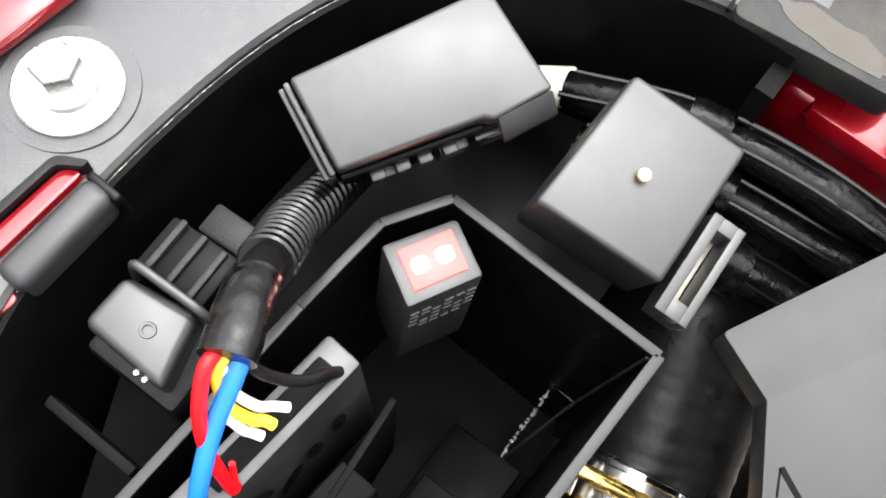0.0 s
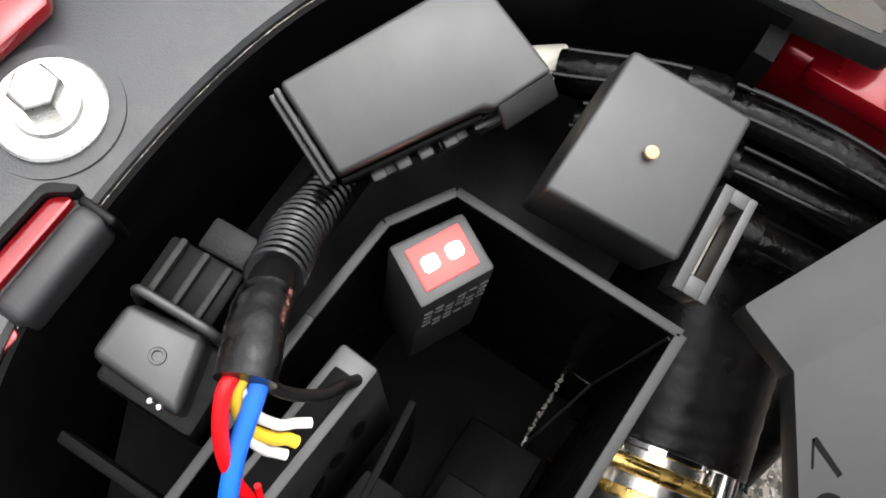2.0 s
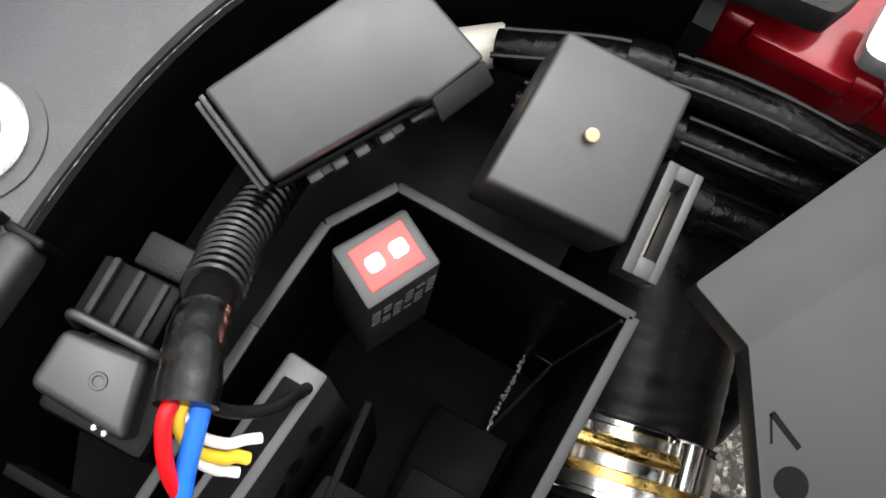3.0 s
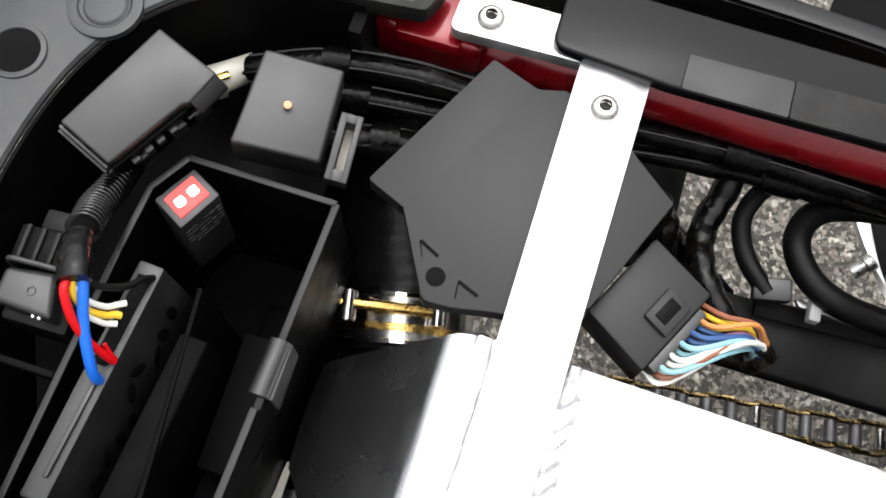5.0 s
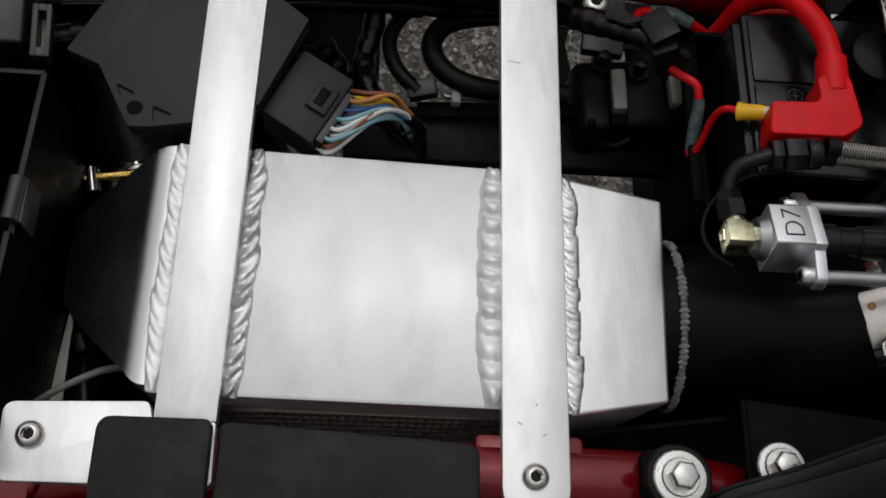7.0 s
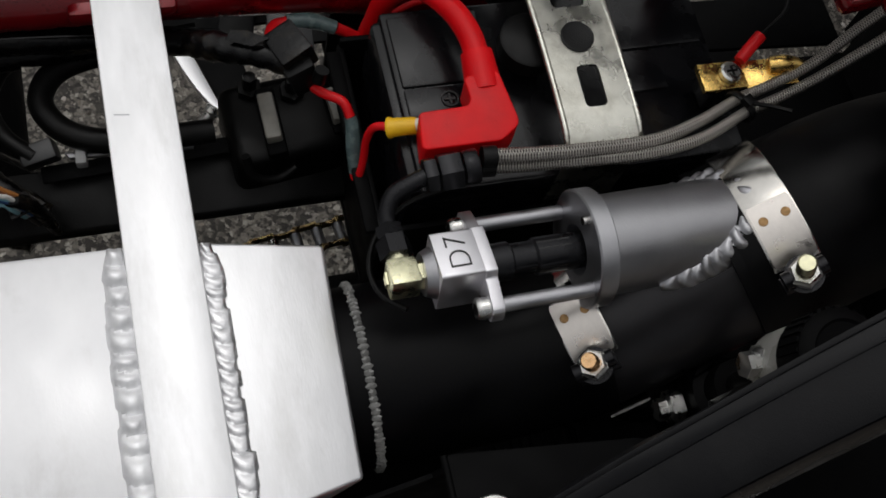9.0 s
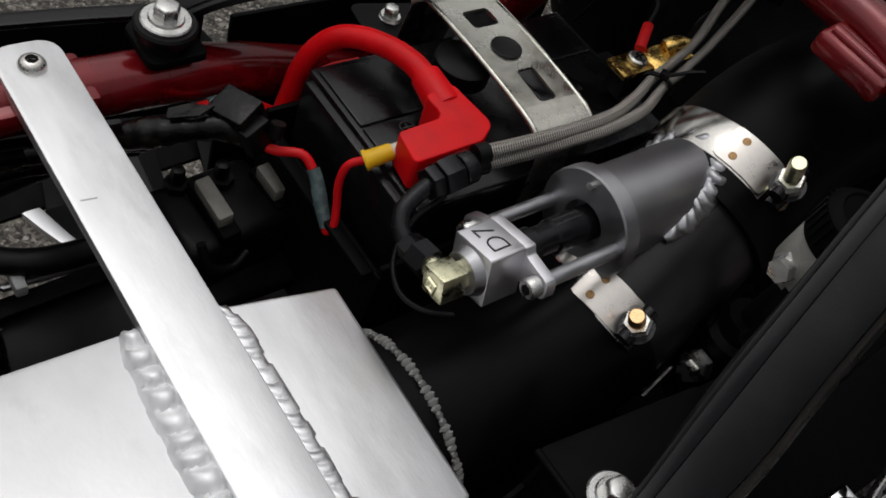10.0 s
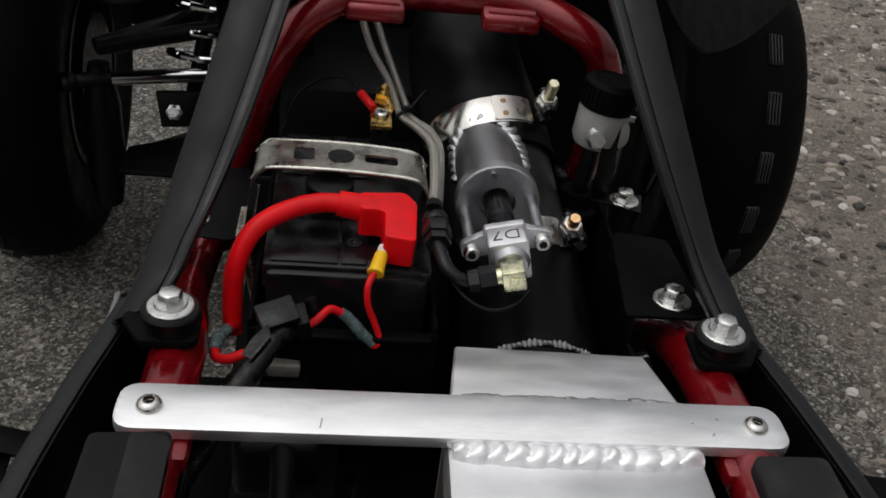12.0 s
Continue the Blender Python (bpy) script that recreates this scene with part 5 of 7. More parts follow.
slab(bm, [(0.0980, 0.2035, -0.0130), (0.1270, 0.1900, -0.0130), (0.1330, 0.2120, -0.0130), (0.1090, 0.2100, -0.0130)], (0, 0, 0.0018), 0.0004)
part("bracket", bm, "black_steel", res)
flange_bolt((0.1190, 0.2020, -0.0110), (0, 0, 1), 0.0092, 0.0054, "zinc bolt holding the reservoir bracket", "rail bolts")
mc = thing("brake_cylinder", (0.094, 0.22, -0.075), "black master cylinder under the reservoir", "cylinder")
part("body", lathe(mesh(), (0.094, 0.220, -0.076), (0, 0, 1), [(0, 0.013), (0.004, 0.015), (0.05, 0.015), (0.052, 0.011), (0.062, 0.011)], 24), "abs_dark", mc)
part("banjo", lathe(mesh(), (0.094, 0.2040, -0.040), (0, -1, 0), [(0, 0.0075), (0.006, 0.0075), (0.007, 0.005), (0.011, 0.005)], 6), "zinc", mc)
wire("reservoir_hose", [(0.0970, 0.2190, 0.0200), (0.0950, 0.2180, -0.004), (0.0940, 0.2200, -0.016)], 0.0055, "rubber", "short black hose under the reservoir", category="hose")

# ---- fender edges, either side ----
def ribbon(bm, inner, outer, thick, n=8):
    """A thick strip between two edge lines, its section slightly domed."""
    a, b = smooth_path(inner, n), smooth_path(outer, n)
    rows = []
    for p, q in zip(a, b):
        i = len(rows)
        d = (a[min(i + 1, len(a) - 1)] - a[max(i - 1, 0)]).normalized()
        nrm = (q - p).cross(d).normalized()
        if nrm.z < 0:
            nrm = -nrm
        w = (q - p).length
        row = [p - nrm * thick, p, p.lerp(q, 0.12) + nrm * w * 0.05, p.lerp(q, 0.5) + nrm * w * 0.07, p.lerp(q, 0.88) + nrm * w * 0.05, q, q - nrm * thick]
        rows.append([bm.verts.new(v) for v in row])
    k = len(rows[0])
    fs = []
    for r0, r1 in zip(rows, rows[1:]):
        for j in range(k):
            m = (j + 1) % k
            fs.append(bm.faces.new((r0[j], r0[m], r1[m], r1[j])))
    fs.append(bm.faces.new(rows[0][::-1]))
    fs.append(bm.faces.new(rows[-1]))
    bmesh.ops.recalc_face_normals(bm, faces=fs)
    return bm


for s in (-1, 1):
    fe = thing("front_fender", (s * 0.15, 0.1, -0.05), "satin black front fender edge rising beside the tank bay", "fender", "front fenders")
    if s < 0:
        lip = [(-0.1400, 0.0660, -0.0060), (-0.1325, 0.0800, 0.0060), (-0.1292, 0.1000, 0.0106), (-0.1232, 0.1200, 0.0190), (-0.1150, 0.1400, 0.0355), (-0.1068, 0.1600, 0.0550), (-0.0945, 0.2000, 0.0875), (-0.0815, 0.2500, 0.1260), (-0.0700, 0.3000, 0.1630), (-0.052, 0.38, 0.222)]
    else:
        lip = [(0.1400, 0.0660, -0.0100), (0.1345, 0.0800, -0.0020), (0.1290, 0.1000, 0.0080), (0.1222, 0.1200, 0.0245), (0.1157, 0.1400, 0.0400), (0.1100, 0.1600, 0.0540), (0.0985, 0.2000, 0.0850), (0.0860, 0.2500, 0.1230), (0.0740, 0.3000, 0.1600), (0.055, 0.38, 0.22)]
    outer = [(s * 0.1620, 0.0640, -0.0160), (s * 0.1540, 0.0800, -0.0035), (s * 0.1510, 0.1000, 0.0030), (s * 0.1485, 0.1200, 0.0090), (s * 0.1445, 0.1400, 0.0230), (s * 0.1375, 0.1600, 0.0450), (s * 0.1265, 0.2000, 0.0820), (s * 0.1150, 0.2500, 0.1230), (s * 0.1045, 0.3000, 0.1630), (s * 0.088, 0.38, 0.225)]
    face = [tuple(Vector(p).lerp(Vector(q), 0.30)) for p, q in zip(lip, outer)]
    part("edge_strip", ribbon(mesh(), face, outer, 0.0022), "strip", fe)
    rim = [tuple(Vector(p).lerp(Vector(q), 0.07)) for p, q in zip(lip, outer)]
    part("lip", ribbon(mesh(), lip, rim, 0.0030), "strip", fe)
    trough = [(p[0], p[1] + 0.0004, p[2] - 0.0006) for p in face]
    part("groove", ribbon(mesh(), [(p[0], p[1] + 0.0004, p[2] - 0.0006) for p in rim], trough, 0.0012), "fender_black", fe)
    under = [(p[0] + s * 0.004, p[1] + 0.010, p[2] - 0.016) for p in outer]
    part("outer_flange", ribbon(mesh(), [(p[0] + s * 0.0006, p[1] + 0.0012, p[2] - 0.0016) for p in outer], under, 0.0016), "fender_black", fe)
    # wheel-arch shell further forward
    a0 = [(s * 0.115, 0.30, 0.140), (s * 0.190, 0.36, 0.045), (s * 0.262, 0.44, 0.010), (s * 0.39, 0.62, 0.000), (s * 0.55, 0.86, 0.010)]
    a1 = [(s * 0.080, 0.45, 0.250), (s * 0.170, 0.60, 0.160), (s * 0.240, 0.72, 0.120), (s * 0.37, 0.90, 0.100), (s * 0.52, 1.10, 0.100)]
    part("wheel_arch", ribbon(mesh(), a0, a1, 0.003), "abs_dark", fe)
    # Unseen sheet added ahead of the arch to keep skylight off the ground.
    a2 = [(p[0] + s * 0.02, p[1] + far_, p[2] - 0.03) for p, far_ in zip(a1, (0.05, 0.10, 0.30, 0.50, 0.50))]
    part("added_shade_sheet", ribbon(mesh(), [(p[0], p[1] + 0.002, p[2]) for p in a1], a2, 0.003), "abs_dark", fe)
    # rear side panel below the mount
    se = thing("seat_side_cover", (s * 0.17, -0.05, -0.08), "glossy black side panel under the seat line", "side cover", "side covers")
    ob_ = [(s * 0.1640, 0.0880, -0.0200), (s * 0.1700, 0.0550, -0.0200), (s * 0.1765, 0.0220, -0.0210), (s * 0.1850, -0.0320, -0.0230), (s * 0.1920, -0.1000, -0.0270), (s * 0.1980, -0.2000, -0.0320), (s * 0.1970, -0.30, -0.0340)]
    ia = [(p[0] - s * 0.0090, p[1] - 0.002, p[2] + 0.0010) for p in ob_]
    part("top_edge", ribbon(mesh(), ia, ob_, 0.002), "fender_black", se)
    lo = [(p[0] + s * 0.004, p[1], p[2] - (0.066 if s < 0 else 0.130)) for p in ia]
    bm = ribbon(mesh(), [(p[0] + s * 0.001, p[1], p[2] - 0.002) for p in ia], lo, 0.002)
    part("inner_face", bm, "fender_black", se)

    # the fender side behind, falling away outward
    side_a = [(s * 0.1935, -0.085, -0.029), (s * 0.1960, -0.130, -0.032), (s * 0.1975, -0.17, -0.034), (s * 0.1995, -0.22, -0.036), (s * 0.198, -0.32, -0.038)]
    side_b = [(s * 0.265, -0.070, -0.070), (s * 0.30, -0.110, -0.075), (s * 0.36, -0.16, -0.080), (s * 0.40, -0.22, -0.085), (s * 0.42, -0.32, -0.09)]
    part("outer_face", ribbon(mesh(), side_a, side_b, 0.003), "fender_black", se)

# ---- front wheels ----
def tyre(x, s):
    c = Vector((x, 1.165, GROUND + 0.302))
    t = thing("atv_tyre_and_wheel", (x, 1.165, GROUND), "knobbly black front tyre on a dark wheel", "wheel", "front wheels")
    w = 0.095
    prof = []
    for a in range(-110, 111, 10):
        q = radians(a)
        prof.append((w * math.sin(q) * (0.95 if abs(a) > 60 else 1), 0.236 + 0.062 * max(-0.9, math.cos(q))))
    bm = mesh()
    lathe_closed(bm, c, (1, 0, 0), prof + [(w * 0.8, 0.145), (-w * 0.8, 0.145)], 72)
    ty = part("tyre", bm, "tyre", t)
    for side in (s,):
        for k in range(22):
            a = 2 * math.pi * (k + (0.3 if side > 0 else 0)) / 22
            rad = Vector((0, math.cos(a), math.sin(a)))
            tan = Vector((0, -math.sin(a), math.cos(a)))
            bm = mesh()
            tilt = Vector((side * 0.18, 0, 0)) + rad * 0.9837
            across = Vector((side * 0.9837, 0, 0)) - rad * 0.18
            mid = c + Vector((side * 0.018, 0, 0)) + rad * 0.2960
            box(bm, mid, (0.020, 0.046, 0.006), Matrix((across, tan, tilt)).transposed(), 0.001, 1)
            for j in range(4):
                box(bm, mid + across * (j - 1.5) * 0.0052 + tilt * 0.0042, (0.0030, 0.043, 0.005), Matrix((across, tan, tilt)).transposed(), 0.0008, 1)
            part("lug", bm, "abs", ty)
    bm = lathe_closed(mesh(), c, (1, 0, 0), [(-0.080, 0.140), (-0.080, 0.150), (-0.060, 0.140), (0.060, 0.140), (0.080, 0.150), (0.080, 0.140), (0.05, 0.125), (-0.05, 0.125)], 48)
    part("rim", bm, "black_steel", t)
    bm = lathe(mesh(), c + Vector((-s * 0.03, 0, 0)), (s, 0, 0), [(0, 0.13), (0.006, 0.128), (0.03, 0.06), (0.05, 0.045)], 36)
    part("wheel_disc", bm, "black_steel", t)
    bm = lathe(mesh(), c + Vector((-s * 0.085, 0, 0)), (s, 0, 0), [(0, 0.095), (0.004, 0.095), (0.004, 0.02), (0.05, 0.02)], 40)
    part("brake_disc", bm, "black_steel", t)


tyre(-0.531, -1)
tyre(0.531, 1)


def suspension(s):
    t = thing("front_suspension", (s * 0.27, 0.95, -0.42), "black front A-arms with a coil-over shock", "suspension", "front suspension")
    for z, y0, y1 in ((-0.235, 1.07, 1.24), (-0.42, 0.90, 1.16)):
        for ya in (y0, y1):
            bm = tube(mesh(), [(s * 0.115, ya, z + 0.02), (s * 0.25, (ya + 0.975) / 2, z), (s * 0.395, 0.975, z - 0.02)], 0.0125, 14)
            part("arm_tube", bm, "black_steel", t)
    bm = slab(mesh(), [(s * 0.250, 0.995, -0.322), (s * 0.322, 0.985, -0.322), (s * 0.314, 0.975, -0.372), (s * 0.245, 0.985, -0.372)], (0, 0.010, 0), 0.002)
    part("shock_mount", bm, "black_steel", t)
    bm = slab(mesh(), [(s * 0.19, 0.875, -0.405), (s * 0.37, 0.940, -0.430), (s * 0.37, 1.010, -0.430), (s * 0.19, 1.060, -0.405)], (0, 0, 0.006), 0.002)
    part("arm_web", bm, "black_steel", t)
    bm = lathe(mesh(), (s * 0.295, 0.988, -0.352), (0, -0.9, 0.4), [(0, 0.012), (0.014, 0.012), (0.016, 0.008), (0.022, 0.008)], 6)
    part("pivot_bolt", bm, "zinc", t)
    top, bot = Vector((s * 0.205, 1.10, 0.02)), Vector((s * 0.275, 1.03, -0.34))
    d = (bot - top).normalized()
    m = axes(d)
    coil = []
    L = (bot - top).length
    for i in range(8 * 18):
        a = 2 * math.pi * i / 18
        coil.append(top + d * (0.05 + (L - 0.085) * i / (8 * 18)) + m @ Vector((0.046 * math.cos(a), 0.046 * math.sin(a), 0)))
    bm = tube(mesh(), coil, 0.0050, 8, 1, smooth=False)
    part("coil_spring", bm, "chrome", t, "bright coil spring")
    bm = lathe(mesh(), top, d, [(0, 0.024), (L * 0.5, 0.030), (L * 0.5, 0.012), (L, 0.012)], 24)
    part("damper", bm, "black_steel", t)
    bm = lathe(mesh(), (s * 0.395, 0.975, -0.50), (0, 0, 1), [(0, 0.02), (0.06, 0.028), (0.16, 0.026), (0.22, 0.015)], 20)
    part("upright", bm, "black_steel", t)
    r = thing("tie_rod", (s * 0.25, 0.96, -0.31), "bright steel steering tie rod with a black ball joint", "tie rod", "tie rods")
    bm = tube(mesh(), [(s * 0.080, 1.05, -0.295), (s * 0.378, 0.968, -0.298)], 0.0100, 16)
    part("rod", bm, "chrome", r)
    bm = lathe(mesh(), (s * 0.372, 0.970, -0.298), (s, -0.30, -0.02), [(0, 0.0095), (0.012, 0.0110), (0.05, 0.0105), (0.055, 0.008)], 16)
    part("rod_end", bm, "black_steel", r)
    bm = blob(mesh(), (s * 0.432, 0.950, -0.300), (0.017, 0.017, 0.014))
    part("ball_joint", bm, "black_steel", r)


suspension(-1)
suspension(1)

# ---- machinery down between the rails ----
eng = thing("engine", (0.02, 0.25, -0.50), "dark finned engine block deep between the frame rails", "engine")
bm = box(mesh(), (0.035, 0.02, -0.30), (0.15, 0.24, 0.26), bev=0.02, seg=3)
part("crankcase", bm, "engine", eng)
for k in range(9):
    bm = box(mesh(), (0.02, 0.30, -0.16 - k * 0.022), (0.17 - 0.004 * (k % 2), 0.20, 0.006), bev=0.0015)
    part("cooling_fin", bm, "engine", eng)
bm = box(mesh(), (0.02, 0.30, -0.27), (0.13, 0.16, 0.28), bev=0.015)
part("cylinder", bm, "engine", eng)
bm = box(mesh(), (0.0, 0.52, -0.22), (0.22, 0.22, 0.36), bev=0.02)
part("front_case", bm, "engine", eng)
bm = box(mesh(), (0.00, 0.15, -0.47), (0.20, 0.75, 0.10), bev=0.02)
part("sump", bm, "engine", eng)
rad = thing("inner_shield", (0, 0.42, -0.1), "black plastic inner shield behind the front plates", "shield")
bm = box(mesh(), (0.0, 0.56, -0.03), (0.26, 0.006, 0.24), bev=0.002)
part("panel", bm, "abs_dark", rad)
bm = box(mesh(), (-0.06, 0.36, -0.11), (0.09, 0.16, 0.006), bev=0.002)
part("ledge", bm, "abs_dark", rad)
part("side_ledge", slab(mesh(), [(-0.148, 0.33, -0.160), (-0.186, 0.33, -0.160), (-0.182, 0.465, -0.160), (-0.140, 0.465, -0.160)], (0, 0, -0.004), 0.001), "abs_dark", rad)
part("side_liner", slab(mesh(), [(-0.159, 0.104, -0.029), (-0.159, 0.160, -0.0296), (-0.159, 0.215, -0.0340), (-0.160, 0.335, -0.040), (-0.163, 0.335, -0.210), (-0.160, 0.104, -0.210)], (-0.003, 0, 0), 0.001), "abs_dark", rad)
for s in (-1, 1):
    part("side_panel", slab(mesh(), [(s * 0.085, 0.47, 0.05), (s * 0.172, 0.47, 0.05), (s * 0.150, 0.47, -0.16), (s * 0.085, 0.47, -0.16)], (0, 0.005, 0), 0.002), "abs_dark", rad)
    part("bulkhead", slab(mesh(), [(s * 0.10, 1.55, 0.10), (s * 0.52, 1.55, 0.06), (s * 0.52, 1.55, -0.44), (s * 0.10, 1.55, -0.46)], (0, 0.006, 0), 0.003), "abs_dark", rad)
sw = thing("swingarm_pivot", (0.02, -0.16, -0.30), "black swingarm and shock hardware under the box", "swingarm")
bm = tube(mesh(), [(-0.042, -0.11, -0.26), (0.11, -0.11, -0.26)], 0.024, 20)
part("pivot_tube", bm, "black_steel", sw)
for s in (-1, 1):
    x_ = 0.085 if s > 0 else -0.030
    bm = tube(mesh(), [(x_, -0.12, -0.28), (x_ * 0.9, -0.34, -0.36), (x_ * 0.85, -0.62, -0.42)], 0.024, 16)
    part("arm", bm, "black_steel", sw)
wheel_axle = thing("rear_axle", (0, -0.62, -0.42), "black rear axle tube across the swingarm", "axle")
bm = tube(mesh(), [(-0.30, -0.62, -0.42), (0.30, -0.62, -0.42)], 0.028, 18)
part("tube", bm, "black_steel", wheel_axle)

# foot wells low down beside the engine
for s in (-1, 1):
    ng = thing("foot_guard", (s * 0.28, 0.12, -0.31), "black slotted foot guard with a bright rim", "foot guard", "foot guards")
    for k in range(4):
        bm = slab(mesh(), [(s * (0.262 + a), 0.05 + k * 0.060 + b, -0.290) for a, b in ((0.0, 0.0), (0.13, 0.035), (0.13, 0.060), (0.0, 0.028))], (0, 0, 0.004), 0.001)
        part("web", bm, "tray", ng)
    bm = box(mesh(), (s * 0.300, 0.110, -0.272), (0.110, 0.034, 0.010), Euler((0, 0, s * 0.1)).to_matrix(), 0.002)
    part("cross_plate", bm, "fender_black", ng)
    bm = slab(mesh(), [(s * 0.165, 0.26, -0.305), (s * 0.258, 0.30, -0.305), (s * 0.264, 0.47, -0.305), (s * 0.190, 0.50, -0.305)], (0, 0, 0.004), 0.001)
    part("toe_plate", bm, "abs_dark", ng)
    bm = tube(mesh(), [(s * 0.258, 0.30, -0.300), (s * 0.262, 0.38, -0.300), (s * 0.264, 0.47, -0.300)], 0.0030, 10)
    part("rim", bm, "grey_cable", ng)
    button_screw((s * 0.290, 0.100, -0.2670), (0, 0, 1), 0.011, "stainless screw in the black foot guard", "foot guard screws")
    bm = slab(mesh(), [(s * a, y, -0.300) for a, y in ((0.285, 0.00), (0.43, 0.02), (0.44, 0.25), (0.300, 0.27))], (0, 0, 0.004), 0.001)
    part("base_plate", bm, "abs_dark", ng)
    inner = (0.285, 0.130) if s < 0 else (0.248, 0.200)
    bm = slab(mesh(), [(s * inner[0], 0.135, -0.306), (s * inner[0], 0.36, -0.306), (s * inner[1], 0.36, -0.306), (s * inner[1], 0.135, -0.306)], (0, 0, -0.004), 0.001)
    part("inner_plate", bm, "abs_dark", ng)
skid = thing("skid_plate", (0, 0.75, -0.5), "black skid plate under the engine and front frame", "skid plate")
part("sheet", slab(mesh(), [(-0.17, 0.30, -0.54), (0.19, 0.30, -0.54), (0.20, 1.10, -0.50), (0.14, 1.30, -0.46), (-0.14, 1.30, -0.46), (-0.18, 1.10, -0.50)], (0, 0, 0.006), 0.003), "abs_dark", skid)
bp_ = thing("brake_pedal", (0.21, 0.77, -0.22), "polished brake pedal and bracket below the fender", "pedal")
part("pedal_plate", slab(mesh(), [(0.188, 0.775, -0.195), (0.216, 0.865, -0.190), (0.224, 0.850, -0.205), (0.196, 0.745, -0.210)], (0, 0, 0.008), 0.002), "chrome", bp_)
part("pivot", lathe(mesh(), (0.205, 0.745, -0.215), (1, 0.2, 0.4), [(0, 0.012), (0.012, 0.012), (0.014, 0.008), (0.026, 0.008)], 16), "chrome", bp_)
part("clevis", box(mesh(), (0.224, 0.705, -0.212), (0.016, 0.034, 0.014), Euler((0.2, 0.3, 0.4)).to_matrix(), 0.004), "chrome", bp_)
part("return_spring", lathe(mesh(), (0.235, 0.690, -0.212), (0.3, -1, 0), [(0, 0.006), (0.004, 0.008), (0.008, 0.006), (0.012, 0.008), (0.016, 0.006), (0.02, 0.008)], 12), "zinc", bp_)
pg = thing("foot_peg", (-0.160, 0.10, -0.21), "bright flat alloy peg bolted on a grey plate", "foot peg")
part("bar", slab(mesh(), [(x, y, -0.203) for x, y in rounded([(-0.1590, 0.1310, 0.003), (-0.1522, 0.1335, 0.003), (-0.1545, 0.0500), (-0.1625, 0.0500)], 0.001, 4)], (0, 0, 0.005), 0.0012, 3), "alu_bar", pg)
plate_ = part("mounting_plate", slab(mesh(), [(x, y, -0.210) for x, y in rounded([(-0.1768, 0.1350), (-0.1685, 0.1340), (-0.1568, 0.1415), (-0.1590, 0.1050), (-0.1735, 0.1035)], 0.0010, 3)], (0, 0, 0.004), 0.0006), "cast", pg)
for x, y in ((-0.1695, 0.1245), (-0.1620, 0.1255), (-0.1612, 0.1010)):
    part("bolt", lathe(mesh(), (x, y, -0.206), (0, 0, 1), [(0, 0.0032), (0.0030, 0.0032), (0.0038, 0.0022), (0.0038, 0)], 14), "chrome", plate_)
for k in range(4):
    part("spring_coil", band(mesh(), (-0.1745 + 0.0006 * k, 0.0940 - 0.0055 * k, -0.208), (0.1, -1, 0.1), 0.0040, 0.0058, 0.0030, 20), "black_steel", pg)
hb = thing("foot_peg_bracket", (-0.17, 0.03, -0.21), "black curved bracket with a pale strip below the rail", "bracket")
part("curved_arm", ribbon(mesh(), [(-0.214, 0.018, -0.202), (-0.191, 0.026, -0.200), (-0.169, 0.037, -0.199), (-0.150, 0.052, -0.200)], [(-0.216, 0.029, -0.204), (-0.191, 0.036, -0.202), (-0.166, 0.044, -0.200), (-0.147, 0.055, -0.201)], 0.003), "alu_bar", hb, "bright polished curved arm")
part("backing", ribbon(mesh(), [(-0.214, 0.031, -0.206), (-0.190, 0.038, -0.204), (-0.165, 0.046, -0.203), (-0.146, 0.057, -0.204)], [(-0.214, 0.060, -0.207), (-0.188, 0.064, -0.206), (-0.172, 0.066, -0.206), (-0.160, 0.070, -0.206)], 0.003), "abs_dark", hb)
part("stop_knob", lathe(mesh(), (-0.1552, 0.0300, -0.2000), (-0.5, 0.5, 0.3), [(0, 0.0040), (0.008, 0.0042), (0.009, 0.0052), (0.013, 0.0052), (0.014, 0.0040)], 16), "zinc", hb)
part("base_strip", slab(mesh(), [(-0.1456, 0.1066, -0.204), (-0.1375, 0.1054, -0.204), (-0.1330, 0.0550, -0.204), (-0.1470, 0.0550, -0.204)], (0, 0, -0.004), 0.001), "sticker", hb)
lev = thing("shift_lever", (0.21, 0.30, -0.27), "bright alloy pedal with a toothed foot and linkage rod", "pedal")
bm = slab(mesh(), [(0.176, 0.240, -0.212), (0.196, 0.240, -0.207), (0.200, 0.40, -0.217), (0.180, 0.40, -0.222)], (0, 0, 0.008), 0.002)
part("arm", bm, "chrome", lev)
bm = mesh()
for k in range(6):
    box(bm, (0.187 + k * 0.001, 0.254 + k * 0.027, -0.1985 - 0.0015 * (k % 2)), (0.021, 0.017, 0.011), Euler((0.18 if k % 2 else -0.12, 0, 0)).to_matrix(), 0.003)
part("teeth", bm, "chrome", lev)
bm = tube(mesh(), [(0.196, 0.34, -0.22), (0.21, 0.42, -0.25), (0.205, 0.52, -0.27)], 0.006, 12)
part("link", bm, "chrome", lev)
lev.location.x -= 0.010
lev.location.y -= 0.014
bm = tube(mesh(), [(0.205, 0.27, -0.26), (0.225, 0.33, -0.265), (0.22, 0.40, -0.27)], 0.010, 12)
part("joint", bm, "black_steel", lev)

flap = thing("splash_flap", (0.23, 0.62, -0.28), "curved black rubber splash flap behind the front wheel", "splash flap")
part("sheet", slab(mesh(), [(x, y, -0.270) for x, y in rounded([(0.206, 0.745), (0.237, 0.659), (0.252, 0.606), (0.243, 0.552), (0.207, 0.511), (0.196, 0.60)], 0.012, 4)], (0, 0, -0.006), 0.002), "abs_dark", flap)
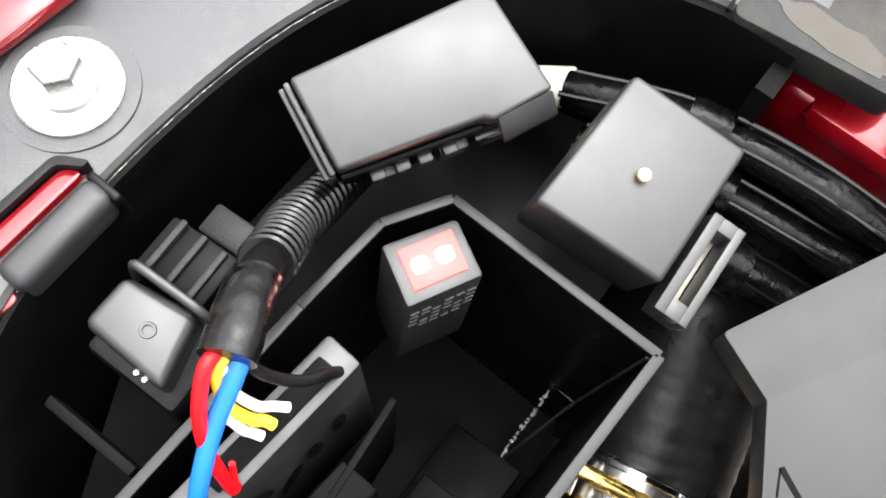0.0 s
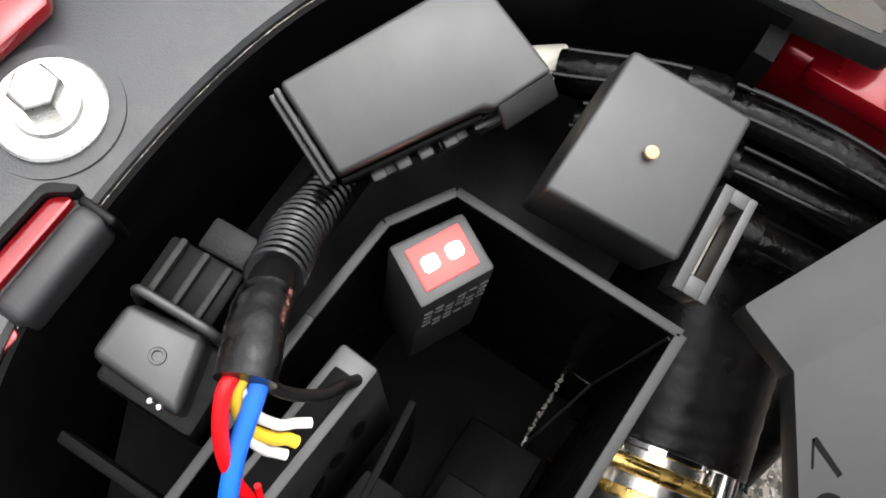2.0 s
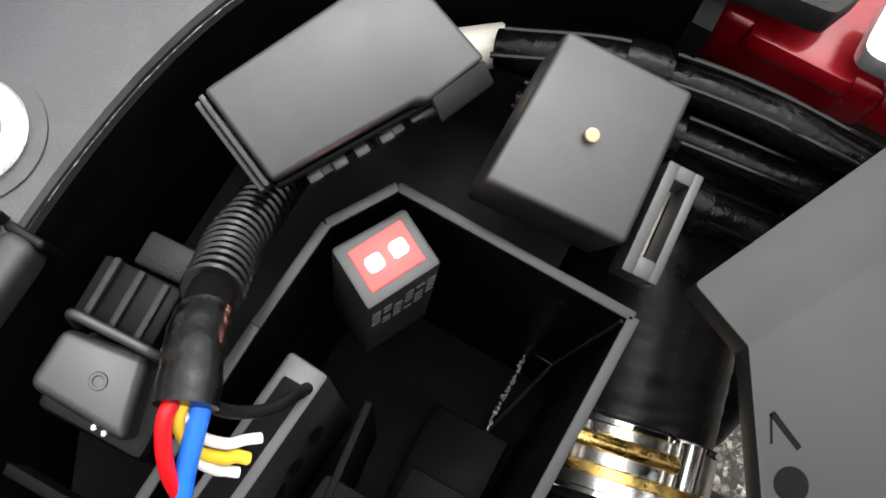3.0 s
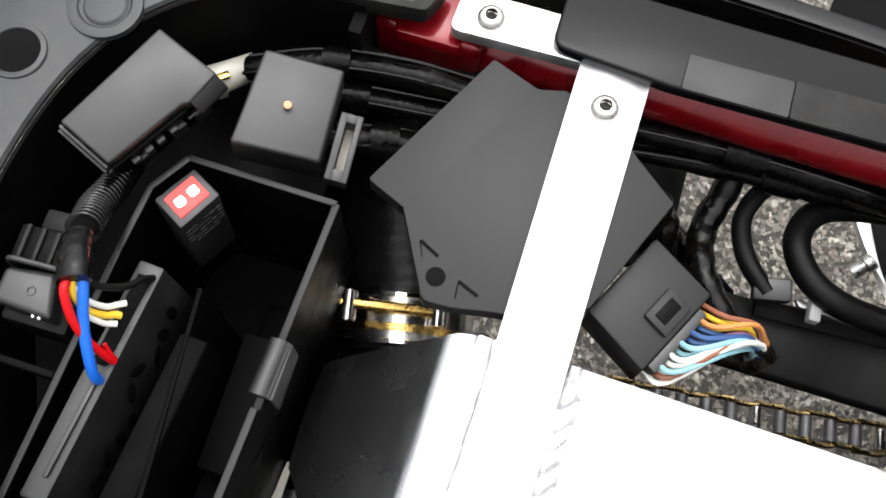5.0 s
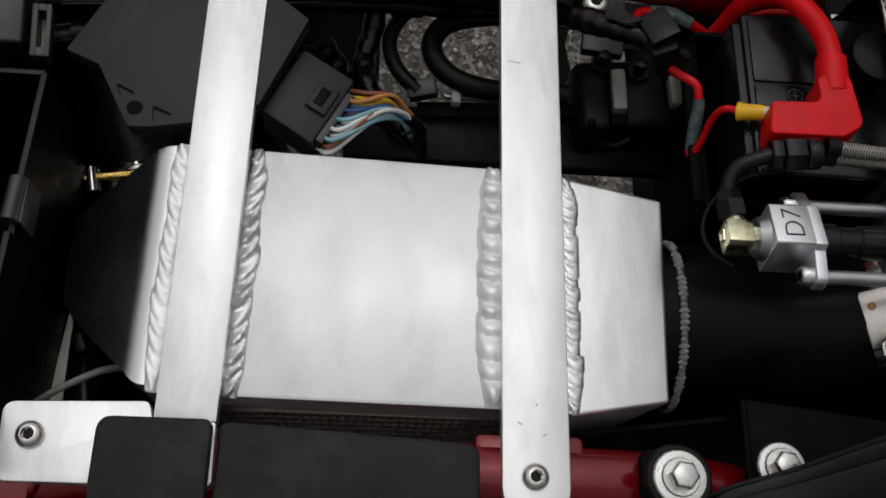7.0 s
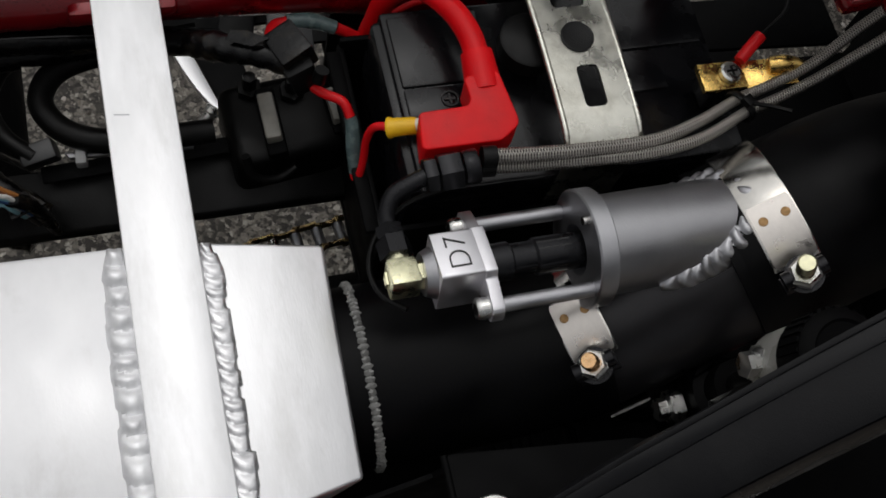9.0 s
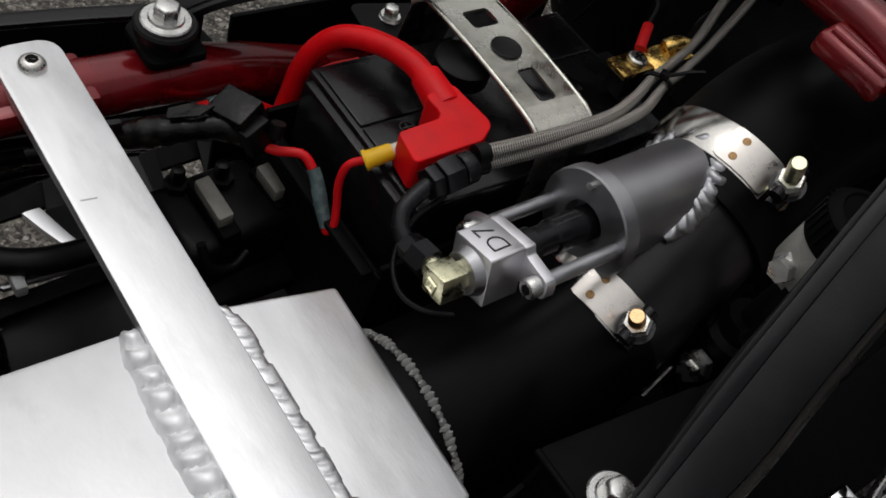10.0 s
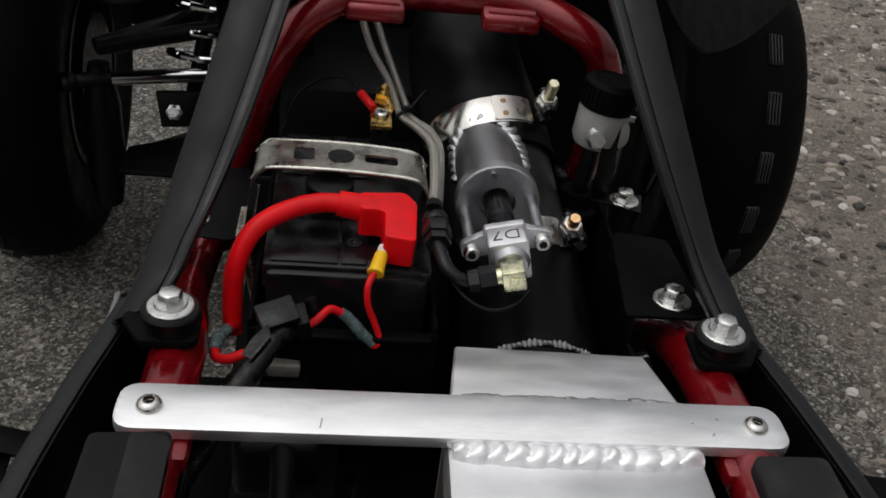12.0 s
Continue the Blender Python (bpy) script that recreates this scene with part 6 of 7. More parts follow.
spg = thing("spring_peg", (0.244, 0.48, -0.28), "bright sprung steel peg on the foot guard", "peg")
pa, pb = Vector((0.2410, 0.4440, -0.2740)), Vector((0.2465, 0.5230, -0.2660))
pd = (pb - pa).normalized()
part("sleeve", lathe(mesh(), pa, pd, [(0, 0.009), (0.003, 0.0105), (0.006, 0.009), (0.009, 0.0105), (0.012, 0.009), (0.015, 0.0105), (0.034, 0.0105), (0.036, 0.007), (0.046, 0.007)], 20), "black_steel", spg)
part("collar", lathe(mesh(), pa + pd * 0.044, pd, [(0, 0.0125), (0.007, 0.0125), (0.008, 0.006), (0.018, 0.006)], 20), "zinc", spg)
part("cap", lathe(mesh(), pa + pd * 0.062, pd, [(0, 0.0095), (0.009, 0.0095), (0.011, 0.006), (0.011, 0)], 20), "chrome", spg)

ln = thing("shift_linkage", (0.1980, 0.4220, -0.2500), "thin steel linkage rod with a black rubber boot", "linkage rod")
part("rod", tube(mesh(), [(0.1650, 0.7420, -0.2500), (0.1700, 0.6380, -0.2500), (0.1810, 0.5320, -0.2500), (0.1870, 0.4780, -0.2500), (0.1980, 0.4220, -0.2500), (0.1990, 0.4040, -0.2500)], 0.0042, 12), "zinc", ln)
part("boot", lathe(mesh(), (0.1810, 0.5320, -0.2500), Vector((0.1870, 0.4780, -0.2500)) - Vector((0.1810, 0.5320, -0.2500)), [(0, 0.006), (0.004, 0.010), (0.020, 0.011), (0.030, 0.009), (0.034, 0.006)], 16), "rubber", ln)
part("rod_nut", box(mesh(), (0.1990, 0.4040, -0.2500), (0.011, 0.009, 0.009), Euler((0, 0, 0.5)).to_matrix(), 0.001), "chrome", ln)

# ---- rear fender round the electrics bay ----
RIM = [(-0.1180, -0.2375), (-0.1172, -0.250), (-0.1155, -0.262), (-0.1060, -0.290), (-0.0900, -0.311), (-0.0680, -0.326), (-0.0400, -0.3345), (-0.0050, -0.3375), (0.0300, -0.3355), (0.0560, -0.327), (0.0780, -0.3125), (0.0950, -0.2925), (0.1070, -0.268), (0.1140, -0.240), (0.1155, -0.217)]
FZ = 0.0020


def rear_fender():
    t = thing("rear_fender", (0, -0.40, -0.04), "dusty grey plastic rear fender around the electrics bay", "fender")
    ins = [Vector((x, y, 0)) for x, y in RIM]
    ins = [Vector((p.x, p.y, 0)) for p in smooth_path(ins, 4)]
    mid = Vector((0, -0.235, 0))
    rows = []
    for i, p in enumerate(ins):
        d = (ins[min(i + 1, len(ins) - 1)] - ins[max(i - 1, 0)]).normalized()
        out = Vector((d.y, -d.x, 0))
        if out.dot(p - mid) < 0:
            out = -out
        prof = [(0.0012, -0.0040), (0.0004, -0.0026), (0.0004, -0.0012), (0.0014, 0.0), (0.020, 0.0008), (0.045, 0.0), (0.049, -0.003), (0.052, -0.010), (0.075, -0.016), (0.110, -0.040), (0.112, -0.045), (0.05, -0.03), (0.006, -0.0060)]
        rows.append([bm_.verts.new(p + out * a + Vector((0, 0, FZ + z))) for a, z in prof])
    return t, rows


bm_ = mesh()
fend, rows = rear_fender()
fs = []
k = len(rows[0])
for r0, r1 in zip(rows, rows[1:]):
    for j in range(k):
        m = (j + 1) % k
        fs.append(bm_.faces.new((r0[j], r0[m], r1[m], r1[j])))
bmesh.ops.recalc_face_normals(bm_, faces=fs)
part("shell", bm_, "fender", fend)
# the black wall that drops into the bay below the rim; its colour also holds shade
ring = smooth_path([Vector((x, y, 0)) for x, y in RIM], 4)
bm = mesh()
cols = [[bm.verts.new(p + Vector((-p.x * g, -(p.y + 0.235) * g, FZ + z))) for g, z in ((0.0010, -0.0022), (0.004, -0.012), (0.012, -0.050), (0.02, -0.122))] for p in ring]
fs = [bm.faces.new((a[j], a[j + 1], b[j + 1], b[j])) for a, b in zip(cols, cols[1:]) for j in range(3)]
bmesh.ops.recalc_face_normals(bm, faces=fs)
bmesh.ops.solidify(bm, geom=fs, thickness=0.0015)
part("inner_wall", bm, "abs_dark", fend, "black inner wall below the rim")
# moulded blind boss, drain hole and seams
bm = lathe_closed(mesh(), (-0.0850, -0.3285, FZ), (0, 0, 1), [(-0.001, 0.0085), (-0.001, 0.0145), (0.0012, 0.0142), (0.0014, 0.0136), (0.0014, 0.0104), (0.0002, 0.0092), (0.0002, 0.0085)], 40)
part("blind_boss", bm, "fender", fend)
bm = lathe(mesh(), (-0.0850, -0.3285, FZ), (0, 0, 1), [(0, 0.0086), (0.0003, 0.0086), (0.0010, 0.0078), (0.0012, 0.0070), (0.0010, 0)], 36)
part("boss_floor", bm, "fender", fend)
bm = lathe_closed(mesh(), (-0.0570, -0.3515, FZ), (0, 0, 1), [(0.0006, 0.0088), (0.0016, 0.0094), (0.0012, 0.0112), (0.0002, 0.0118), (-0.014, 0.0100), (-0.014, 0.0088)], 40)
part("hole_rim", bm, "fender", fend)
# a flat black disc across the hole stands for its inner shade
bm = lathe(mesh(), (-0.0570, -0.3515, FZ + 0.0010), (0, 0, 1), [(0, 0.0089), (0.0002, 0)], 32)
part("hole_shade", bm, "abs_dark", fend, "black mouth of a mounting hole")
for pts in ([(-0.1155, -0.2565), (-0.1480, -0.2600)], [(0.1080, -0.2650), (0.1500, -0.2760)]):
    bm = box(mesh(), ((pts[0][0] + pts[1][0]) / 2, (pts[0][1] + pts[1][1]) / 2, FZ + 0.0006), (0.034, 0.0009, 0.0016), Euler((0, 0, 0.09 if pts[0][0] < 0 else -0.25)).to_matrix(), 0)
    part("seam", bm, "abs_dark", fend)
flange_bolt((-0.0040, -0.3580, FZ + 0.0006), (0, 0, 1), 0.0122, 0.0055, "big bright zinc washer bolt on the rear fender", "fender bolts", hex_h=0.0085)
bm = lathe(mesh(), (-0.0040, -0.3580, FZ - 0.0004), (0, 0, 1), [(0, 0.0158), (0.0012, 0.0155), (0.0014, 0)], 40)
part("bolt_seat", bm, "fender", fend)
# rubber pads where the fender meets the red rail
for s, pts in ((-1, [(-0.1470, -0.2560), (-0.1150, -0.2560), (-0.1180, -0.2330), (-0.1200, -0.2140), (-0.1295, -0.2100), (-0.1460, -0.2080)]), (1, [(0.1080, -0.2700), (0.1400, -0.2700), (0.1430, -0.2160), (0.1141, -0.2172)])):
    p = thing("fender_pad", (pts[0][0], pts[0][1], -0.008), "scuffed dark rubber pad with a worn brown patch", "rubber pad", "fender pads")
    bm = slab(mesh(), [(x, y, -0.0070) for x, y in rounded(pts, 0.003, 3)], (0, 0, 0.0095), 0.0012)
    part("pad", bm, "pad", p)
    cx, cy, lx, ly = (-0.1255, -0.2325, 0.0042, 0.0165) if s < 0 else (0.1205, -0.2380, 0.0043, 0.0125)
    rng = random.Random(21 + s)
    rim_ = [1 + rng.uniform(-0.16, 0.16) for _ in range(24)]
    bm = slab(mesh(), [(cx + lx * rim_[k] * math.cos(k * math.pi / 12), cy + ly * rim_[k] * math.sin(k * math.pi / 12), 0.0024) for k in range(24)], (0, 0, 0.00025), 0)
    part("worn_patch", bm, "pad_worn", p, "rubbed brown oval patch")

# seat pads along the rails, laid over the feet of the bar
def seat_pad(pts, z0, z1, mat_name, label, patch=None, sticker=None):
    t = thing("rail_pad", (pts[0][0], pts[0][1], z0), label, "rubber pad", "rail pads")
    part("pad", slab(mesh(), [(x, y, z0) for x, y in rounded(pts, 0.004, 4)], (0, 0, z1 - z0), 0.0022, 3), mat_name, t)
    if patch:
        part("anti_slip_patch", slab(mesh(), [(x, y, z1 - 0.0003) for x, y in rounded(patch, 0.004, 4)], (0, 0, 0.0014), 0.0006), "pad", t, "grey anti-slip patch")
    if sticker:
        part("label_patch", slab(mesh(), [(x, y, z1 - 0.0003) for x, y in rounded(sticker, 0.001, 2)], (0, 0, 0.0016), 0.0002), "label_grey", t, "plain grey adhesive patch")
    return t


seat_pad([(-0.1215, -0.1650, 0.006), (-0.1180, -0.1180), (-0.1190, -0.0250), (-0.1510, -0.0270), (-0.1530, -0.1650, 0.006)], -0.0050, 0.0010, "gloss_pad", "glossy black rubber pad along the red rail", [(-0.1182, -0.0742, 0.001), (-0.1190, -0.0290, 0.006), (-0.1350, -0.0270), (-0.1345, -0.0742, 0.001)], [(-0.1180, -0.1146, 0.001), (-0.1182, -0.0746, 0.001), (-0.1336, -0.0746, 0.001), (-0.1330, -0.1146, 0.001)])
seat_pad([(0.1165, -0.1730, 0.006), (0.1165, -0.1285), (0.1520, -0.1285), (0.1520, -0.1730, 0.006)], -0.0050, 0.0000, "pad", "scuffed dark rubber pad over the bar's foot")
seat_pad([(0.1165, -0.1265), (0.1220, -0.0230, 0.006), (0.1560, -0.0230), (0.1560, -0.1265)], -0.0120, -0.0040, "pad", "long scuffed dark rubber pad on the rail")

# red bracket edge with a grey bumper behind the bay
bp = thing("seat_bumper", (0.02, -0.338, -0.02), "grey rubber seat bumper clipped on a red bracket edge", "bumper")
part("bracket_edge", slab(mesh(), [(x, y, -0.0060) for x, y in rounded([(0.0080, -0.3405), (0.0110, -0.3448, 0.003), (0.0520, -0.3462), (0.0520, -0.3412)], 0.0012, 4)], (0, 0, 0.0105), 0.0016, 3), "red", bp)
part("backing", slab(mesh(), [(x, y, -0.0060) for x, y in rounded([(0.0060, -0.3405), (0.0095, -0.3470, 0.004), (0.0520, -0.3490), (0.0520, -0.3466), (0.0112, -0.3452, 0.003), (0.0080, -0.3405)], 0.0008, 4)], (0, 0, 0.0125), 0.0008), "rubber", bp)
part("sleeve", box(mesh(), (0.0215, -0.3362, -0.0010), (0.0270, 0.0082, 0.0110), Euler((0, 0.04, -0.02)).to_matrix(), 0.0030, 4), "sleeve_grey", bp)
part("end_cap", box(mesh(), (0.0078, -0.3358, -0.0020), (0.0022, 0.0092, 0.0116), Euler((0, 0.04, -0.02)).to_matrix(), 0.0010, 3), "rubber", bp)
part("foot", slab(mesh(), [(x, y, -0.0090) for x, y in rounded([(0.0352, -0.3440), (0.0480, -0.3455), (0.0500, -0.3355), (0.0355, -0.3325)], 0.0024, 4)], (0, 0, 0.0090), 0.0016, 3), "red", bp)
solo("red_rear_bracket", slab(mesh(), [(0.0050, -0.3740, 0.0030), (-0.0220, -0.3715, 0.0030), (-0.030, -0.3800, 0.0030), (-0.010, -0.3880, 0.0030), (0.0100, -0.386, 0.0030)], (0, 0, 0.0050), 0.0014), "red", (0.0, -0.38, 0.003), "red painted bracket behind the fender bolt", "bracket")

# ---- electrics box ----
BT = -0.0095
ebox = thing("electrics_box", (0.03, -0.255, -0.12), "open black plastic tray holding the control units", "tray")


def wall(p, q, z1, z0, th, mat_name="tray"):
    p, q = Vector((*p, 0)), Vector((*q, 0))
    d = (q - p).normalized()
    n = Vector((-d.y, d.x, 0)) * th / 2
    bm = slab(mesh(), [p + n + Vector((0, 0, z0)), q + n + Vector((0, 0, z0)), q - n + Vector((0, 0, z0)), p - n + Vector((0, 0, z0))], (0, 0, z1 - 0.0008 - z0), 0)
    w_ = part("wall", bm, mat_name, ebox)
    # A paler strip along the wall top paints the rim's caught skylight.
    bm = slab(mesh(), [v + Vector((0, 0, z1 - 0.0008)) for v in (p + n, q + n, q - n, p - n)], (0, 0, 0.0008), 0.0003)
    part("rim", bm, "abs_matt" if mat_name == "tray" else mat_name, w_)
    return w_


wp = [(0.1070, -0.2265), (-0.0402, -0.2225), (-0.0410, -0.2800), (-0.0260, -0.2890), (0.0000, -0.2905), (0.0940, -0.2930), (0.1070, -0.2510)]
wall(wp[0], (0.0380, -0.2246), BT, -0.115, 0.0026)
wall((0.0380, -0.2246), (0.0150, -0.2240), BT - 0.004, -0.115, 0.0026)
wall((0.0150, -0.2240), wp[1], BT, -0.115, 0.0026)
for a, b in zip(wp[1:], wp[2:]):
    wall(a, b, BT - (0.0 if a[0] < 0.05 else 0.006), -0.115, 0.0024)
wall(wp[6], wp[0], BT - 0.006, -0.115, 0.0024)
# Divider, floor and shelves are near-black: the tray's depth shade is in their colour.
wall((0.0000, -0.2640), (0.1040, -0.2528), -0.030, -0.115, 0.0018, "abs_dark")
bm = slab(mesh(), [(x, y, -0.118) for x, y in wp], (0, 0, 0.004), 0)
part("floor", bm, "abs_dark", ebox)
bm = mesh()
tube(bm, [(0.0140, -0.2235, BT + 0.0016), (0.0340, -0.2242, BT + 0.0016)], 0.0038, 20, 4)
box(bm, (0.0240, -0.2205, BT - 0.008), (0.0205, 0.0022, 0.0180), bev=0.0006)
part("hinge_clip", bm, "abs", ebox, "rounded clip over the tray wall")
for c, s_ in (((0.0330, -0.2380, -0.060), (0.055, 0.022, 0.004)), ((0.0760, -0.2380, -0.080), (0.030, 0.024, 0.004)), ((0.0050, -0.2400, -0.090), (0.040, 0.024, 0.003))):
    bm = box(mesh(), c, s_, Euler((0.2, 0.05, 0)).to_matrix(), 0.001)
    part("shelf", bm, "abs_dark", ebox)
corner_ = (-0.0392, -0.2282, -0.0805)
for far_ in ((-0.0390, -0.2242, -0.0120), (-0.0411, -0.2637, -0.0805), (-0.0141, -0.2355, -0.1000)):
    part("floor_seam", tube(mesh(), [corner_, far_], 0.0005, 8, 1), "abs", ebox)
# Pale grains added in place of lit asphalt seen through a floor slit.
rng = random.Random(8)
bm = mesh()
for i in range(46):
    blob(bm, (-0.0395 + i * 0.00078 + rng.uniform(-0.0005, 0.0005), -0.2357 + rng.uniform(-0.0005, 0.0005), -0.0880), (rng.uniform(0.0004, 0.0011), rng.uniform(0.0003, 0.0008), 0.0006), None, 6, 4)
part("slit_grains", bm, "fuse_grey", ebox, "pale grains in place of asphalt showing through a floor slit")

# control unit standing in the tray
cdi = thing("control_unit", (0.044, -0.277, -0.08), "flat black control unit standing on edge in the tray", "control unit")
bm = mesh()
slab(bm, [(0.0008, -0.2817, -0.0090), (0.0880, -0.2880, -0.0100), (0.0880, -0.2785, -0.0100), (0.0015, -0.2718, -0.0090)], (0, 0.004, -0.060), 0.0012)
part("case", bm, "abs", cdi)
bm = slab(mesh(), [(0.0440, -0.2795, -0.0095), (0.0800, -0.2825, -0.0095), (0.0800, -0.2805, -0.0095), (0.0440, -0.2775, -0.0095)], (0, 0, 0.0016), 0.0006)
part("rib", bm, "abs", cdi)
# a thin near-black slab on the case paints the shade of a recess
bm = slab(mesh(), [(0.0060, -0.2798, -0.0090), (0.0400, -0.2825, -0.0090), (0.0400, -0.2772, -0.0090), (0.0060, -0.2745, -0.0090)], (0, 0, 0.0009), 0.0004)
part("wire_recess_shade", bm, "abs_dark", cdi)
bm = slab(mesh(), [(0.0180, -0.2645, -0.0300), (0.0900, -0.2700, -0.0300), (0.0900, -0.2580, -0.0320), (0.0180, -0.2540, -0.0320)], (0, 0.002, -0.050), 0.001)
part("lower_case", bm, "abs_dark", cdi)
rng = random.Random(3)
for k in range(9):
    x = 0.012 + 0.008 * k
    bm = mesh()
    blob(bm, (x, -0.2708 - 0.07 * (x - 0.0) * 1.0 + 0.0012, -0.026 - rng.uniform(0, 0.02)), (0.0024, 0.0006, 0.006), Euler((0, rng.uniform(-0.7, 0.7), 0)).to_matrix(), 8, 6)
    part("scuff", bm, "abs_dark", cdi)

# lit module in the tray corner
mod = thing("lit_control_module", (-0.0255, -0.274, -0.06), "small black module with a glowing red window", "control module")
q = [Vector(p) for p in ((-0.0210, -0.2852, -0.0070), (-0.0133, -0.2715, -0.0068), (-0.0302, -0.2632, -0.0078), (-0.0372, -0.2762, -0.0078))]
nrm = (q[1] - q[0]).cross(q[2] - q[1]).normalized()
nrm = nrm if nrm.z > 0 else -nrm
qc = sum(q, Vector()) / 4
u, w = (q[2] - q[1]).normalized(), (q[1] - q[0]).normalized()
bm = slab(mesh(), q, -nrm * 0.042, 0.0012)
mcase = part("case", bm, "abs", mod)
bm = slab(mesh(), [qc + u * a * 0.0066 + w * b * 0.0050 + nrm * 0.0002 for a, b in ((-1, -1), (1, -1), (1, 1), (-1, 1))], nrm * 0.0006, 0.0003)
win = part("window", bm, "red_lens", mod, "glowing red window")
for a in (-0.0030, 0.0030):
    bm = slab(mesh(), [qc + u * (a + x) + w * y + nrm * 0.0008 for x, y in rounded([(-0.0018, -0.0017), (0.0018, -0.0017), (0.0018, 0.0017), (-0.0018, 0.0017)], 0.0010, 3)], nrm * 0.0004, 0)
    part("indicator", bm, "led", win, "bright indicator lamp")
for r_ in range(5):
    bm = mesh()
    for c_ in range(6):
        if (r_ + c_ * 2) % 5 == 4:
            continue
        pt = q[1].lerp(q[2], 0.12 + c_ * 0.15) - nrm * (0.006 + r_ * 0.0028) + w * 0.0003
        box(bm, pt, (0.0021, 0.0004, 0.0007), Matrix((u, w, nrm)).transposed(), 0)
    part("printed_line", bm, "print", mcase)

# relay with the small round sticker, and its slotted bracket
def block(name, corners, depth, mat_name, label, category, bev=0.0015):
    c = [Vector(p) for p in corners]
    n = (c[1] - c[0]).cross(c[2] - c[1]).normalized()
    n = n if n.z > 0 else -n
    mid_ = sum(c, Vector()) / len(c)
    t = thing(name, tuple(mid_ - n * depth), label, category)
    part("case", slab(mesh(), c, -n * depth, bev, 3), mat_name, t)
    return t, n, mid_


rel, rn, rmid = block("relay_unit", [(-0.0830, -0.2632, 0.0090), (-0.0858, -0.2338, 0.0045), (-0.0502, -0.2316, -0.0010), (-0.0455, -0.2632, 0.0060)], 0.026, "abs", "grey-black relay unit with a round brass-coloured dot", "relay")
bm = lathe(mesh(), Vector((-0.0652, -0.2484, 0.0062)) - rn * 0.001, rn, [(0, 0.0015), (0.0013, 0.0015), (0.0015, 0.0011), (0.0013, 0)], 20)
part("dot", bm, "dull_copper", rel)
bm = mesh()
sx = (Vector((-0.0502, -0.2316, -0.0010)) - Vector((-0.0858, -0.2338, 0.0045))).normalized()
sy = rn.cross(sx)
bc = Vector((-0.0605, -0.2262, -0.0055))
for a0, a1, b0, b1 in ((-0.013, 0.013, -0.0045, -0.0018), (-0.013, 0.013, 0.0018, 0.0040), (-0.013, -0.0095, -0.002, 0.002), (0.0085, 0.013, -0.002, 0.002)):
    slab(bm, [bc + sx * a + sy * b for a, b in ((a0, b0), (a1, b0), (a1, b1), (a0, b1))], -rn * 0.010, 0.0004)
part("slotted_lug", bm, "abs", rel)
bm = box(mesh(), bc - rn * 0.012, (0.020, 0.0035, 0.003), Matrix((sx, sy, rn)).transposed(), 0.0004)
part("mount_tongue", bm, "nylon", rel, "dusty mounting tongue in the slot")

# fuse box with an overhanging lid
fb, fn, fmid = block("fuse_box", [(-0.0318, -0.3184, 0.0140), (-0.0238, -0.2988, 0.0080), (-0.0520, -0.2820, 0.0110), (-0.0530, -0.2800, 0.0108), (-0.0664, -0.2745, 0.0125), (-0.0762, -0.2998, 0.0148)], 0.008, "abs", "dusty grey-black fuse box with a clip-on lid", "fuse box")
bm = mesh()
cen = Vector((-0.0505, -0.2965, 0.0030))
fx = Vector((-0.870, 0.493, 0.05)).normalized()
fy = fn.cross(fx)
fm = Matrix((fx, fy, fn)).transposed()
box(bm, cen - fn * 0.014, (0.046, 0.0190, 0.026), fm, 0.001)
part("base", bm, "abs_dark", fb)
for a in (-0.012, 0.003, 0.014):
    bm = box(mesh(), cen - fy * 0.0108 + fx * a - fn * 0.010, (0.007, 0.003, 0.011), fm, 0.0006)
    part("clip", bm, "abs", fb)
for k in range(2):
    bm = box(mesh(), cen - fx * 0.0255 + fy * (0.003 - 0.007 * k) - fn * (0.008 + 0.004 * k), (0.003, 0.0085, 0.010), fm, 0.0006)
    part("side_latch", bm, "abs", fb)
bm = box(mesh(), cen - fy * 0.0112 + fx * 0.017 - fn * 0.004, (0.018, 0.0016, 0.0016), fm, 0.0005)
part("wire_rib", bm, "abs", fb)
la, lb = Vector((-0.0318, -0.3184, 0.0140)), Vector((-0.0238, -0.2988, 0.0080))
aside = (lb - la).cross(fn).normalized()
aside = aside if aside.dot(la - fmid) > 0 else -aside
for k in range(2):
    low = -fn * (0.0026 + 0.0034 * k)
    bm = slab(mesh(), [la + aside * (0.0004 + 0.0014 * k) + low, lb + aside * (0.0004 + 0.0014 * k) + low, lb + aside * (0.0018 + 0.0014 * k) + low, la + aside * (0.0018 + 0.0014 * k) + low], -fn * 0.0050, 0.0005)
    part("skirt_ridge", bm, "abs", fb)
ea, eb = Vector((-0.0536, -0.2796, 0.0108)), Vector((-0.0660, -0.2742, 0.0122))
away = (eb - ea).cross(fn).normalized()
away = away if away.dot(ea - fmid) > 0 else -away
bm = slab(mesh(), [ea - away * 0.0004, eb - away * 0.0004, eb + away * 0.0046 - fn * 0.0050, ea + away * 0.0046 - fn * 0.0050], -fn * 0.0030, 0.0006)
part("chamfer", bm, "abs", fb)
lc, ld = Vector((-0.0240, -0.2984, 0.0075)), Vector((-0.0518, -0.2818, 0.0102))
front = (ld - lc).cross(fn).normalized()
front = front if front.dot(lc - fmid) > 0 else -front
bm = slab(mesh(), [lc - fn * 0.004, ld - fn * 0.004, ld + front * 0.0012 - fn * 0.0042, lc + front * 0.0012 - fn * 0.0042], -fn * 0.0050, 0.0004)
part("skirt", bm, "tray", fb)
for f_ in (0.24, 0.42, 0.58, 0.76):
    c_ = lc.lerp(ld, f_) + front * 0.0022 - fn * 0.0105
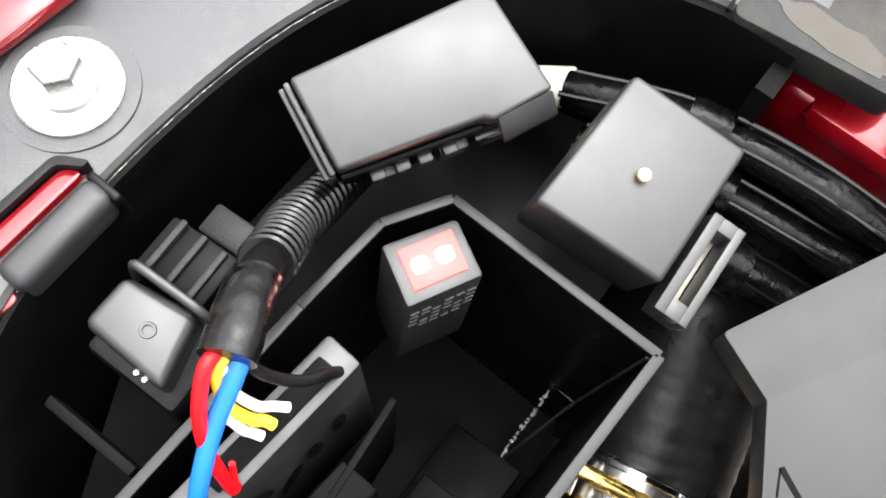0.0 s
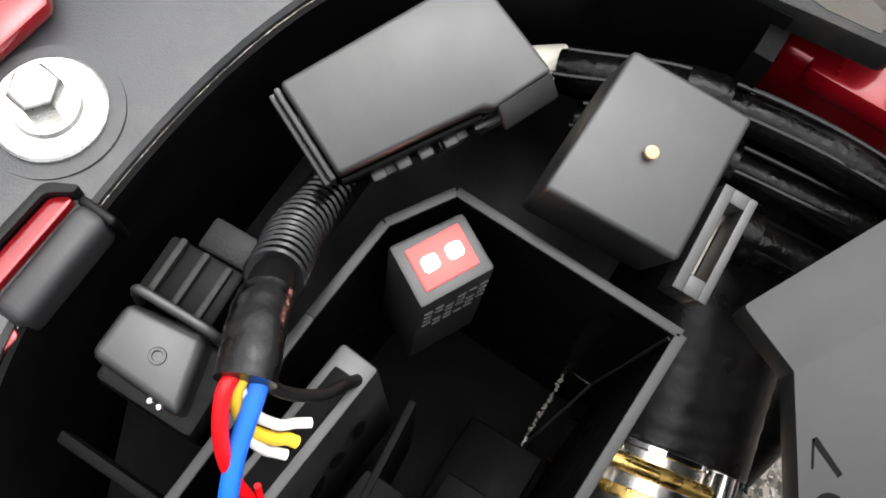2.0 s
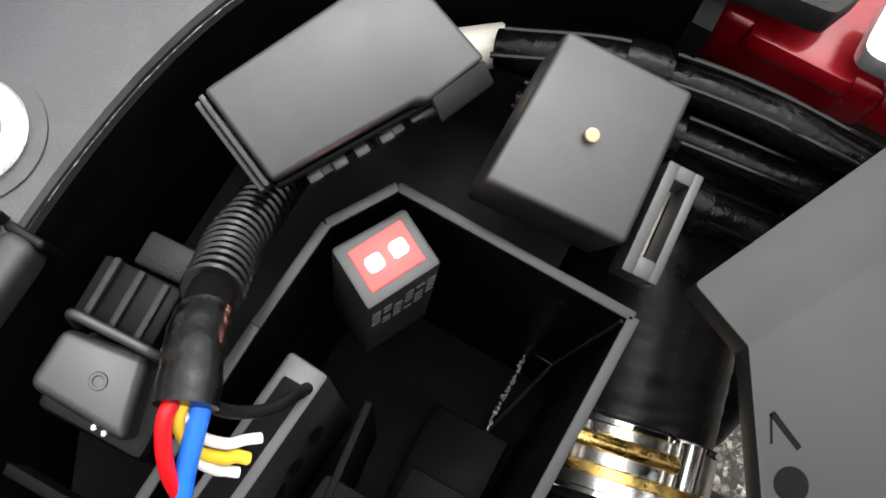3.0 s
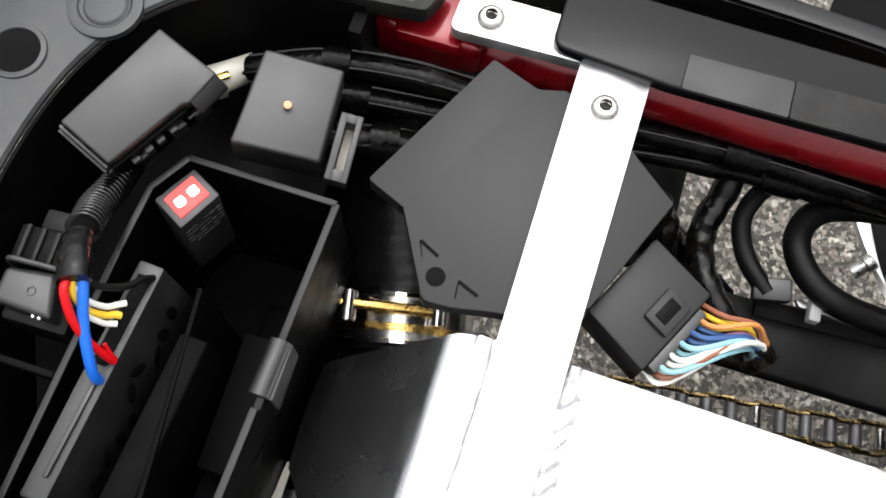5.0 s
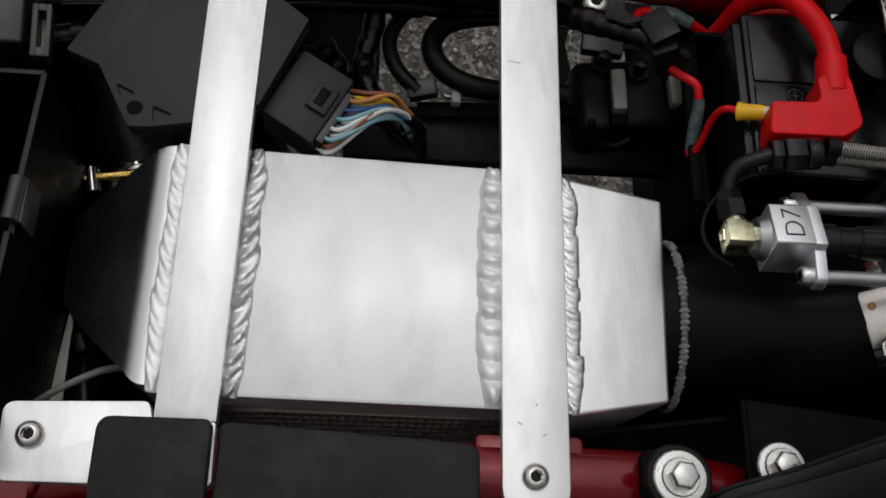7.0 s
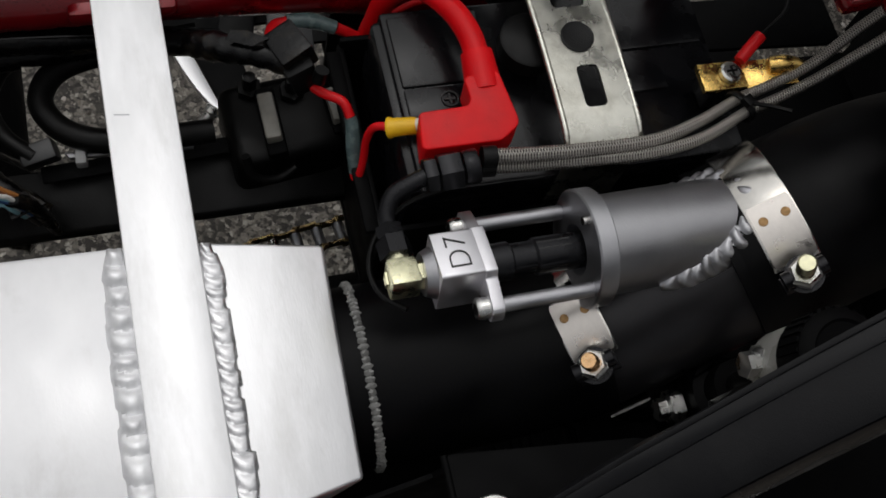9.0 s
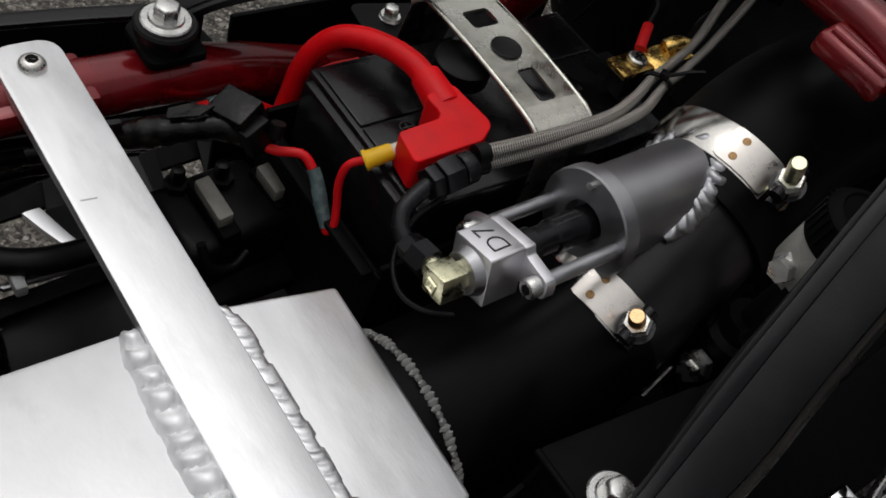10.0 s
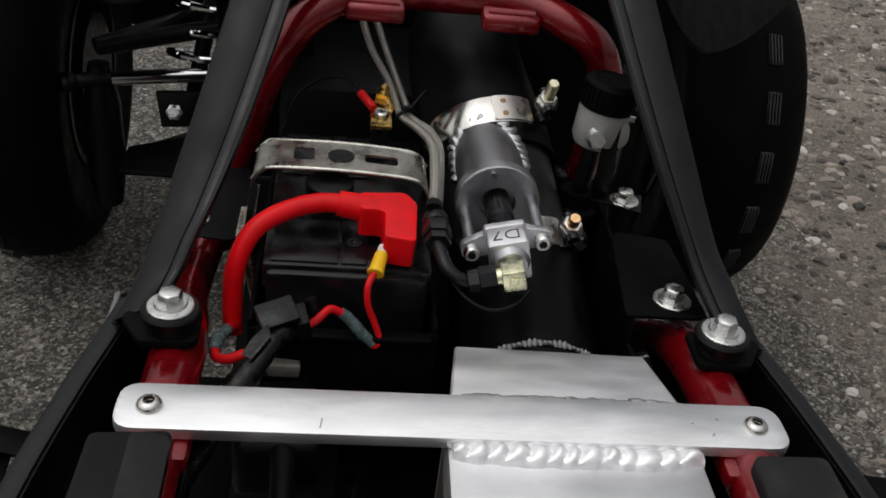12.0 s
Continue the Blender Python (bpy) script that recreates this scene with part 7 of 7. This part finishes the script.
    bm = box(mesh(), c_, (0.0034, 0.0024, 0.0050), fm, 0.0006)
    part("terminal_cover", bm, "abs", fb)
wc = thing("white_connector", (-0.09, -0.288, -0.05), "white nylon plug with tan wires behind the fuse box", "connector")
bm = tube(mesh(), [(-0.0830, -0.2960, -0.036), (-0.0890, -0.2890, -0.036), (-0.0980, -0.2800, -0.037)], lambda u: 0.0068 - 0.0014 * u, 16)
part("shell", bm, "nylon", wc)
bm = box(mesh(), (-0.0810, -0.2930, -0.036), (0.006, 0.012, 0.011), Euler((0, 0, 0.7)).to_matrix(), 0.001)
part("latch", bm, "nylon", wc)
bm = box(mesh(), (-0.0850, -0.2885, -0.0295), (0.003, 0.006, 0.002), Euler((0, 0, 0.7)).to_matrix(), 0.0004)
part("tan_seal", bm, "brass", wc)

# small relay with a dimple
sr, sn, smid = block("small_relay", [(0.0318, -0.3190, 0.0025), (0.0192, -0.3192, 0.0030), (0.0160, -0.3022, 0.0010), (0.0323, -0.2973, 0.0010)], 0.024, "abs", "small black relay with a round dimple", "relay", 0.0022)
bm = lathe_closed(mesh(), Vector((0.0248, -0.3078, 0.0018)) - sn * 0.0006, sn, [(0, 0.0009), (0.0009, 0.0011), (0.0009, 0.0017), (0, 0.0020)], 20)
part("dimple", bm, "abs", sr)
bm = slab(mesh(), [(0.0350, -0.3205, -0.0100), (0.0165, -0.3195, -0.0095), (0.0155, -0.2975, -0.0115), (0.0345, -0.2960, -0.0115)], (0, 0, -0.020), 0.002)
part("skirt", bm, "rubber", sr)
tw = Euler((0, 0, 0.06)).to_matrix()
bm = box(mesh(), (0.0090, -0.3120, -0.0065), (0.0130, 0.0175, 0.0150), tw, 0.001)
part("plug_body", bm, "tray", sr)
for dy in (-0.0055, 0.0, 0.0055):
    bm = box(mesh(), (0.0090, -0.3120 + dy, 0.0012), (0.0125, 0.0016, 0.0024), tw, 0.0005)
    part("plug_rib", bm, "pad", sr)
bm = tube(mesh(), [(0.0175, -0.3195, -0.004), (0.0165, -0.3190, 0.0030), (0.0160, -0.3120, 0.0038), (0.0155, -0.3020, 0.0030), (0.0155, -0.3000, -0.003)], 0.0011, 10)
part("wire_latch", bm, "abs", sr)
bm = box(mesh(), (-0.0030, -0.3130, -0.0120), (0.0080, 0.0120, 0.0100), tw, 0.001)
part("plug_boot", bm, "rubber", sr)
for x, y in ((0.0324, -0.3043), (0.0324, -0.3020)):
    part("droplet", blob(mesh(), (x, y, -0.0004), (0.0009, 0.0008, 0.0007)), "chrome", sr, "shiny drop of water")
bm = slab(mesh(), [(0.0465, -0.3185, -0.0110), (0.0490, -0.3180, -0.0110), (0.0490, -0.2945, -0.0125), (0.0465, -0.2945, -0.0125)], (0, 0, -0.012), 0.0005)
part("tray_rib", bm, "abs_dark", sr)

# corrugated conduit with tape and the loose wires
con = thing("corrugated_conduit", (-0.01, -0.29, 0.0), "black corrugated conduit ending in tape above the tray", "conduit")
cp = [(-0.0400, -0.3080, -0.0280), (-0.0300, -0.3065, -0.0220), (-0.0200, -0.3045, -0.0140), (-0.0110, -0.3020, -0.0040), (-0.0040, -0.2985, 0.0040), (0.0040, -0.2950, 0.0130), (0.0100, -0.2920, 0.0180)]
core = part("corrugated_tube", tube(mesh(), cp, 0.0044, 18, 8), "abs_dark", con)
way_ = smooth_path(cp, 9)
for k_ in range(1, len(way_) - 12, 2):
    d_ = (way_[k_ + 1] - way_[k_]).normalized()
    part("ridge", lathe_closed(mesh(), way_[k_], d_, [(-0.0008, 0.0042), (-0.0007, 0.0058), (-0.0002, 0.0063), (0.0002, 0.0063), (0.0007, 0.0058), (0.0008, 0.0042)], 20), "gloss_strip", core)
bm = tube(mesh(), [(0.0060, -0.2940, 0.0150), (0.0110, -0.2915, 0.0190), (0.0160, -0.2885, 0.0215), (0.0210, -0.2862, 0.0220)], lambda u: 0.0058 - 0.0001 * math.sin(u * 22) + 0.0003 * u, 20, 10, flat=0.85)
part("tape_wrap", bm, "tape", con)
ends = [
    ("blue_wire", "blue", 0.0019, [(0.0190, -0.2845, 0.0205), (0.0235, -0.2835, 0.0180), (0.0320, -0.2820, 0.0110), (0.0400, -0.2795, 0.0030), (0.0445, -0.2780, -0.0040), (0.0450, -0.2778, -0.0100)], "thick blue wire from the taped conduit to the control unit"),
    ("red_wire", "red_wire", 0.0015, [(0.0205, -0.2885, 0.0225), (0.0250, -0.2878, 0.0222), (0.0310, -0.2850, 0.0160), (0.0350, -0.2815, 0.0070), (0.0370, -0.2775, -0.0030), (0.0375, -0.2755, -0.0085)], "thin red wire from the taped conduit"),
    ("yellow_wire", "yellow_wire", 0.0013, [(0.0205, -0.2870, 0.0215), (0.0240, -0.2865, 0.0190), (0.0265, -0.2835, 0.0110), (0.0255, -0.2795, 0.0045), (0.0240, -0.2778, 0.0020), (0.0234, -0.2760, 0.0005)], "yellow wire with a bare crimped end"),
    ("white_wire", "white", 0.0011, [(0.0210, -0.2850, 0.0200), (0.0240, -0.2835, 0.0140), (0.0230, -0.2800, 0.0060), (0.0208, -0.2780, 0.0028), (0.0190, -0.2758, 0.0012)], "white wire ending above the control unit"),
    ("white_wire", "white", 0.0011, [(0.0215, -0.2855, 0.0200), (0.0275, -0.2835, 0.0110), (0.0280, -0.2800, 0.0040), (0.0272, -0.2782, 0.0012), (0.0264, -0.2763, 0.0000)], "second white wire ending above the control unit"),
    ("black_wire", "rubber", 0.0013, [(0.0190, -0.2860, 0.0200), (0.0180, -0.2815, 0.0120), (0.0140, -0.2770, 0.0040), (0.0090, -0.2750, -0.0020), (0.0060, -0.2745, -0.0090)], "black wire into the control unit"),
    ("red_wire", "red_wire", 0.0007, [(0.0340, -0.2775, 0.0000), (0.0360, -0.2758, -0.0050), (0.0365, -0.2752, -0.0090)], "short red stub on the control unit"),
]
for nm, mt_, r_, pts, lab in ends:
    wire(nm, pts, r_, mt_, lab, group="wires over the control unit")

# ---- black plate of the main control unit, and its connector ----
ecu = thing("engine_control_unit", (-0.065, -0.155, -0.03), "flat matt black engine control unit with cut-out corner plate", "control unit")
out = [(-0.0527, -0.2146), (-0.1137, -0.1844), (-0.1065, -0.1650), (-0.1090, -0.1550), (-0.1050, -0.1350), (-0.0910, -0.1230), (-0.0770, -0.1055), (-0.0300, -0.1250), (-0.0200, -0.1400), (-0.0185, -0.1560), (-0.0155, -0.1720), (-0.0150, -0.1820), (-0.0460, -0.1990)]
bm = mesh()
slab(bm, [(x, y, -0.0085 - 0.02 * (x + 0.05)) for x, y in rounded([(x, y, 0.0035 if i in (10, 11) else 0.0012) for i, (x, y) in enumerate(out)], 0.0012, 3)], (0, 0, -0.0085), 0.0008)
part("case", bm, "abs_matt", ecu)
# a flat dark disc stands for the shade inside the hole
bm = lathe(mesh(), (-0.0245, -0.1800, -0.0091), (0, 0, 1), [(-0.002, 0.0036), (0.0003, 0.0036), (0.0003, 0)], 28)
part("mount_hole_shade", bm, "abs_dark", ecu)
# each slot is a dark bar that paints a pocket's shadowed edge
for cx, cy, ang in ((-0.0338, -0.1853, 1.12), (-0.0236, -0.1678, 1.20)):
    bm = slab(mesh(), [(cx + a * math.cos(ang) - b * math.sin(ang), cy + a * math.sin(ang) + b * math.cos(ang), -0.0090) for a, b in ((-0.0044, -0.0006), (0.0044, -0.0006), (0.0044, 0.0006), (-0.0044, 0.0008))], (0, 0, 0.0004), 0)
    part("slot", bm, "abs_dark", ecu)
# thin dark bars paint the second shaded edge of each slot's triangular pocket
for a_, b_ in (((-0.0357, -0.1893), (-0.0300, -0.1868)), ((-0.0252, -0.1718), (-0.0190, -0.1712))):
    a_, b_ = Vector((*a_, -0.0090)), Vector((*b_, -0.0090))
    d_ = (b_ - a_).normalized()
    n_ = Vector((-d_.y, d_.x, 0)) * 0.00022
    part("pocket_edge_shade", slab(mesh(), [a_ + n_, b_ + n_, b_ - n_, a_ - n_], (0, 0, 0.0004), 0), "abs_dark", ecu)
cn = thing("multi_pin_connector", (-0.038, -0.10, -0.04), "large black multi-pin connector with coloured wires", "connector")
cc = [Vector(p) for p in ((-0.0640, -0.1075, -0.0160), (-0.0495, -0.0825, -0.0185), (-0.0140, -0.1005, -0.0180), (-0.0290, -0.1250, -0.0155))]
part("housing", slab(mesh(), cc, (0, 0, -0.020), 0.0015), "abs_matt", cn)
cu_ = (cc[2] - cc[1]).normalized()
cw = (cc[1] - cc[0]).normalized()
cm = Matrix((cu_, cw, cu_.cross(cw))).transposed()
bm = box(mesh(), cc[1].lerp(cc[2], 0.45) - cw * 0.0075 + Vector((0, 0, 0.0010)), (0.0150, 0.0110, 0.0028), cm, 0.0008)
lf = part("latch_frame", bm, "abs_matt", cn)
bm = box(mesh(), cc[1].lerp(cc[2], 0.45) - cw * 0.0075 + Vector((0, 0, 0.0026)), (0.0095, 0.0050, 0.0008), cm, 0.0003)
part("latch", bm, "tray", lf)
bm = box(mesh(), cc[1].lerp(cc[2], 0.55) + cw * 0.0015 + Vector((0, 0, -0.006)), (0.0300, 0.0040, 0.0110), cm, 0.0008)
part("wire_seal", bm, "abs", cn)
cols = ["brown", "navy", "cyan", "orange", "cyan", "white", "navy", "white", "yellow_wire", "cyan", "brown", "violet", "white", "yellow_wire", "white", "cyan", "navy", "cyan"]
rng = random.Random(11)
for i, c_ in enumerate(cols):
    f_ = 0.10 + 0.86 * ((i * 7) % len(cols)) / len(cols)
    a0 = cc[1].lerp(cc[2], f_) + cw * 0.0010 + Vector((0, 0, -0.0030 - 0.0030 * (i % 3)))
    swing = rng.uniform(-1, 1)
    e0 = Vector((-0.0430 + 0.0040 * f_ + 0.0014 * swing, -0.0580 - 0.0020 * f_ + rng.uniform(-0.0012, 0.0012), -0.0345 + rng.uniform(-0.0045, 0.0030)))
    m0 = a0 + cw * 0.0065 + Vector((-0.0005, 0.0015, 0.0030 + rng.uniform(0, 0.0018)))
    m1 = a0.lerp(e0, 0.62) + Vector((0.0016 * swing, 0.0030, 0.0070 + rng.uniform(-0.0012, 0.0018)))
    wire("connector_wire", [a0 - cw * 0.002, a0, m0, m1, e0, e0 + Vector((-0.0006, 0.0035, -0.0080)), e0 + Vector((-0.0030, 0.0060, -0.0220))], 0.00105, c_, "", cn, seg=8)
bm = tube(mesh(), [(-0.0440, -0.0600, -0.0400), (-0.0435, -0.0550, -0.0420), (-0.0440, -0.0510, -0.0490), (-0.0460, -0.0490, -0.0640), (-0.0480, -0.0470, -0.0880)], lambda u: 0.0056 - 0.0012 * u, 16, flat=0.6)
part("loom_sleeve", bm, "tape", cn)
part("sleeve_flap", slab(mesh(), [(-0.0514, -0.0531, -0.0500), (-0.0445, -0.0445, -0.0510), (-0.0379, -0.0586, -0.0490), (-0.0430, -0.0600, -0.0480)], (0, 0, -0.0012), 0.0003), "tape", cn)
cn.location.x -= 0.0020

# ---- looms and hoses along the left rail ----
looms = [
    ([(-0.0920, -0.2800, -0.0300), (-0.1010, -0.2500, -0.0240), (-0.1060, -0.2150, -0.0240), (-0.1090, -0.1700, -0.0300), (-0.1160, -0.1200, -0.0340), (-0.1200, -0.0700, -0.0380), (-0.1200, -0.0100, -0.0440), (-0.116, 0.04, -0.050)], 0.0060),
    ([(-0.0860, -0.2700, -0.0380), (-0.0940, -0.2400, -0.0340), (-0.0990, -0.2050, -0.0360), (-0.1080, -0.1500, -0.0440), (-0.1170, -0.1000, -0.0500), (-0.1220, -0.0500, -0.0540), (-0.1240, 0.0000, -0.0580), (-0.122, 0.04, -0.060)], 0.0055),
    ([(-0.0780, -0.2450, -0.0440), (-0.0860, -0.2150, -0.0460), (-0.0930, -0.1700, -0.0560), (-0.0960, -0.1200, -0.0680), (-0.1000, -0.0850, -0.1000), (-0.1050, -0.0600, -0.1500)], 0.0070),
]
for pts, r_ in looms:
    ph = r_ * 1000
    lm = thing("wiring_loom", pts[0], "wrinkled black taped loom along the red rail", "wiring loom", "looms along the rail")
    part("wrap", tube(mesh(), pts, lambda u: r_ + 0.0005 * math.sin(u * 37 + ph) + 0.0003 * math.sin(u * 90 + 2 * ph), 18, 12, flat=0.85), "loom", lm)
    way_ = smooth_path(pts, 6)
    for f_ in (0.16, 0.40, 0.66):
        k_ = int(f_ * len(way_))
        part("tape_band", tube(mesh(), way_[k_ : k_ + 3], r_ + 0.0009, 16, 2), "loom", lm)
    # Thin glossy tubes added so highlight lines run along each loom.
    for turn_ in (0.7, 2.1):
        lift_ = [Vector((math.cos(turn_ + 0.10 * k) * r_, 0, math.sin(turn_ + 0.10 * k) * r_ * 0.85 + 0.0006)) for k in range(len(pts))]
        part("gloss_strip", tube(mesh(), [Vector(q) + l for q, l in zip(pts, lift_)], 0.0008, 8, 8), "gloss_strip", lm, "thin glossy ridge added to draw a highlight along the loom")
loop = thing("cable_loop", (-0.10, -0.03, -0.09), "glossy black cable loops hanging below the rail", "cable")
lp = [(-0.1330, 0.0300, -0.0660), (-0.1270, -0.0150, -0.0660), (-0.1180, -0.0370, -0.0640), (-0.1010, -0.0440, -0.0620), (-0.0850, -0.0340, -0.0620), (-0.0780, -0.0120, -0.0630), (-0.0790, 0.0300, -0.0650)]
part("cable", tube(mesh(), lp, 0.0058, 16), "rubber", loop)
lp = [(-0.1300, -0.0500, -0.0640), (-0.1220, -0.0610, -0.0650), (-0.1060, -0.0670, -0.0660), (-0.0900, -0.0620, -0.0670), (-0.0780, -0.050, -0.0690)]
part("cable", tube(mesh(), lp, 0.0042, 14), "rubber", loop)
lp = [(-0.1300, -0.0750, -0.0600), (-0.1180, -0.0760, -0.0700), (-0.1020, -0.0800, -0.0760), (-0.0850, -0.0780, -0.0760), (-0.0700, -0.0680, -0.0780), (-0.056, -0.05, -0.085)]
part("cable", tube(mesh(), lp, lambda u: 0.0062 + 0.0003 * math.sin(u * 50), 16, 10), "tape", loop)
lp = [(-0.1040, -0.1050, -0.0700), (-0.0980, -0.0960, -0.0850), (-0.0840, -0.0920, -0.1000), (-0.0700, -0.0820, -0.1100), (-0.058, -0.06, -0.115)]
part("cable", tube(mesh(), lp, lambda u: 0.0078 + 0.0007 * math.sin(u * 44), 16, 10), "tape", loop)
br = thing("loom_bracket", (-0.07, -0.03, -0.11), "dull steel loom bracket with a cable tie", "bracket")
part("strip", box(mesh(), (-0.0790, 0.010, -0.0840), (0.008, 0.120, 0.003), Euler((0, 0.3, 0.05)).to_matrix(), 0.0006), "engine", br)
part("clip", box(mesh(), (-0.0800, -0.0480, -0.0700), (0.010, 0.016, 0.010), Euler((0.2, 0.2, 0.2)).to_matrix(), 0.0015), "abs", br)
# Pale metal slab added to paint the sky's sheen on the beam's top edge.
part("edge_strip", slab(mesh(), [(-0.0796, -0.0375, -0.0700), (-0.0764, -0.0355, -0.0700), (-0.0742, 0.0200, -0.0700), (-0.0782, 0.0200, -0.0700)], (0, 0, -0.003), 0.0006), "pipe", br)
part("tie_head", box(mesh(), (-0.0760, -0.0300, -0.0670), (0.012, 0.005, 0.006), None, 0.001), "sticker", br)
gp = thing("chassis_side_beam", (-0.065, 0.01, -0.20), "broad black frame member beside the intercooler", "beam")
part("web", slab(mesh(), [(-0.0820, -0.0900, -0.0900), (-0.0520, -0.0900, -0.1000), (-0.0520, 0.1000, -0.1000), (-0.0820, 0.1000, -0.0900)], (0, 0, -0.008), 0.002), "black_steel", gp)
part("gusset", slab(mesh(), [(-0.0820, -0.1300, -0.0950), (-0.1120, -0.1300, -0.0950), (-0.1060, -0.0860, -0.0950), (-0.0840, -0.0560, -0.0950)], (0, 0, -0.006), 0.001), "abs_dark", gp)
ab = thing("air_box", (-0.2, -0.115, -0.245), "black cylindrical air box below the rail", "air box")
part("drum", lathe(mesh(), (-0.130, -0.115, -0.205), (-1, 0, 0), [(0, 0.034), (0.003, 0.040), (0.012, 0.042), (0.120, 0.042), (0.124, 0.036)], 36), "abs_dark", ab)
part("clamp_ring", band(mesh(), (-0.150, -0.115, -0.205), (1, 0, 0), 0.0421, 0.0436, 0.010, 48), "black_steel", ab)
# Tub added to close the view below; near-black so the bay reads shaded.
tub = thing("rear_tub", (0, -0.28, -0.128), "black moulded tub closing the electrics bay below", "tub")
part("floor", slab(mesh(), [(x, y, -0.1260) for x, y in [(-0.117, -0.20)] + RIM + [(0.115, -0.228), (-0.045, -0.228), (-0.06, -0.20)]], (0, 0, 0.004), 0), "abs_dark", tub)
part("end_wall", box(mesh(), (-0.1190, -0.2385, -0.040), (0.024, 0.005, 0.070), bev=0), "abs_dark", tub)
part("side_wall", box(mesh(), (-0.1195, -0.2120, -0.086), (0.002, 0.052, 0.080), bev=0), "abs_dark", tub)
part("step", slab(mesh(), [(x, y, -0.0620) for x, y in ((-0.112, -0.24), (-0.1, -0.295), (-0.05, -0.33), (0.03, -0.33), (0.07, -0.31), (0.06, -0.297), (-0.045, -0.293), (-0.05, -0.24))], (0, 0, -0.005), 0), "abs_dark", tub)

solo("splash_guard", slab(mesh(), [(x, y, -0.170) for x, y in ((-0.12, -0.26), (0.085, -0.26), (0.085, -0.180), (-0.12, -0.18))], (0, 0, 0.004), 0.001), "abs_dark", (-0.05, -0.22, -0.17), "black plastic splash guard under the rear tank", "splash guard")

# drive chain low beside the intercooler, with gilded side plates
chain = thing("drive_chain", (-0.06, 0.0, -0.21), "roller drive chain with gold side plates", "chain")
PITCH = 0.0135
run = Vector((-0.13, 1, 0)).normalized()
over = Vector((run.y, -run.x, 0))
for i in range(30):
    c = Vector((-0.0585, 0.0, -0.2000)) + run * (i - 18) * PITCH
    wide = 0.0062 if i % 2 else 0.0076
    for sd in (-1, 1):
        bm = mesh()
        o = [(-PITCH * 0.5, 0.0), (-PITCH * 0.42, 0.0048), (-PITCH * 0.15, 0.0036), (PITCH * 0.15, 0.0036), (PITCH * 0.42, 0.0048), (PITCH * 0.5 , 0.0), (PITCH * 0.42, -0.0048), (PITCH * 0.15, -0.0036), (-PITCH * 0.15, -0.0036), (-PITCH * 0.42, -0.0048)]
        slab(bm, [c + over * sd * wide + run * a * 1.25 + Vector((0, 0, h)) for a, h in o], over * sd * 0.0013, 0)
        part("side_plate", bm, "chain_gold", chain)
    part("roller", lathe(mesh(), c + run * PITCH / 2 - over * 0.0058, over, [(0, 0.0035), (0.0116, 0.0035)], 14), "steel" if i % 5 == 2 else "pipe", chain)

# turbo outlet clamp under the rear slope
oc = thing("band_clamp", (-0.03, -0.195, -0.15), "polished band clamp with a brass-coloured bolt on the rear hose", "hose clamp")
CA = Vector((0.965, 0.20, -0.12)).normalized()
CC = Vector((-0.0265, -0.1950, -0.1240))
part("band", band(mesh(), CC - CA * 0.004, CA, 0.0312, 0.0326, 0.0230, 64), "steel", oc)
for q in (-0.0145, 0.0065):
    part("rolled_edge", band(mesh(), CC + CA * q, CA, 0.0318, 0.0334, 0.0022, 64), "chrome", oc)
part("inner_strap", band(mesh(), CC, CA, 0.0324, 0.0331, 0.0036, 64), "brass", oc)
part("bolt", tube(mesh(), [(-0.0245, -0.2230, -0.0870), (-0.0280, -0.2060, -0.0880), (-0.0330, -0.1830, -0.0910)], 0.0026, 12), "brass", oc)
for p_ in ((-0.0242, -0.2185, -0.0880), (-0.0340, -0.1800, -0.0915)):
    part("trunnion", lathe(mesh(), Vector(p_) - CA * 0.0065, CA, [(0, 0.0040), (0.013, 0.0040)], 16), "steel", oc)
th = thing("turbo_hose", (-0.06, -0.2, -0.14), "fat black rubber hose bending under the control unit", "hose")
part("hose_wall", tube(mesh(), [CC + CA * 0.010, CC, CC - CA * 0.020, (-0.0720, -0.2080, -0.1080), (-0.0960, -0.2140, -0.0960), (-0.12, -0.216, -0.10)], lambda u: 0.0304 + 0.00018 * math.sin(u * 210), 40, 14), "wrapped_hose", th)
part("inlet_pipe", tube(mesh(), [CC + CA * 0.004, CC + CA * 0.060], 0.0290, 36), "hose", th)
wire("thin_cable", [(0.1010, -0.2230, -0.0680), (0.0955, -0.2120, -0.0610), (0.0890, -0.2005, -0.0600), (0.0835, -0.1905, -0.0620), (0.0790, -0.1800, -0.0700)], 0.0017, "grey_cable", "thin pale cable in the gap beside the plenum", category="cable")
gb = thing("tank_bracket", (0.07, -0.222, -0.105), "pale flat bracket and black tube beside the rear tank", "bracket")
part("flat_strip", slab(mesh(), [(x, y, -0.1000) for x, y in rounded([(0.0440, -0.2225), (0.0920, -0.2258), (0.0895, -0.2188), (0.0490, -0.2200)], 0.0010, 3)], (0, 0, -0.0020), 0.0004), "nylon", gb)
part("tube", tube(mesh(), [(0.0560, -0.2120, -0.1140), (0.0760, -0.2120, -0.1100), (0.0960, -0.2080, -0.1080)], 0.0080, 20), "fender_black", gb)
part("clip", box(mesh(), (0.0600, -0.2150, -0.1010), (0.010, 0.006, 0.006), Euler((0.2, 0.1, 0.4)).to_matrix(), 0.0015), "abs", gb)
